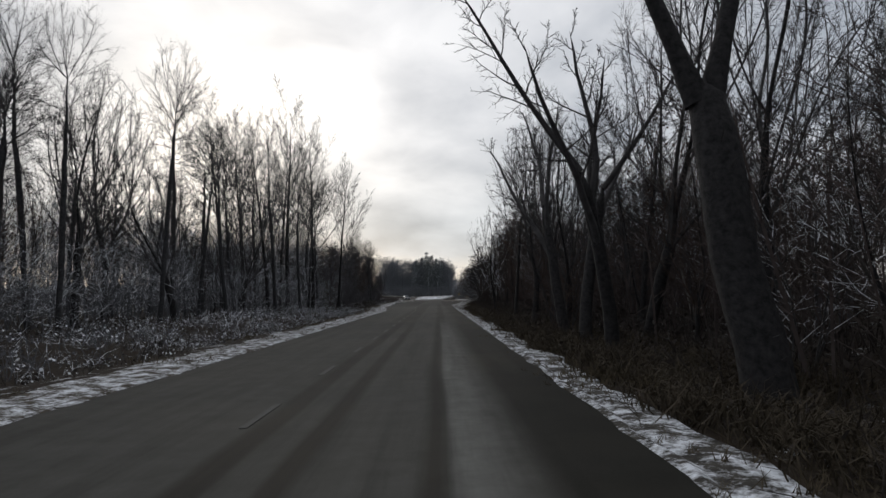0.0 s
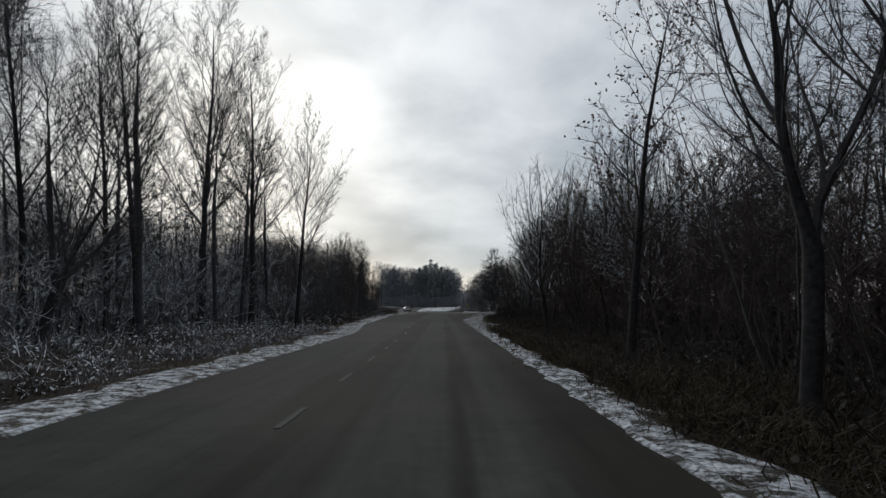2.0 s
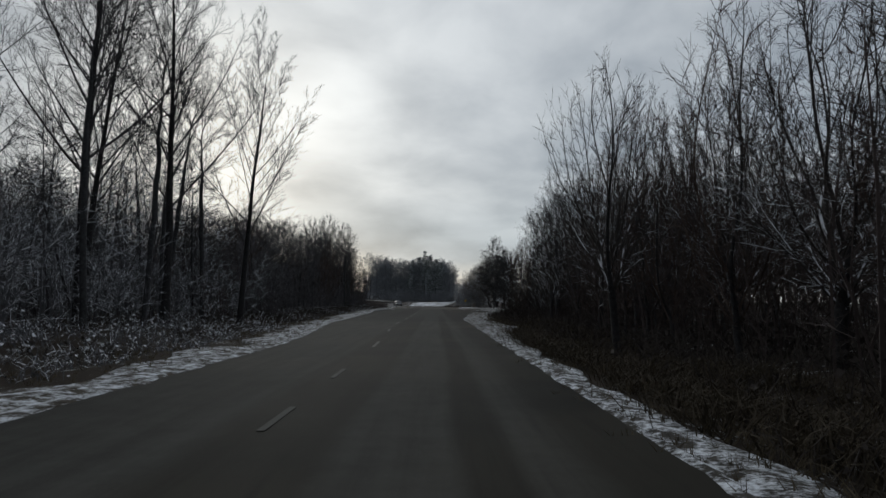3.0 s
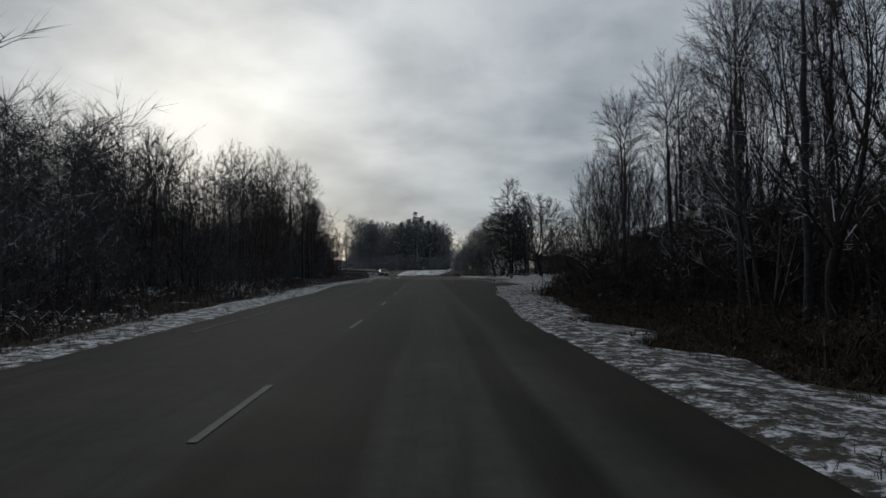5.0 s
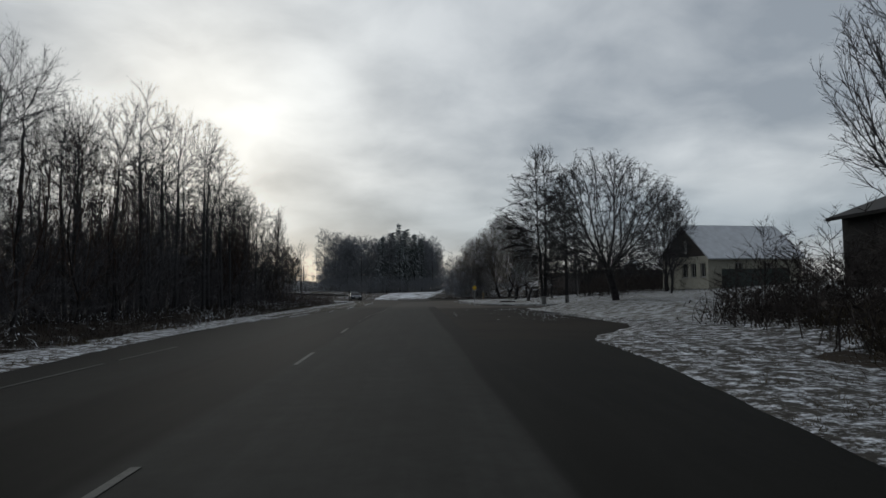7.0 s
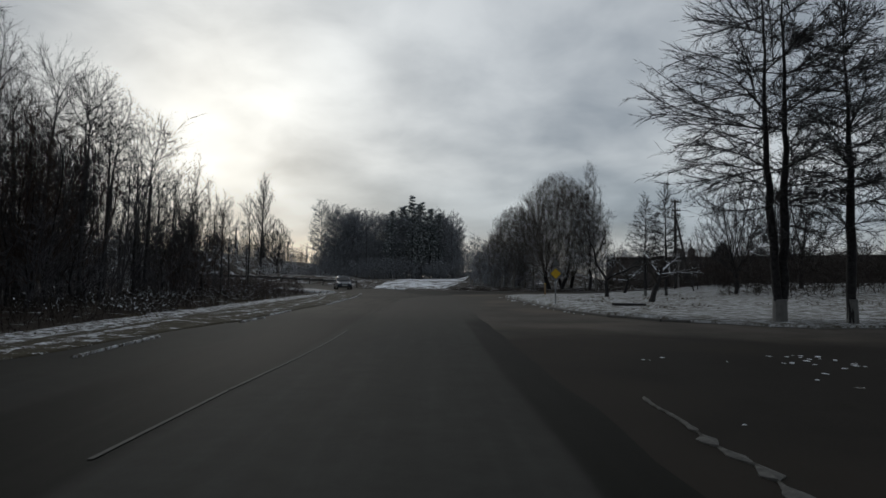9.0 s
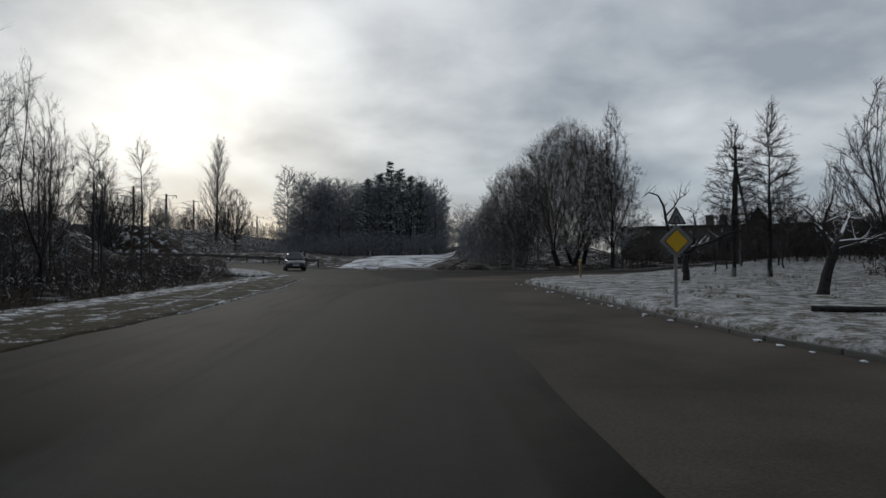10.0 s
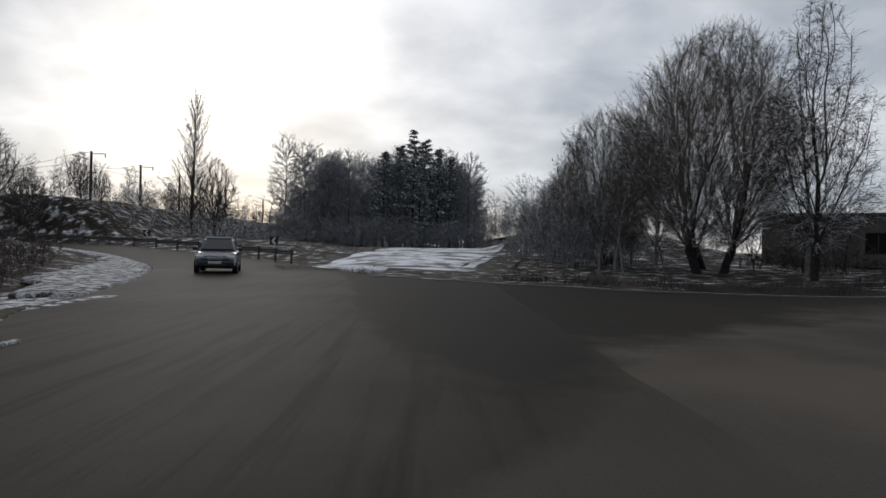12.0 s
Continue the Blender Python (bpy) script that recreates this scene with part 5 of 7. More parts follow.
# trees round the houses and the junction
G_H = "trees by the houses"
lime_big = fill_tree("lime_tree", 150, [(2.2, 1.2), (4, 3.0), (6, 4.0), (8, 3.7), (10.5, 2.5), (13.5, 0.8)], 1150, 0.135, (0.05, 0, 2.4), "tall twin-stemmed bare lime with whitewashed trunk base", "limes on the lawn", twig=M_LIMB, twigs=15, reach=(0.2, 0.6), rt=0.0095, rise=0.8, top=10.5, stems=((-0.085, 0), (0.09, 0.03)), flat=0.6)
part("lime_wash", cylbm((0, 0, -0.1), (0, 0, 0.7), 0.215, 0.205, n=12), M_WASH, lime_big, "faded white lime wash on the lower trunk")
lime_slim = fill_tree("lime_tree", 151, [(2.2, 0.6), (4, 1.7), (6.5, 2.0), (9, 1.3), (11.5, 0.3)], 480, 0.14, (0, 0, 2.4), "slim bare lime with whitewashed trunk base on snowy lawn", "limes on the lawn", twig=M_LIMB, twigs=15, reach=(0.2, 0.6), rt=0.0095, rise=0.9, top=8.5, wash=0.75, flat=0.6)
place(lime_big, 11.8, 163.9, 0, 1.0, bank_z(11.8, 164) - 0.05)
place(lime_slim, 13.6, 163.2, 80, 0.97, bank_z(13.9, 163.4) - 0.05)
lime_round = fill_tree("lime_tree", 152, [(1.8, 0.8), (3.5, 2.6), (6, 2.9), (8, 1.8), (10.2, 0.3)], 420, 0.16, (0, 0, 1.7), "bare round-headed tree on the lawn's edge", "limes on the lawn", twig=M_LIMB, twigs=14, reach=(0.2, 0.7), rt=0.010, rise=0.6)
place(lime_round, 22.4, 189, 200, 0.86, bank_z(22.4, 189) - 0.05)
place(lime_slim, 18.3, 191.3, 120, 0.74, bank_z(18.3, 191.3) - 0.05)
place(lime_slim, 17.2, 192.6, 250, 0.68, bank_z(17.2, 192.6) - 0.05)
place(lime_round, 27, 189, 300, 0.95, bank_z(27, 189) - 0.05)
oldt = fill_tree("old_maple_tree", 160, [(2.0, 3.6), (3.2, 5.2), (5, 5.3), (7.5, 4.4), (9.8, 1.5)], 1400, 0.22, (-0.55, 0, 2.9), "old broad bare tree with snow-lined drooping limbs", G_H, twig=M_LIMB, twigs=15, reach=(0.15, 0.5), rt=0.0095, droop=0.4, rise=0.3)
place(oldt, 13.2, 148.5, 0, 1.0, bank_z(13.2, 148.5) - 0.1)
fan_t = fill_tree("garden_tree", 161, [(2.6, 0.8), (4.5, 2.4), (7, 2.6), (8.8, 1.6), (9.8, 0.4)], 420, 0.15, (0.25, 0, 2.6), "bare forked garden tree beside the low house", G_H, twigs=10, reach=(0.25, 0.65), rise=0.8)
place(fan_t, 15.0, 126.5, 140, 1.0)
broom = fill_tree("garden_tree", 162, [(2.0, 0.8), (4, 2.8), (7, 3.6), (9.5, 2.8), (11.6, 0.8)], 620, 0.22, (0, 0, 2.2), "bare broom-shaped garden tree before the house", G_H, twigs=10, reach=(0.3, 0.8), rt=0.011, rise=0.9)
place(broom, 27.4, 177.0, 70, 1.0)
place(bigs[1], 25.5, 171, 10, 0.62, label="bare garden tree beside the house", group="trees by the houses")
place(bigs[0], 24, 186, 70, 0.6, label="bare garden tree beside the house", group="trees by the houses")
apples = [make_tree("apple_tree", 170 + k, 2.2, 0.17, APPLE, lean=ln, twig=M_SNOWY, label="low crooked bare apple tree with snow on its limbs", group="apple trees on the lawn") for k, ln in enumerate(((0.3, 0.1), (-0.1, 0.2)))]
for k, (x, y) in enumerate(((19.5, 199.5), (21.5, 202), (23.5, 199), (25.5, 203), (24.5, 206), (28, 201))):
    place(scrubs[1 + k % 2], x, y, k * 80, 0.5 + 0.04 * k, bank_z(x, y) - 0.1, group=G_H, label="bare bush at the back of the lawn")
place(apples[0], 13.1, 179.4, 0, 1.0, bank_z(13.1, 179.4) - 0.03)


def arched_apple():
    """A short trunk with one limb that climbs and bows over, and one that reaches out low."""
    r_ = random.Random(175)
    bags = ([], []), ([], []), ([], [])
    side = Vector((0.866, -0.5, 0))
    deep = Vector((0.5, 0.866, 0))
    tube(*bags[0], [Vector((0, 0, -0.2)), Vector((0.02, 0, 0.4)), Vector((-0.03, 0.02, 0.9)), Vector((0, 0, 1.35))], [0.17, 0.14, 0.13, 0.11], 9)
    limbs = (([(0, 0, 1.2), (-0.3, 0.1, 1.7), (-0.75, 0.15, 2.3), (-0.9, 0.2, 2.9), (-0.95, 0.1, 3.4), (-1.2, 0.0, 3.85), (-1.6, 0.0, 4.0), (-1.95, 0.05, 3.75)], 0.095),
             ([(0, 0, 1.25), (0.5, -0.1, 1.55), (1.1, 0.1, 1.75), (1.7, 0.2, 2.1), (2.2, 0.1, 2.15), (2.6, 0.2, 1.95)], 0.085),
             ([(0.05, 0, 1.25), (0.2, 0.5, 1.9), (0.35, 0.9, 2.5), (0.2, 1.4, 3.0), (0.4, 1.8, 3.2)], 0.07),
             ([(-0.9, 0.2, 2.9), (-0.5, 0.0, 3.3), (-0.2, -0.2, 3.7), (0.15, -0.3, 3.8)], 0.045))
    for pts, r in limbs:
        line = [side * a + deep * b_ + Vector((r_.uniform(-0.05, 0.05), r_.uniform(-0.05, 0.05), c)) for a, b_, c in pts]
        n = len(line)
        tube(*bags[0], line, [r * (1 - 0.8 * k / (n - 1)) for k in range(n)], 7)
        for k in range(14):
            q = r_.uniform(0.8, n - 1.01)
            p = line[int(q)].lerp(line[int(q) + 1], q % 1)
            t = r_.uniform(0, 6.283)
            grow(r_, bags, p, Vector((math.cos(t), math.sin(t), r_.uniform(0.3, 1.6))), r_.uniform(0.4, 1.0), 0.013, 1, [None, S(3, 0.22, 0.1, 0.3, 3), ])
    root = new("apple_tree")
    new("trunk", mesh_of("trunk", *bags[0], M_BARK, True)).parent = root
    new("crown", mesh_of("crown", *bags[1], M_SNOWY)).parent = root
    return tagged(root, "crooked bare apple tree with a high bowed limb", "tree", "apple trees on the lawn")


place(arched_apple(), 13.4, 189.4, 0, 1.0, bank_z(13.4, 189.4) - 0.03)
place(apples[1], 18.0, 200.5, 190, 0.9, bank_z(18, 200.5) - 0.03)
willow = fill_tree("willow_tree", 180, [(1.6, 1.6), (3.5, 3.8), (6.5, 5.3), (9.5, 5.3), (12, 4.2), (13.6, 2.5), (14.5, 0.8)], 1700, 0.25, (0, 0, 1.8), "large dome-shaped bare willow with two thick trunks", "willows beyond the side road", twig=M_WILLOW, twigs=11, reach=(0.5, 1.2), rt=0.008, droop=0.12, rise=0.7, stems=((-0.75, 0), (0.75, 0.2)), flat=0.36, direct=0.8)
place(willow, 17.3, 228.0, 0, 1.06, tall=0.96, label="large dome-shaped bare willow with two thick trunks")
place(willow, 19.9, 233.5, 120, 0.97)
place(willow, 13.4, 237.0, 230, 0.78)
droopy = fill_tree("birch_tree", 181, [(2.0, 1.4), (4, 3.0), (7, 3.0), (10.5, 1.9), (14.0, 0.9), (16, 0.25)], 850, 0.2, (0.1, 0, 2.4), "tall bare birch with long snow-lined drooping limbs", "willows beyond the side road", twig=M_SNOWY, twigs=14, reach=(0.3, 0.9), rt=0.009, droop=0.35, rise=0.45)
place(droopy, 20.4, 222.5, 60, 1.0)
young = fill_tree("young_tree", 182, [(1.2, 0.8), (3, 1.5), (6, 1.8), (8, 1.2), (10, 0.3)], 300, 0.09, (0, 0, 1.8), "slender bare young tree beside the willows", "young trees by the willows", bark=M_BIRCH, twig=M_WILLOW, twigs=12, reach=(0.3, 0.9), rt=0.009, droop=0.15, rise=0.7)
for k in range(12):
    x = 8.0 + k * 0.62 + rng.uniform(-0.3, 0.3)
    place(young, x, rng.uniform(229, 246), k * 77, 0.55 + 0.055 * k + rng.uniform(-0.08, 0.08), tilt=(rng.gauss(0, 2), rng.gauss(0, 2)))
place(birches[2], 22, 226, 10, 1.15)
for k, (x, y) in enumerate(((23.0, 227.5), (24.6, 231), (26.2, 229), (22.4, 233), (28.0, 233))):
    place(scrubs[k % 3], x, y, k * 70, 0.72 - 0.05 * k, group="willows beyond the side road", label="bare bushy tree before the long building")
for k in range(12):
    x, y = rng.uniform(6.5, 15), rng.uniform(226, 250)
    place(birches[k % 3], x, y, k * 77, rng.uniform(0.6, 0.85) * (0.7 + 0.3 * smooth(6, 14, x)), tilt=(rng.gauss(0, 3), rng.gauss(0, 3)))
poplar = make_tree("poplar_tree", 200, 20.5, 0.26, POPLAR, label="narrow upright bare poplar on the embankment's foot", group="trees by the railway", bark=M_TWIG, twig=M_TWIG)
place(poplar, -36.5, 287.6, 0, 1.2, 3.1, tall=0.76)
round_t = fill_tree("round_tree", 201, [(1.5, 1.2), (4, 3.2), (7, 3.6), (9.5, 2.6), (11.5, 0.6)], 420, 0.2, (0, 0, 2.0), "round-crowned bare tree beside the poplar", "trees by the railway", twig=M_TWIG, twigs=10, reach=(0.5, 1.0), rt=0.016, rise=0.6)
place(round_t, -33.0, 288, 0, 1.0, 2.4)
for x, y, turn, sz in ((-37.6, 243.8, 30, 0.85), (-45, 262, 100, 0.62), (-49, 236, 160, 0.65), (-48.5, 279, 210, 0.6), (-52, 318, 260, 0.55), (-40, 268, 40, 0.36)):
    place(round_t, x, y, turn, sz, label="bare dark tree on the railway embankment")
place(bigs[1], -35.7, 243.8, 200, 0.62, label="dark bare leaning tree at the embankment's foot", group="trees by the railway", tilt=(0, 9))
pines = [make_pine("pine_tree", 210 + k, h, "dark snow-dusted conifer rising from the far wood") for k, h in enumerate((19.6, 18.4, 17.0))]
for x, y, k, s_ in ((-3.4, 300, 0, 1.04), (-1.4, 301.5, 1, 1.04), (0.9, 300.5, 1, 0.95), (-5.8, 303, 2, 1.06), (-8.5, 302, 2, 0.98), (-2.2, 298.5, 2, 0.8), (3.0, 303, 2, 0.95)):
    place(pines[k], x, y, x * 30, s_)
for k in range(62):
    x, y = rng.uniform(-27, 8.5), rng.uniform(300, 326)
    place(rng.choice(fars), x, y, rng.uniform(0, 360), rng.uniform(0.86, 1.0) * (1 - 0.12 * smooth(2, 9, x)), label="bare tree of the dense far wood", group=G_F)
for k in range(8):
    x, y = rng.uniform(-27, 11), rng.uniform(296, 306)
    place(rng.choice(saplings), x, y, rng.uniform(0, 360), rng.uniform(0.8, 1.25), group="thickets of the far wood")
for k in range(46):
    y = rng.uniform(215, 420)
    x = rng.uniform(-64, -47)
    place(scrubs[k % 3], x, y, rng.uniform(0, 360), rng.uniform(0.5, 0.85), label="bare scrub tree on the railway embankment", group="trees by the railway")
for k in range(10):
    y = rng.uniform(206, 380)
    x = rng.uniform(-44, -24) if y > 262 else rng.uniform(-40, -22 - (y - 206) * 0.1)
    place(rng.choice(saplings), x, y, rng.uniform(0, 360), rng.uniform(0.3, 0.6), label="snow-dusted bush on the embankment slope", group="bushes by the railway")
for k in range(15):
    x, y = rng.uniform(-47, -35), rng.uniform(226, 276)
    if y < 245 or x < -40:
        place(scrubs[k % 3], x, y, k * 67, rng.uniform(0.4, 0.65), label="bare scrub tree on the railway embankment", group="trees by the railway")
for k in range(9):
    place(rng.choice(alders_low), -14 - rng.random() * 9, 196 + rng.random() * 10, k * 50, rng.uniform(0.3, 0.5), group=G_W)


# ---------------------------------------------------------------- the depth of the woods
def deep_wood(name, seed, n, where, high, material, label, fine=1.0, boughs=11, low=0.1):
    """Countless young stems behind the first trees, joined."""
    r_ = random.Random(seed)
    V, F = [], []
    made = 0
    while made < n:
        spot = where(r_)
        if spot is None:
            continue
        made += 1
        x, y = spot
        h = r_.uniform(*high) * (0.75 + 0.5 * (0.5 + noise.noise((x * 0.08, y * 0.08, seed))))
        p = Vector((x, y, land(x, y) - 0.1))
        d = Vector((r_.gauss(0, 0.12), r_.gauss(0, 0.12), 1))
        r0 = h * r_.uniform(0.004, 0.0075)
        m = p + d * h * 0.45 + Vector((r_.gauss(0, 0.035), r_.gauss(0, 0.035), 0)) * h
        e = p + d * h * 0.86
        tube(V, F, [p, m, e], [r0, r0 * 0.7, 0], 3)
        for _ in range(boughs):
            u = low + (0.98 - low) * r_.random() ** 0.8
            a = p.lerp(m, u * 2) if u < 0.5 else m.lerp(e, u * 2 - 1)
            t = r_.uniform(0, 6.283)
            w = Vector((math.cos(t), math.sin(t), r_.uniform(0.15, 1.35))).normalized() * h * r_.uniform(0.12, 0.27) * (1.2 - 0.45 * u)
            tube(V, F, [a, a + w], [0.011 * fine, 0], 3)
            for _ in range(8):
                b_ = a + w * r_.uniform(0.25, 0.95)
                w2 = (w + Vector((r_.gauss(0, 1), r_.gauss(0, 1), r_.gauss(0.15, 0.6))) * w.length * 0.5) * r_.uniform(0.3, 0.65)
                sprig(V, F, b_, b_ + w2, 0.0072 * fine, r_)
    ob = new(name, mesh_of(name, V, F, material))
    return tagged(ob, label, "wood", kind="stuff")


def in_west(lo, hi, y0=8, y1=196):
    def f(r_):
        y = r_.uniform(y0, y1)
        d = r_.uniform(lo, hi)
        return (west_edge(y) - d, y) if y < 194 - d * 0.2 else None
    return f


def in_east(lo, hi, y0=8, y1=106):
    def f(r_):
        y = r_.uniform(y0, y1)
        x = east_edge(y) + r_.uniform(lo, hi)
        return (x, y) if not (x > 16 and y > 100) else None
    return f


deep_wood("west_thicket", 400, 1250, in_west(0.5, 16, 8, 110), (2.6, 5.6), M_MIST, "dense grey thicket of young stems under the alders", 1.2)
deep_wood("west_far_stems", 401, 560, in_west(12, 40, 8, 130), (8, 13), M_MIST, "dense bare stems deep in the wood", 1.7, 14, 0.5)
deep_wood("west_mid_wood", 419, 380, in_west(4, 24, 64, 112), (8, 11.5), M_STEM, "bare young wood behind the tall ash trees", 1.4, 18, 0.25)
deep_wood("west_low_wood", 402, 640, in_west(0.5, 22, 92, 198), (6.5, 10.2), M_DARKSTEM, "dense bare young wood along the road", 1.7, 20, 0.3)
deep_wood("west_low_shrubs", 417, 800, in_west(-1.5, 5, 92, 198), (2.2, 5.2), M_DARKSTEM, "bare shrubs along the wood's foot", 1.3)
deep_wood("east_thicket", 403, 1100, in_east(0.3, 14), (3.0, 7.0), M_STEMR, "dense red-brown thicket behind the ditch", 1.2)
deep_wood("east_deep_thicket", 420, 520, in_east(11, 30), (2.5, 5.0), M_STEMR, "dense thicket deep in the east wood", 2.0)
deep_wood("east_far_stems", 404, 520, in_east(4, 26, 8, 104), (6.5, 10.0), M_STEM, "dense bare stems deep in the east wood", 1.7, 20, 0.3)
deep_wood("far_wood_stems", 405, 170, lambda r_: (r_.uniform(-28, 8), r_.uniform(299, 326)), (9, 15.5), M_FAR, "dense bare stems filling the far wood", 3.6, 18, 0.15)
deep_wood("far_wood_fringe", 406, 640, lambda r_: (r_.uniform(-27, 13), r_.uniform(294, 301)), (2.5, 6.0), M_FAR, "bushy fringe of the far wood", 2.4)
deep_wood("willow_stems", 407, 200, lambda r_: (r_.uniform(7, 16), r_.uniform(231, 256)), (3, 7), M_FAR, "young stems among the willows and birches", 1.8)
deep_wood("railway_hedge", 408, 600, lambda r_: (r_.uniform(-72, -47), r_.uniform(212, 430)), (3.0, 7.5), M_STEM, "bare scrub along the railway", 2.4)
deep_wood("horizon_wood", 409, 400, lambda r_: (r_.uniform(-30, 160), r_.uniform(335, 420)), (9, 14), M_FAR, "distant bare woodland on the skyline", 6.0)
deep_wood("yard_hedge", 410, 420, lambda r_: (r_.uniform(27, 62), r_.uniform(199, 212)), (1.5, 4.0), M_BRUSH, "brown shrubs behind the lawn", 1.2)
deep_wood("garden_thicket", 418, 520, lambda r_: (r_.uniform(29, 64), r_.uniform(203, 221)), (2.0, 5.0), M_BRUSH, "dark bare garden thicket behind the lawn", 1.6, 16, 0.1)
deep_wood("garden_scrub", 411, 160, lambda r_: (r_.uniform(21, 30), r_.uniform(176, 190)), (1.5, 3.5), M_BRUSH, "garden shrubs beside the house", 1.4)
deep_wood("roadside_scrub", 412, 620, lambda r_: ((lambda y: (r_.uniform(7.4 + 0.24 * max(0, y - 111), 18.3), y))(r_.uniform(98, 138))), (1.2, 3.2), M_BRUSH, "dark brown scrub between road and low house", 1.0)
deep_wood("slope_scrub", 414, 620, lambda r_: (r_.uniform(-46, -20), r_.uniform(262, 330)), (1.0, 3.0), M_STEM, "snow-dusted scrub on the embankment slope", 1.8)
deep_wood("slope_scrub_near", 415, 420, lambda r_: ((lambda y: (-24 - (y - 210) * 0.5 - r_.random() * 20, y))(r_.uniform(206, 240))), (1.0, 3.2), M_STEM, "snow-dusted scrub at the embankment's foot", 1.5)
deep_wood("yard_weeds", 416, 420, lambda r_: (r_.uniform(22, 60), r_.uniform(224, 238)), (0.6, 2.2), M_BRUSH, "withered hedge before the long building", 1.5)
deep_wood("junction_scrub", 413, 620, lambda r_: ((lambda y: (-10.8 - max(0, y - 205.5) * 0.47 - r_.random() ** 1.6 * 12, y))(r_.uniform(188, 226))), (0.5, 2.0), M_STEMR, "brown scrub inside the bend", 0.9)


# ---------------------------------------------------------------- undergrowth
def brush_patch(seed, w, d, n, h, mats, dabs):
    rng_ = random.Random(seed)
    V, F = [], []
    for _ in range(n):
        p = Vector((rng_.uniform(-w, w) / 2, rng_.uniform(-d, d) / 2, -0.15))
        q = Vector((rng_.gauss(0, 0.35), rng_.gauss(0, 0.35), 1)).normalized()
        ln = h * rng_.uniform(0.35, 1.15)
        m = p + q * ln * 0.55
        e = m + (q + Vector((rng_.gauss(0, 0.45), rng_.gauss(0, 0.45), -0.35))).normalized() * ln * 0.5
        r = rng_.uniform(0.009, 0.018)
        tube(V, F, [p, m, e], [r, r * 0.8, 0], 3)
        for _ in range(2):
            a = p.lerp(m, rng_.uniform(0.4, 1.0))
            w2 = Vector((rng_.gauss(0, 1), rng_.gauss(0, 1), rng_.uniform(-0.1, 0.9))).normalized() * ln * rng_.uniform(0.15, 0.4)
            sprig(V, F, a, a + w2, r * 0.8, rng_)
            if rng_.random() < dabs:
                leaf(rng_, (V, F), a + w2 * 0.8, rng_.uniform(0.04, 0.09))
    return mesh_of("undergrowth", V, F, mats)


west_p = [brush_patch(300 + k, 3.2, 2.4, 36, h, M_SNOWY, 1.0) for k, h in enumerate((1.0, 1.3))]
west_l = [brush_patch(330 + k, 3.2, 2.4, 40, h, M_MIST, 0.8) for k, h in enumerate((1.0, 1.4))]
west_d = [brush_patch(310 + k, 3.2, 2.4, 38, h, M_BRUSH, 0.5) for k, h in enumerate((1.1, 1.5))]
east_p = [brush_patch(320 + k, 3.2, 2.4, 44, h, M_BRUSH, 0.6) for k, h in enumerate((1.1, 1.5, 0.8))]


def strew(mesh, x, y, label, size=1.0, z=None):
    ob = new("undergrowth", mesh)
    ob.matrix_basis = pose(x, y, land(x, y) if z is None else z, 0, 0, rng.uniform(0, 360)) @ Matrix.Diagonal((size, size, size * rng.uniform(0.75, 1.15), 1))
    tagged(ob, label, "undergrowth", kind="stuff")


for y in np.arange(8, 200, 2.4):
    e = left_edge(y) - 1.9 - 0.8 * smooth(80, 110, y)
    depth = 6.0 if y < 95 else 9.0
    for k in range(4):
        x = e - 0.7 - k * 2.2 - rng.random() * 0.8
        strew(rng.choice(west_p if rng.random() < 0.45 else west_l if y < 84 else west_d), x, y + rng.uniform(-1, 1), "snow-dusted brambles and dead stems along the wood", 0.9 if k else 0.62)
for y in np.arange(6, 124, 2.2):
    e = right_edge(y) + 1.1 + 1.5 * smooth(65, 85, y) + 1.2 * smooth(100, 118, y)
    for k in range(4):
        x = e + 0.5 + k * 2.1 + rng.random() * 0.8
        if x > 16:
            continue
        strew(rng.choice(east_p), x, y + rng.uniform(-1, 1), "dark brown brambles and withered grass in the ditch", 1.2 if k else 0.65)
for k in range(110):
    y = rng.uniform(100, 136)
    x = rng.uniform(0, 1) ** 1.4 * 10 + 8.2 + 0.24 * max(0, y - 111)
    strew(rng.choice(east_p), x, y, "dark tangled brush between the road and the low house", 1.35)
for k in range(44):
    y = rng.uniform(198, 226)
    x = -12.2 - rng.random() ** 1.4 * 12 - max(0, (y - 205)) * 0.47
    strew(rng.choice(west_d + west_p), x, y, "brown brush and dead weeds inside the bend", 1.0)
for k in range(80):
    x = rng.uniform(4, 40)
    y = curve1(x, far_rim) + 1.0 + rng.random() * 6
    strew(rng.choice(east_p), x, y, "low dead weeds and litter along the verge", 0.55, land(x, y) + 0.1)
for k in range(14):
    strew(rng.choice(west_d), rng.uniform(-8.5, -3), rng.uniform(221, 226), "low weeds before the snow patch", 0.4)


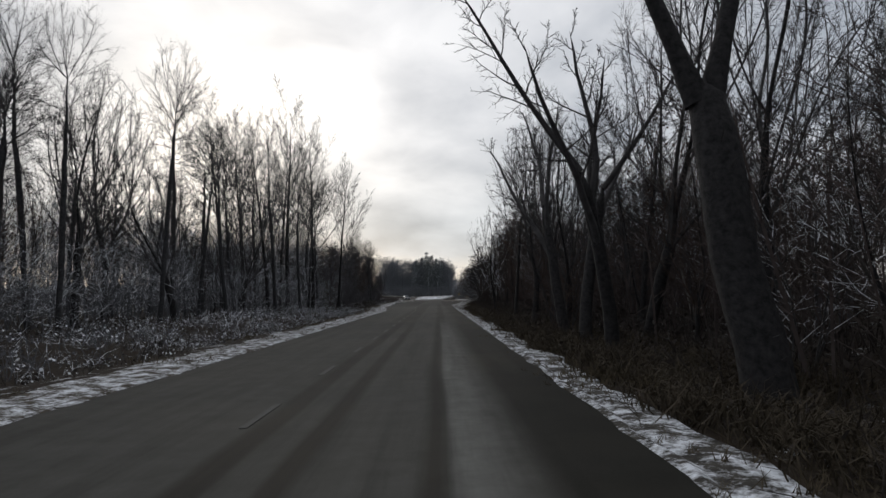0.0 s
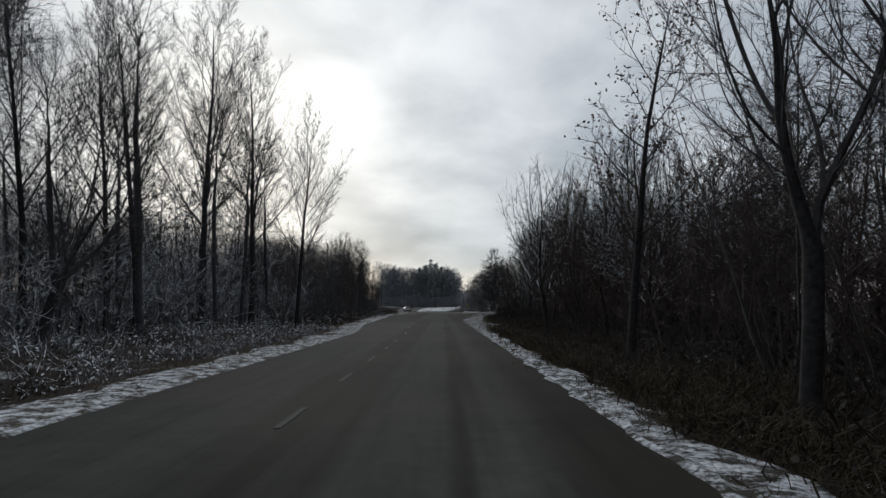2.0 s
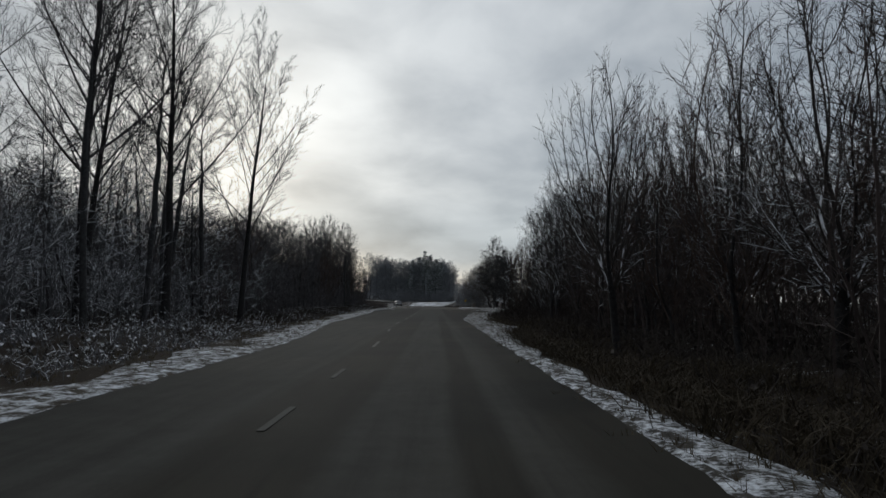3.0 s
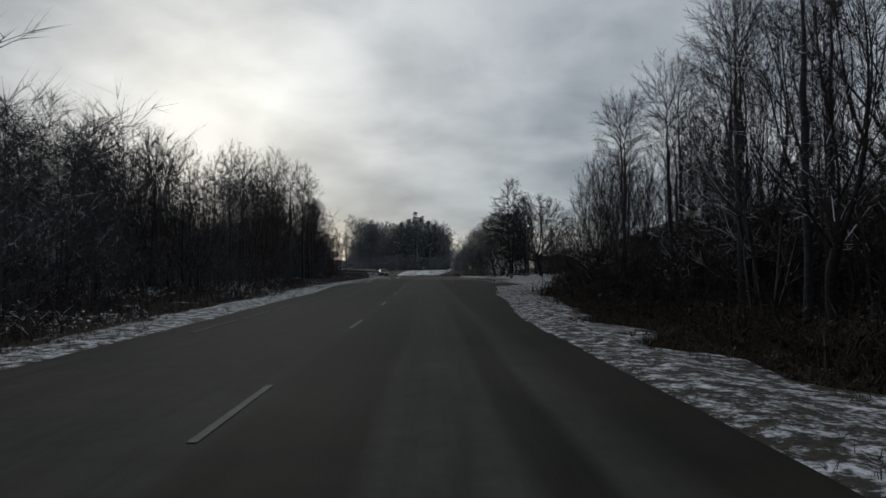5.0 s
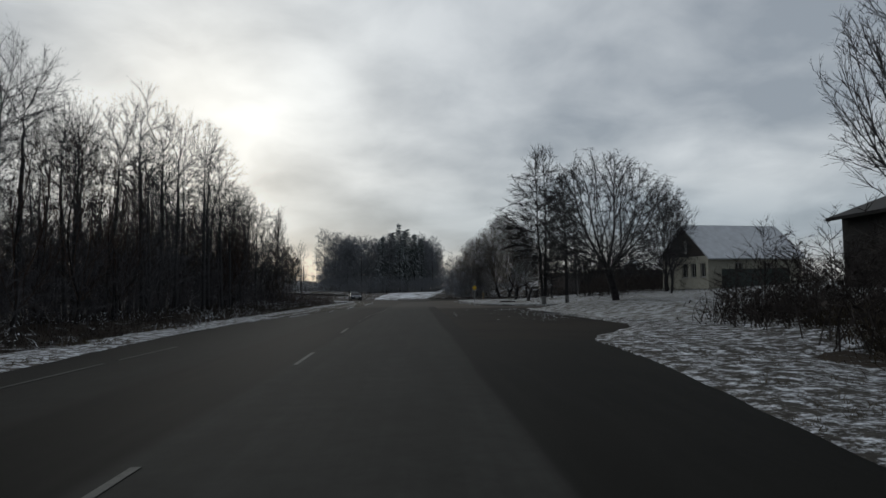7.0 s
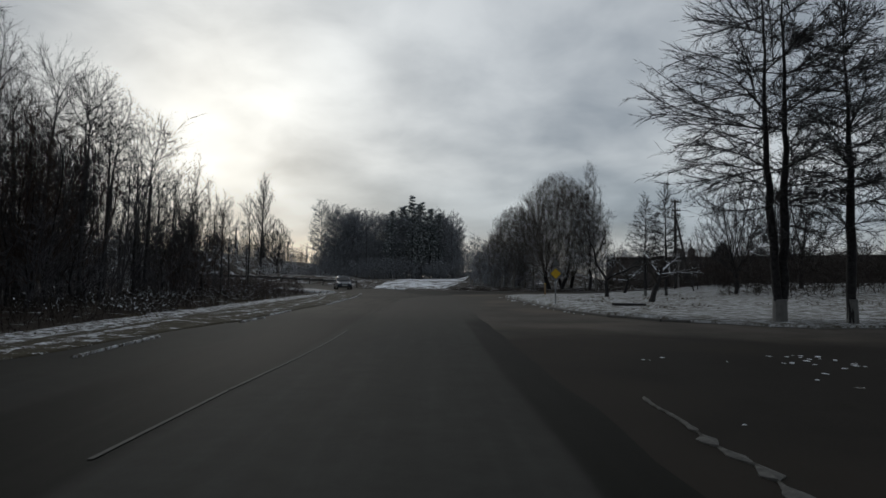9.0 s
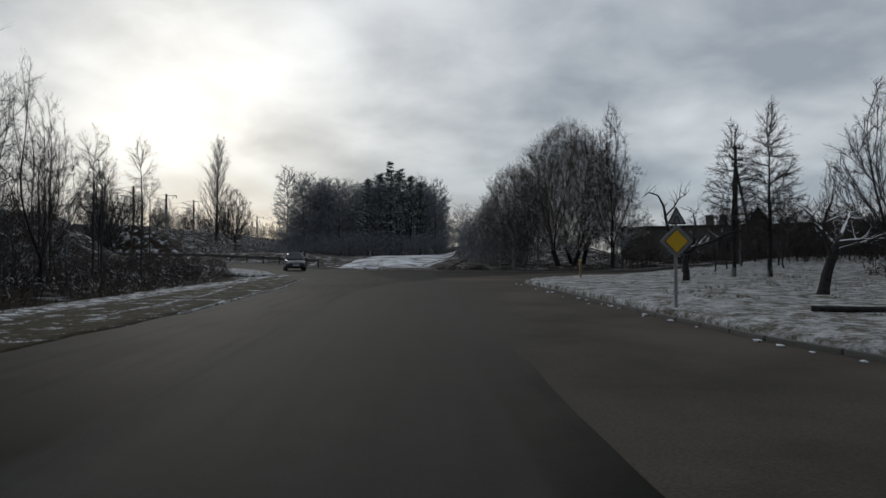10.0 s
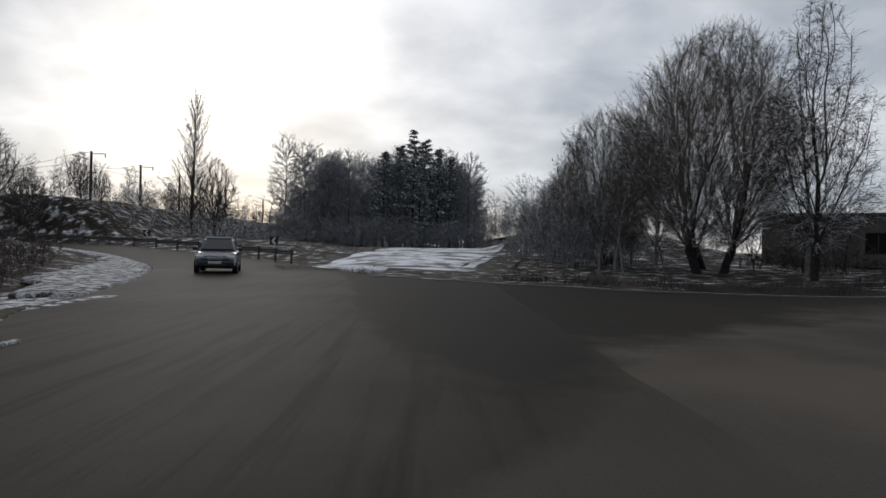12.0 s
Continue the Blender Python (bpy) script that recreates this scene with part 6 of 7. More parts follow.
def sedge_clump(seed):
    """A rank clump of withered grass, its blades leaning over."""
    r_ = random.Random(seed)
    V, F = [], []
    for _ in range(150):
        p = Vector((r_.gauss(0, 0.34), r_.gauss(0, 0.34), -0.12))
        d = Vector((r_.gauss(0, 0.35), r_.gauss(0, 0.35), 1)).normalized()
        h = r_.uniform(0.3, 0.85)
        m = p + d * h * 0.65
        e = m + (d + Vector((r_.gauss(0, 0.7), r_.gauss(0, 0.7), -0.55))).normalized() * h * 0.45
        a = d.cross(Vector((r_.gauss(0, 1), r_.gauss(0, 1), 0.1))).normalized() * r_.uniform(0.005, 0.010)
        n = len(V)
        V.extend([(p - a)[:], (p + a)[:], (m + a)[:], (m - a)[:], e[:]])
        F.extend([(n, n + 1, n + 2, n + 3), (n + 3, n + 2, n + 4)])
    return mesh_of("dead_grass", V, F, M_SEDGE)


sedges = [sedge_clump(560 + k) for k in range(4)]
for y in np.arange(5.0, 128.0, 0.85):
    wide = right_edge(y) + 1.4 + 1.0 * smooth(65, 85, y) + 0.9 * smooth(100, 118, y) + 3.0 * smooth(116, 128, y)
    for k in range(5):
        x = wide + k * 0.8 + rng.uniform(-0.35, 0.35)
        if rng.random() < 0.12 or x > 15:
            continue
        ob = new("dead_grass", sedges[rng.randrange(4)])
        ob.matrix_basis = pose(x, y + rng.uniform(-0.4, 0.4), land(x, y), 0, 0, rng.uniform(0, 360)) @ Matrix.Diagonal((1.1, 1.1, rng.uniform(0.6, 1.1) * (0.7 if k == 0 else 1.0), 1))
        tagged(ob, "rank olive-brown clumps of withered grass in the ditch", "grass", kind="stuff")


def tuft_patch(seed):
    r_ = random.Random(seed)
    V, F = [], []
    for _ in range(14):
        c0 = Vector((r_.uniform(-0.6, 0.6), r_.uniform(-0.9, 0.9), -0.02))
        for _ in range(7):
            w = Vector((r_.gauss(0, 0.5), r_.gauss(0, 0.5), 1)).normalized() * r_.uniform(0.06, 0.22)
            sprig(V, F, c0 + Vector((r_.gauss(0, 0.03), r_.gauss(0, 0.03), 0)), c0 + w, 0.006, r_)
    return mesh_of("dead_grass", V, F, M_GRASS)


tufts = [tuft_patch(500 + k) for k in range(3)]
for k in range(230):
    west = k % 2
    y = rng.uniform(6, 198 if west else 127)
    x = left_edge(y) - rng.uniform(0.5, 2.6) if west else right_edge(y) + rng.uniform(0.4, 1.4 + 1.5 * smooth(65, 85, y))
    ob = new("dead_grass", tufts[k % 3])
    ob.matrix_basis = pose(x, y, max(land(x, y), -0.1) + 0.04, 0, 0, rng.uniform(0, 360))
    tagged(ob, "tufts of dead grass poking through the verge snow", "grass", kind="stuff")
for k in range(70):
    x, y = rng.uniform(9, 30), rng.uniform(168, 196)
    if y < curve1(x, [(6, 189), (11.4, 196), (21, 205)]):
        ob = new("dead_grass", tufts[k % 3])
        ob.matrix_basis = pose(x, y, bank_z(x, y), 0, 0, rng.uniform(0, 360))
        tagged(ob, "tufts of dead grass poking through the lawn snow", "grass", kind="stuff")


def snow_flecks():
    """Thin torn scraps of snow on the asphalt round the lawn's tip."""
    r_ = random.Random(31)
    V, F = [], []
    for k in range(1500):
        x = r_.uniform(3.2, 16)
        edge = curve1(x, [(4, 152), (8.5, 145), (10.2, 134), (13.5, 129), (16, 127)])
        y = edge - abs(r_.gauss(0, 1.6)) + 0.8
        if x < 8.3:
            y = r_.uniform(138, 156)
            if r_.random() > ((x - 3) / 5.5) ** 3:
                continue
        s_ = r_.uniform(0.02, 0.09) * (1.6 if x > 9 else 0.8)
        t0 = r_.uniform(0, 6.28)
        n0 = len(V)
        rim = [(x + s_ * r_.uniform(0.5, 1.3) * math.cos(t0 + a * 0.9), y + 1.4 * s_ * r_.uniform(0.4, 1.2) * math.sin(t0 + a * 0.9), 0.004 + max(0, land(x, y) + 0.10)) for a in range(7)]
        V.append((x, y, rim[0][2] + s_ * 0.12))
        V.extend(rim)
        F.extend([(n0, n0 + 1 + a, n0 + 1 + (a + 1) % 7) for a in range(7)])
    tagged(new("snow_flecks", mesh_of("snow_flecks", V, F, M_SNOW)), "torn scraps of thin snow on dark asphalt", "snow", kind="stuff")


snow_flecks()
rows = []
for k in range(60):
    u = k / 79
    x, y = 3.5 - 0.42 * u + 0.10 * noise.noise((k * 0.16, 1, 1)), 151.6 - 10.2 * u
    w = max(0.004, (0.04 + 0.10 * noise.noise((k * 0.55, 7, 3)) + 0.06 * noise.noise((k * 1.9, 2, 3))) * (0.45 + smooth(1.0, 0.0, abs(u - 0.5) * 2)))
    rows.append([(x - w, y, 0.004), (x, y, 0.02), (x + w * 1.2, y, 0.004)])
sheet("grit_seam", rows, M_GRIT, "ragged line of snowy grit along the lane's seam", category="road dirt")


rows = []
for y in np.arange(148, 201.6, 0.5):
    b_ = curve1(y, [(148, -6.4), (158, -5.6), (166, -4.75), (178, -4.15), (188, -4.15), (195, -4.7), (202, -7.0)]) + 0.10 * noise.noise((2.0, y * 0.6, 0)) + 0.05 * noise.noise((2.0, y * 2.3, 0))
    a = min(left_edge(y) - 0.5, b_ - 0.3)
    rows.append([(a + (b_ - a) * k / 8, y, 0.006 + 0.03 * math.sin(math.pi * k / 8) + 0.018 * noise.noise(((a + (b_ - a) * k / 8) * 1.3, y * 0.5, 4.0)) * (0 < k < 8)) for k in range(9)])
sheet("shoulder_west", rows, ground_mat("shoulder_mud_grass", (0.022, 0.019, 0.013), (0.072, 0.063, 0.042), 0.575, 0.69, 1.4), "muddy shoulder of dead grass with rags of snow", category="verge", smooth_it=True)


def slush_streak(points, width, seed):
    """A torn ribbon of thawing snow lying along the road."""
    rows, n = [], 0
    for (x0, y0), (x1, y1) in zip(points, points[1:]):
        m = max(4, int(math.hypot(x1 - x0, y1 - y0) / 0.22))
        for k in range(m):
            u = k / m
            x, y = x0 + (x1 - x0) * u, y0 + (y1 - y0) * u
            w = max(0.012, width * (0.6 + 1.0 * noise.noise((n * 0.09, seed, 3)) + 0.8 * noise.noise((n * 0.45, seed, 8))))
            x += 0.10 * noise.noise((n * 0.11, seed, 5))
            z = max(0.03, land(x, y) + 0.02)
            rows.append([(x - w, y, z), (x - w * 0.3, y, z + 0.018), (x + w * 0.4, y, z + 0.016), (x + w, y, z)])
            n += 1
    sheet("slush_streak", rows, M_VERGE, "torn ribbon of slush along the road's edge", category="slush", smooth_it=True)


for k, (points, width) in enumerate((([(-6.0, 146.5), (-5.75, 152)], 0.10), ([(-7.0, 142), (-6.5, 155.5), (-6.8, 164.5)], 0.28), ([(-4.9, 155), (-5.1, 159)], 0.07), ([(-5.6, 166), (-5.3, 172)], 0.10),
                                     ([(-4.6, 163.4), (-4.5, 166)], 0.08), ([(-4.7, 167), (-4.6, 170.4)], 0.09), ([(-6.8, 168.5), (-5.8, 171.2)], 0.12), ([(-4.1, 176.5), (-4.15, 183), (-4.1, 188.5), (-4.7, 197.5)], 0.12),
                                     ([(-5.6, 176), (-5.6, 183), (-6.3, 189)], 0.16))):
    slush_streak(points, width, 20.0 + k * 7)


# ---------------------------------------------------------------- buildings
def wall_bm(w, h, t, holes):
    """A wall along x with real openings: holes are (x0, x1, z0, z1)."""
    bm = bmesh.new()
    xs = sorted({-w / 2, w / 2, *[v for o in holes for v in o[:2]]})
    for a, b_ in zip(xs, xs[1:]):
        cuts = sorted([o[2:] for o in holes if o[0] <= a + 1e-6 and o[1] >= b_ - 1e-6])
        z = 0.0
        for lo, hi in cuts + [(h, h)]:
            if lo - z > 1e-4:
                box(bm, ((a + b_) / 2, 0, (z + lo) / 2), (b_ - a, t, lo - z))
            z = hi
    return bm


def window(parent, m, w, h, frame_m=None):
    """A window with frame, two panes, bars and sill, filling an opening; local x along the wall, -y outwards."""
    ob = part("window", boxbm((0, 0.03, 0), (w, 0.02, h), 0, m), M_GLASSD, parent, "dark window pane")
    for c, s in (((-w / 2 + 0.035, -0.02, 0), (0.07, 0.07, h)), ((w / 2 - 0.035, -0.02, 0), (0.07, 0.07, h)), ((0, -0.02, h / 2 - 0.035), (w - 0.14, 0.07, 0.07)),
                 ((0, -0.02, -h / 2 + 0.035), (w - 0.14, 0.07, 0.07)), ((0, -0.02, 0), (0.05, 0.06, h - 0.14))):
        part("frame", boxbm(c, s, 0.008, m), frame_m or M_FRAME, ob)
    part("sill", boxbm((0, -0.2, -h / 2 - 0.04), (w + 0.16, 0.16, 0.06), 0.01, m), frame_m or M_FRAME, ob)


def roof_slab(parent, a, b_, y0, y1, material, name="roof"):
    """A sloping slab between the (x, z) of its eave and of its ridge."""
    d = Vector((b_[0] - a[0], b_[1] - a[1])).normalized()
    n = Vector((-d.y, d.x)) if d.x > 0 else Vector((d.y, -d.x))
    pts = [a, b_, (b_[0] + n.x * 0.14, b_[1] + n.y * 0.14), (a[0] + n.x * 0.14, a[1] + n.y * 0.14)]
    return part(name, prism(pts, y0, y1), material, parent)


def gable_house(name, at, turn, w, depth, h, peak, front, side, wall_m, roof_m, label, gable_m=None):
    """Front wall faces local -y; front and side list windows as (centre, width, z0, z1)."""
    root = thing(name, at, turn, label, "house")
    holes = [(c - ww / 2, c + ww / 2, a, b_) for c, ww, a, b_ in front]
    part("wall", wall_bm(w, h, 0.35, holes), wall_m, root)
    for c, ww, a, b_ in front:
        window(root, Matrix.Translation((c, 0, (a + b_) / 2)), ww, b_ - a)
    back = wall_bm(w, h, 0.35, [])
    back.transform(Matrix.Translation((0, depth, 0)))
    part("wall", back, wall_m, root)
    for sx in (-1, 1):
        sh = [(c - ww / 2, c + ww / 2, a, b_) for c, ww, a, b_ in side]
        m = Matrix.Translation((sx * (w / 2 - 0.178), depth / 2, 0)) @ Matrix.Rotation(radians(-90 if sx < 0 else 90), 4, "Z")
        wb = wall_bm(depth - 0.36, h, 0.35, sh)
        wb.transform(m)
        part("wall", wb, wall_m, root)
        for c, ww, a, b_ in side:
            window(root, m @ Matrix.Translation((c, 0, (a + b_) / 2)), ww, b_ - a)
    for y in (0, depth):
        g = part("gable", prism([(-w / 2, h + 0.002), (w / 2, h + 0.002), (0, peak)], y - 0.13, y + 0.13), gable_m or wall_m, root, "weathered gable")
        if y == 0 and gable_m:
            for k in range(int(w / 0.32)):
                x = -w / 2 + 0.2 + k * 0.32
                top = h + (peak - h) * (1 - abs(x) / (w / 2)) - 0.06
                if top > h + 0.15:
                    part("batten", boxbm((x, -0.145, (h + top) / 2), (0.05, 0.03, top - h)), gable_m, g)
    o = 0.5
    ze = h - (peak - h) * o / (w / 2)
    for sx in (-1, 1):
        roof_slab(root, (sx * (w / 2 + o), ze + 0.02), (sx * 0.0, peak + 0.02), -0.45, depth + 0.45, roof_m)
    return root


hz = bank_z(30, 177)
house = gable_house("house", (29.4, 176.7, hz), -77, 7.6, 11, 3.3, 6.6, [(-2.3, 0.9, 1.2, 2.6), (0.1, 0.9, 1.2, 2.6), (1.5, 0.9, 1.2, 2.6), (3.0, 0.8, 1.2, 2.6)],
                    [(-2, 0.95, 1.2, 2.6), (1.5, 0.95, 1.2, 2.6)], M_PLASTER, M_ROOFS, "cream-walled village house with weathered board gable and snowy roof", M_BOARD)
part("attic_window", boxbm((0.35, -0.17, 4.3), (0.4, 0.08, 1.3), 0.01), M_FRAME, house, "narrow white attic window")
fence = thing("board_fence", (30.9, 171.6, land(33, 171) - 0.1), 6, "dark green close-boarded fence beside the house", "fence")
for k in range(30):
    part("board", boxbm((k * 0.24, 0, 1.05), (0.225, 0.03, 2.2 + 0.05 * math.sin(k * 2.3)), 0.005), M_GREEN, fence)
for z in (0.5, 1.7):
    part("rail", boxbm((3.5, 0.05, z), (7.2, 0.05, 0.1)), M_GREEN, fence)
low = gable_house("low_house", (22.6, 106.0, land(22, 120) - 0.1), 0, 7.4, 30, 2.9, 4.2, [(-1.5, 1.0, 1.2, 2.6), (1.5, 1.0, 1.2, 2.6)],
                  [(10, 0.95, 1.3, 2.4)], M_TAR, M_TAR, "long low dark house behind roadside scrub")


def long_building():
    ang = math.degrees(math.atan2(222 - 243, 62 - 28))
    root = thing("long_building", (28, 243, land(30, 243) - 0.1), ang, "long flat-roofed brick outbuilding with dark openings", "building")
    holes = [(-17 + k * 4.2, -15.2 + k * 4.2, 1.0 if k % 3 else 0.05, 2.7) for k in range(8) if k in (1, 2, 5)]
    shift = Matrix.Translation((20, 0, 0))
    wb = wall_bm(40, 4.0, 0.4, holes)
    wb.transform(shift)
    part("wall", wb, M_BRICKW, root)
    for a, b_, z0, z1 in holes:
        window(root, shift @ Matrix.Translation(((a + b_) / 2, 0.08, (z0 + z1) / 2)), b_ - a, z1 - z0, M_BOARD)
    for x in (0.2, 39.8):
        part("wall", boxbm((x, 4.4, 2.0), (0.4, 8.3, 4.0)), M_BRICKW, root)
    part("wall", boxbm((20, 8.8, 2.0), (40, 0.4, 4.0)), M_BRICKW, root)
    for x in (10.0, 11.6):
        part("chimney", boxbm((x, 5.0, 4.9), (0.9, 0.9, 1.5), 0.03), M_BRICKW, root)
    part("roof", boxbm((20, 4.4, 4.12), (40.8, 9.6, 0.22), 0.03), M_BOARD, root, "flat dark roof edge")
    part("snow_cover", boxbm((20, 6.4, 4.27), (39, 5.0, 0.07), 0.02), M_ROOFS, root, "snow lying on the roof")


long_building()
gable_house("wooden_cottage", (46, 243, land(46, 243)), -30, 3.2, 5, 4.4, 6.8, [(0, 0.7, 2.6, 3.6)], [], M_BOARD, M_ROOFS, "small dark wooden cottage with a steep gable")


# ---------------------------------------------------------------- poles and signs
def power_pole():
    x, y = 25.9, 209.4
    root = thing("power_pole", (x, y, bank_z(x, y) - 0.2), 25, "dark timber power pole with crossarms and insulators", "power pole")
    part("post", cylbm((0, 0, -0.3), (0, 0, 9.2), 0.16, 0.11, n=12), M_WOODP, root)
    part("stub", cylbm((0.32, 0, -0.3), (0.32, 0, 3.6), 0.14, 0.13, n=10), M_CONC, root, "concrete stub beside the post")
    part("stay", cylbm((0.1, 0, 7.4), (2.6, 0.2, -0.2), 0.09, 0.10, n=8), M_WOODP, root)
    for z, w in ((9.0, 1.5), (8.1, 1.2), (7.6, 1.2)):
        arm = part("crossarm", boxbm((0, -0.14, z), (w, 0.09, 0.11), 0.01), M_WOODP, root)
        for sx in (-1, -0.4, 0.4, 1):
            part("insulator", cylbm((sx * (w / 2 - 0.08), -0.14, z + 0.06), (sx * (w / 2 - 0.08), -0.14, z + 0.28), 0.06, 0.045, n=8), M_INSUL, arm)


power_pole()


def railway_mast(arms):
    root = thing("railway_mast", (0, 0, 0), 0, "concrete railway mast with overhead line arms", "mast", "masts along the railway")
    part("post", cylbm((0, 0, -0.6), (0, 0, 8.6), 0.26, 0.17, n=10), M_WOODP, root)
    part("bracket", cylbm((0, 0, 7.2), (-3.0, 0, 8.0), 0.07, n=6), M_METAL, root)
    part("tie", cylbm((0, 0, 8.5), (-3.0, 0, 8.0), 0.04, n=6), M_METAL, root)
    part("registration_arm", cylbm((-0.1, 0, 6.3), (-2.6, 0, 6.8), 0.05, n=6), M_METAL, root)
    if arms:
        part("feeder_arm", boxbm((1.1, 0, 8.2), (2.4, 0.12, 0.14), 0.02), M_METAL, root)
        part("insulator", cylbm((2.2, 0, 8.15), (2.2, 0, 7.6), 0.09, n=8), M_INSUL, root)
    return root


mast = railway_mast(True)
mast.matrix_basis = pose(-53.5, 291, land(-53.5, 291), 0, 0, 0)
for x, y in ((-53.5, 262), (-53.5, 308), (-53.5, 326), (-53.5, 356), (-53.5, 392), (-53.5, 430)):
    copy_thing(mast, pose(x, y, land(x, y)))


def wire(name, pts, r, label):
    cu = bpy.data.curves.new(name, "CURVE")
    cu.dimensions, cu.bevel_depth, cu.bevel_resolution = "3D", r, 1
    sp = cu.splines.new("POLY")
    sp.points.add(len(pts) - 1)
    for p, q in zip(sp.points, pts):
        p.co = (*q, 1)
    cu.materials.append(M_BLACK)
    return tagged(new(name, cu), label, "wire")


masts = [(-53.5, 262), (-53.5, 291), (-53.5, 308), (-53.5, 326), (-53.5, 356), (-53.5, 392)]
for dx, dz, sag in ((-3.0, 8.0, 0.9), (-2.6, 6.7, 0.05)):
    pts = []
    for (xa, ya), (xb, yb) in zip(masts, masts[1:]):
        za, zb = land(xa, ya) + dz, land(xb, yb) + dz
        for k in range(8):
            u = k / 8
            pts.append((xa + dx, ya + (yb - ya) * u, za + (zb - za) * u - sag * 4 * u * (1 - u)))
    wire("overhead_wire", pts, 0.025, "thin overhead railway wire between masts")


def diamond_sign():
    x, y = 7.0, 175.0
    z = bank_z(x, y) - 0.12
    root = thing("priority_sign", (x, y, z), 2, "yellow diamond priority sign under a triangular warning sign", "road sign")
    part("post", cylbm((0, 0, -0.3), (0, 0, 2.3), 0.035, n=12), M_METAL, root)
    def lozenge(s, y0, y1, zc):
        return prism([(-s, zc), (0, zc - s), (s, zc), (0, zc + s)], y0, y1)
    plate = part("diamond_plate", lozenge(0.37, -0.055, -0.04, 1.56), M_SIGNW, root, "white-bordered diamond plate")
    part("border", lozenge(0.275, -0.058, -0.0555, 1.56), M_BLACK, plate)
    part("yellow_field", lozenge(0.25, -0.062, -0.0585, 1.56), M_YELLOW, plate, "yellow field")
    def tri(s, y0, y1, zc):
        return prism([(-s, zc - s * 0.58), (s, zc - s * 0.58), (0, zc + s * 1.15)], y0, y1)
    warn = part("triangle_plate", tri(0.22, -0.055, -0.04, 2.05), M_DULL, root, "dark-bordered triangular plate")
    part("white_field", tri(0.165, -0.059, -0.0555, 2.05), M_SIGNW, warn)
    for sx in (-1, 1):
        m = Matrix.Translation((sx * 0.04, -0.062, 2.03)) @ Matrix.Rotation(sx * radians(-20), 4, "Y")
        part("symbol_bar", boxbm((0, 0, 0), (0.03, 0.005, 0.15), 0, m), M_DULL, warn)


diamond_sign()


def marker_post():
    x, y = 9.85, 193.9
    root = thing("marker_post", (x, y, bank_z(x, y) - 0.1), 0, "short orange marker post on the lawn's edge", "marker post")
    part("post", boxbm((0, 0, 0.4), (0.11, 0.11, 1.0), 0.015), M_ORANGE, root)
    part("cap", boxbm((0, 0, 0.93), (0.13, 0.13, 0.06), 0.015), M_YELLOW, root)


marker_post()


def chevron(x, y, z, turn):
    root = thing("chevron_sign", (x, y, z), turn, "small black and white chevron board beside the bend", "road sign", "chevron boards along the bend")
    part("post", cylbm((0, 0, -1.2), (0, 0, 0.4), 0.03, n=8), M_METAL, root)
    board = part("board", boxbm((0, -0.05, 0.1), (0.62, 0.03, 0.62), 0.01), M_BLACK, root)
    for sz in (-1, 1):
        m = Matrix.Translation((-0.02, -0.07, 0.1 + sz * 0.12)) @ Matrix.Rotation(radians(-45 * sz), 4, "Y")
        part("arrow_bar", boxbm((0, 0, 0), (0.36, 0.012, 0.12), 0, m), M_WHITE, board)


def guard_rail():
    pts = []
    for i, (p, nrm) in enumerate(bend_line):
        if p.y > 229 and p.x > -75:
            q = p + nrm * 5.1
            pts.append((q, 0.9 * smooth(228, 258, p.y)))
    root = thing("guard_rail", (pts[0][0].x, pts[0][0].y, 0), 0, "galvanised steel crash barrier along the outside of the bend", "guard rail")
    o = Vector((pts[0][0].x, pts[0][0].y))
    for (a, za), (b_, zb) in zip(pts, pts[1:]):
        a, b_ = a - o, b_ - o
        d = b_ - a
        m = Matrix.Translation((a.x, a.y, (za + zb) / 2 + 0.68)) @ Matrix.Rotation(math.atan2(d.y, d.x), 4, "Z")
        ln = d.length + 0.02
        prof = [(-0.02, -0.16), (0.02, -0.16), (0.065, -0.08), (0.02, 0.0), (0.065, 0.08), (0.02, 0.16), (-0.02, 0.16), (0.025, 0.08), (-0.02, 0.0), (0.025, -0.08)]
        bm = bmesh.new()
        r0, r1 = [[bm.verts.new((x, yy, zz)) for yy, zz in prof] for x in (0, ln)]
        for k in range(len(prof)):
            bm.faces.new((r0[k], r0[(k + 1) % 10], r1[(k + 1) % 10], r1[k]))
        bm.faces.new(r0[::-1]); bm.faces.new(r1)
        bm.transform(m)
        part("rail", bm, M_RAIL, root)
        part("post", boxbm((0, 0.12, -0.3), (0.10, 0.12, 1.0), 0.01, m), M_RAIL, root)
    for k, (i, dz) in enumerate(((2, 0), (8, 0), (15, 0))):
        if i < len(pts):
            q, z = pts[i]
            chevron(q.x + 0.9, q.y + 0.5, z + 1.25, 15 + k * 12)


guard_rail()


# ---------------------------------------------------------------- the oncoming car
def wheel(parent, x, y):
    tyre = part("wheel", cylbm((x - 0.1, y, 0.31), (x + 0.1, y, 0.31), 0.31, n=24), M_RUBBER, parent, "black tyre")
    part("rim", cylbm((x - 0.108, y, 0.31), (x + 0.108, y, 0.31), 0.19, n=18), M_RIM, tyre)


def loft(rings, caps=True):
    bm = bmesh.new()
    vs = [[bm.verts.new(p) for p in r] for r in rings]
    n = len(rings[0])
    for a, b_ in zip(vs, vs[1:]):
        for k in range(n):
            bm.faces.new((a[k], a[(k + 1) % n], b_[(k + 1) % n], b_[k]))
    if caps:
        bm.faces.new(vs[0][::-1]); bm.faces.new(vs[-1])
    bmesh.ops.recalc_face_normals(bm, faces=bm.faces)
    return bm


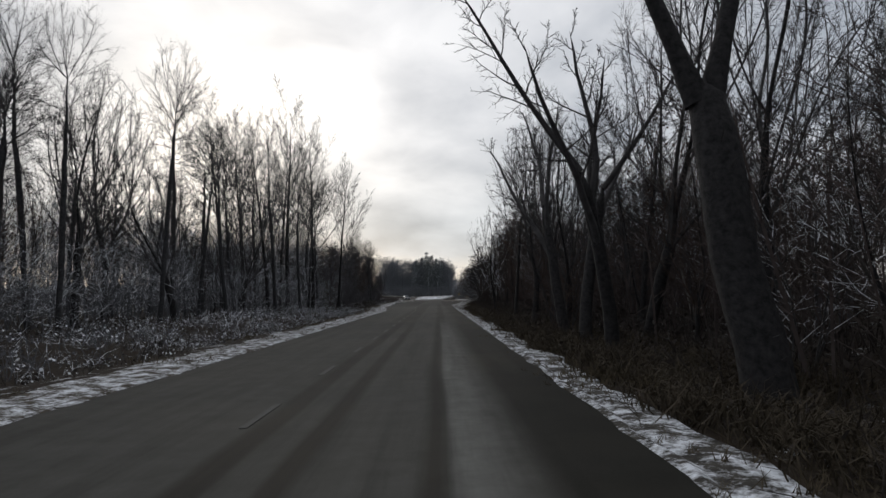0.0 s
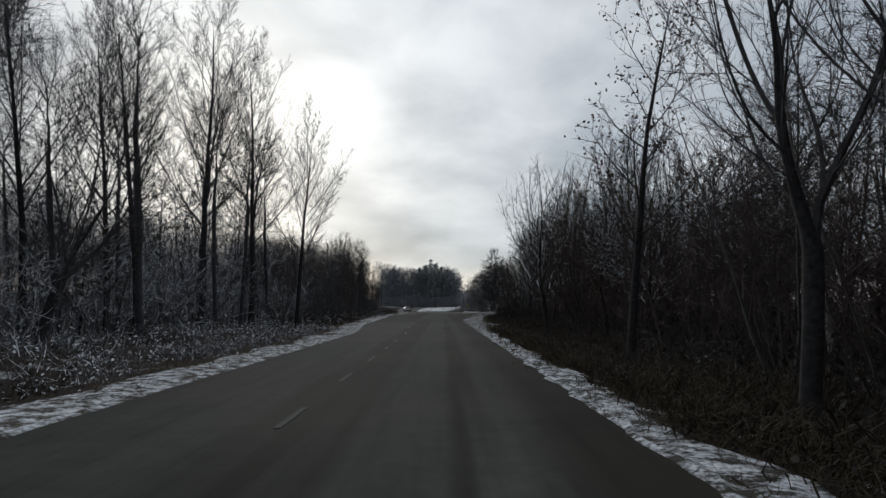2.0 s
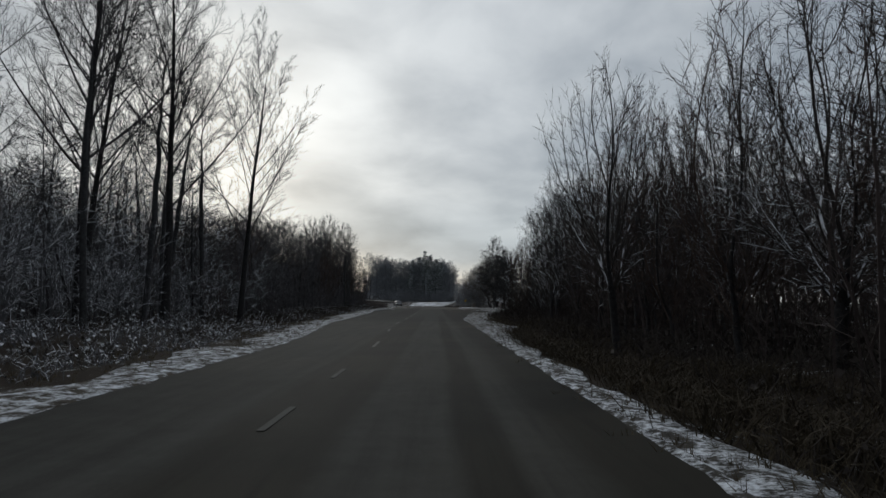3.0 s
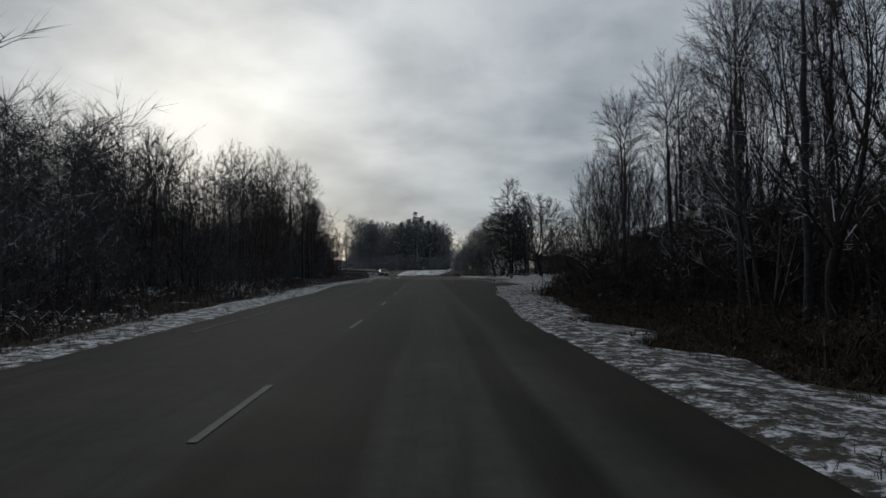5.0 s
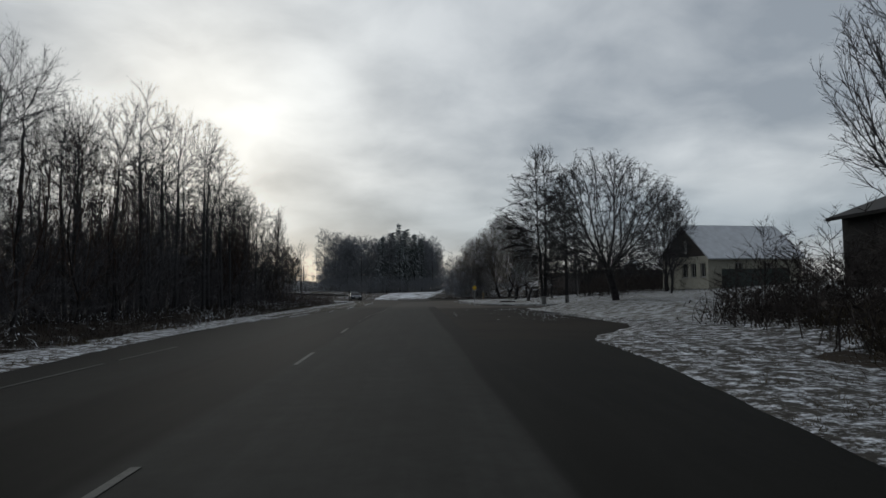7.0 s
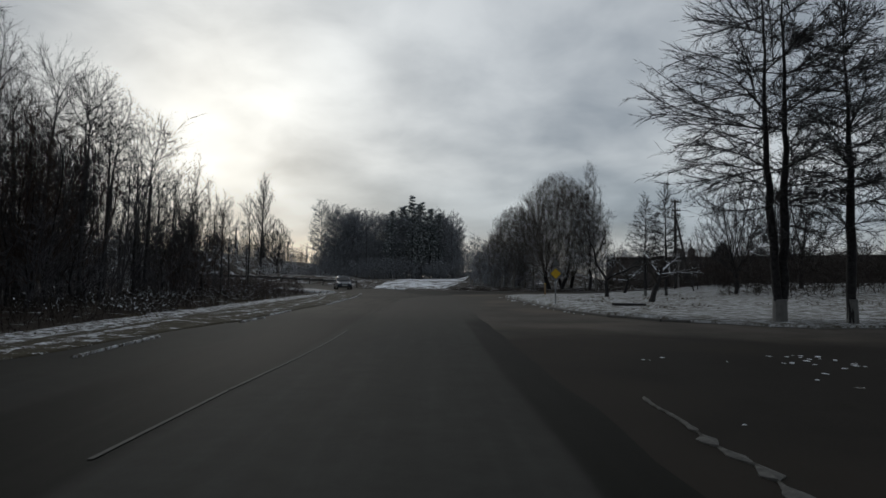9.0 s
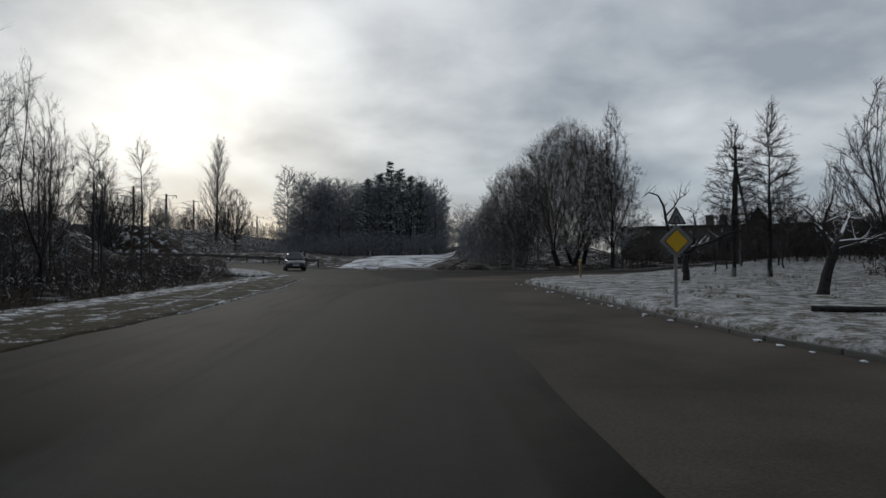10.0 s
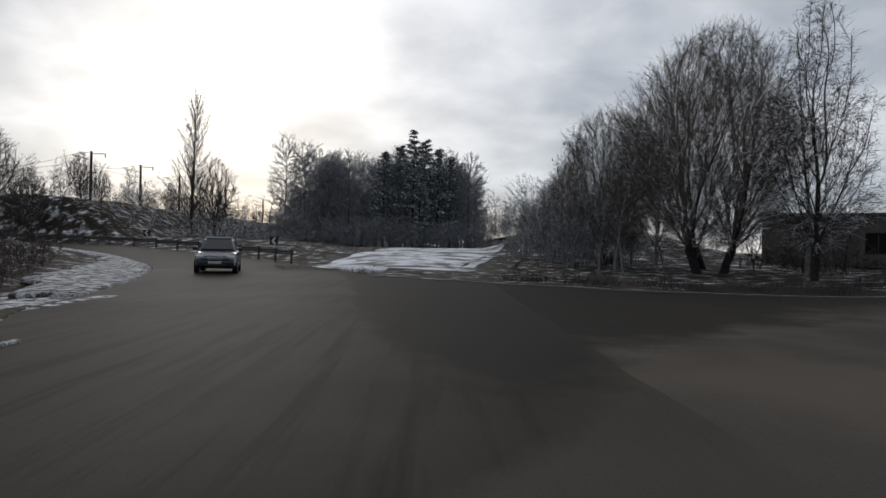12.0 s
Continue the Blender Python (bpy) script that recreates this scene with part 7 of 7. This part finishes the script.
def build_car():
    """A small hatchback; its nose points along local -y."""
    root = thing("car", (-8.9, 217.6, 0.008), 14, "small dark blue hatchback with headlights, facing along the road", "car")
    rings = []
    for y, w, zb, zt in ((-1.98, 0.60, 0.32, 0.62), (-1.88, 0.76, 0.24, 0.74), (-1.5, 0.83, 0.20, 0.86), (-0.9, 0.845, 0.20, 0.95), (0.2, 0.85, 0.20, 0.97), (1.3, 0.85, 0.20, 0.99), (1.8, 0.80, 0.24, 0.98), (1.95, 0.70, 0.34, 0.9)):
        rings.append([(-w * 0.93, y, zb), (w * 0.93, y, zb), (w, y, zb + 0.12), (w, y, zt - 0.22), (w * 0.95, y, zt - 0.05), (w * 0.80, y, zt), (-w * 0.80, y, zt), (-w * 0.95, y, zt - 0.05), (-w, y, zt - 0.22), (-w, y, zb + 0.12)])
    bm = loft(rings)
    part("body", bm, M_CARP, root)
    rings = []
    for y, w, zt in ((-0.95, 0.72, 0.955), (-0.25, 0.60, 1.42), (0.1, 0.585, 1.47), (0.9, 0.585, 1.47), (1.5, 0.60, 1.40), (1.82, 0.70, 0.99)):
        rings.append([(-0.78, y, 0.93), (0.78, y, 0.93), (w + 0.02, y, max(zt - 0.09, 0.94)), (w - 0.08, y, zt), (-w + 0.08, y, zt), (-w - 0.02, y, max(zt - 0.09, 0.94))])
    part("cabin", loft(rings), M_CARP, root)
    part("windscreen", loft([[(-0.66, -0.90, 1.0), (0.66, -0.90, 1.0), (0.53, -0.30, 1.40), (-0.53, -0.30, 1.40)], [(-0.66, -0.93, 1.01), (0.66, -0.93, 1.01), (0.53, -0.33, 1.41), (-0.53, -0.33, 1.41)]]), M_GLASSD, root, "dark reflecting windscreen")
    for sx in (-1, 1):
        part("side_window", loft([[(sx * 0.775, -0.72, 1.02), (sx * 0.775, 1.45, 1.02), (sx * 0.62, 1.2, 1.37), (sx * 0.62, -0.2, 1.37)], [(sx * 0.80, -0.72, 1.02), (sx * 0.80, 1.45, 1.02), (sx * 0.645, 1.2, 1.37), (sx * 0.645, -0.2, 1.37)]]), M_GLASSD, root)
        part("headlight", boxbm((sx * 0.60, -1.86, 0.66), (0.32, 0.16, 0.15), 0.05), M_LAMP, root, "clear headlight")
        part("fog_lamp", cylbm((sx * 0.58, -1.95, 0.38), (sx * 0.58, -1.88, 0.38), 0.06, n=12), M_LAMP, root)
        arm = part("door_mirror", boxbm((sx * 0.93, -0.55, 1.02), (0.20, 0.12, 0.13), 0.04), M_CARP, root)
        for y in (-1.22, 1.22):
            wheel(root, sx * 0.76, y)
    part("bumper", boxbm((0, -1.93, 0.42), (1.45, 0.18, 0.24), 0.06), M_CARP, root)
    part("grille", boxbm((0, -1.975, 0.63), (0.62, 0.05, 0.10), 0.02), M_METAL, root, "bright grille bar")
    part("air_intake", boxbm((0, -2.022, 0.36), (0.8, 0.03, 0.10), 0.01), M_BLACK, root)
    part("number_plate", boxbm((0, -2.03, 0.47), (0.52, 0.02, 0.11), 0.005), M_PLATE, root, "white plate with unreadable dark bar")
    part("snow_cover", boxbm((0, 0.45, 1.495), (1.06, 1.25, 0.06), 0.025), M_ROOFS, root, "thin snow on the car roof")


build_car()


# ---------------------------------------------------------------- small things
def log(x0, y0, x1, y1):
    x, y = (x0 + x1) / 2, (y0 + y1) / 2
    root = thing("log", (x, y, bank_z(x, y) + 0.06), math.degrees(math.atan2(y1 - y0, x1 - x0)), "dark fallen log lying on the snowy lawn", "log")
    d = math.hypot(x1 - x0, y1 - y0) / 2
    part("bark", cylbm((-d, 0, 0), (d, 0, 0.02), 0.07, 0.055, n=10), M_BARK, root)


log(9.5, 174.2, 10.9, 173.6)


def nest(x, y, z):
    r_ = random.Random(77)
    V, F = [], []
    for _ in range(260):
        c = Vector((r_.gauss(0, 1), r_.gauss(0, 1), r_.gauss(0, 0.6))).normalized() * r_.uniform(0.1, 0.42)
        w = Vector((r_.gauss(0, 1), r_.gauss(0, 1), r_.gauss(0, 0.4))).normalized() * r_.uniform(0.2, 0.45)
        tube(V, F, [c - w * 0.5, c + w * 0.5], [0.014, 0], 3)
    ob = new("bird_nest", mesh_of("bird_nest", V, F, M_BRUSH))
    ob.location = (x, y, z)
    tagged(ob, "dark twig nest high in the bare lime tree", "nest")


nest(12.6, 163.9, 9.0)


def snow_lumps():
    r_ = random.Random(9)
    for k in range(46):
        if k < 26:
            y = r_.uniform(166, 191)
            x = curve1(y, [(166, 8.2), (170, 6.9), (175, 6.5), (190, 6.1)]) - abs(r_.gauss(0, 0.25))
            z = 0.0
        else:
            y = r_.uniform(140, 156)
            x = 8.4 - abs(r_.gauss(0, 0.7))
            z = 0.0
        bm = bmesh.new()
        bmesh.ops.create_icosphere(bm, subdivisions=2, radius=1.0)
        s = r_.uniform(0.02, 0.065) if k < 26 else r_.uniform(0.015, 0.035)
        for v in bm.verts:
            v.co *= 1 + 0.35 * noise.noise(v.co * 1.7 + Vector((k, 0, 0)))
            v.co = Vector((v.co.x * s * r_.uniform(0.98, 1.02), v.co.y * s * 1.6, v.co.z * s * 0.42))
        ob = part("snow_lump", bm, M_ROOFS)
        ob.location = (x, y, z + s * 0.2)
        tagged(ob, "lump of ploughed snow beside the kerb", "snow lump", "snow lumps along the kerb")


snow_lumps()

# kerb stones, sharing one mesh
bm = boxbm((0, 0, 0), (0.97, 0.15, 0.3), 0.02)
kerb_mesh = bpy.data.meshes.new("kerb_stone")
bm.to_mesh(kerb_mesh)
bm.free()
kerb_mesh.materials.append(M_KERB)
for parent, x, y, z, turn, ln in kerbs:
    ob = new("kerb_stone", kerb_mesh)
    ob.matrix_basis = pose(x, y, z - 0.13, 0, 0, turn) @ Matrix.Diagonal((ln, 1, 1, 1))
    ob.parent = parent
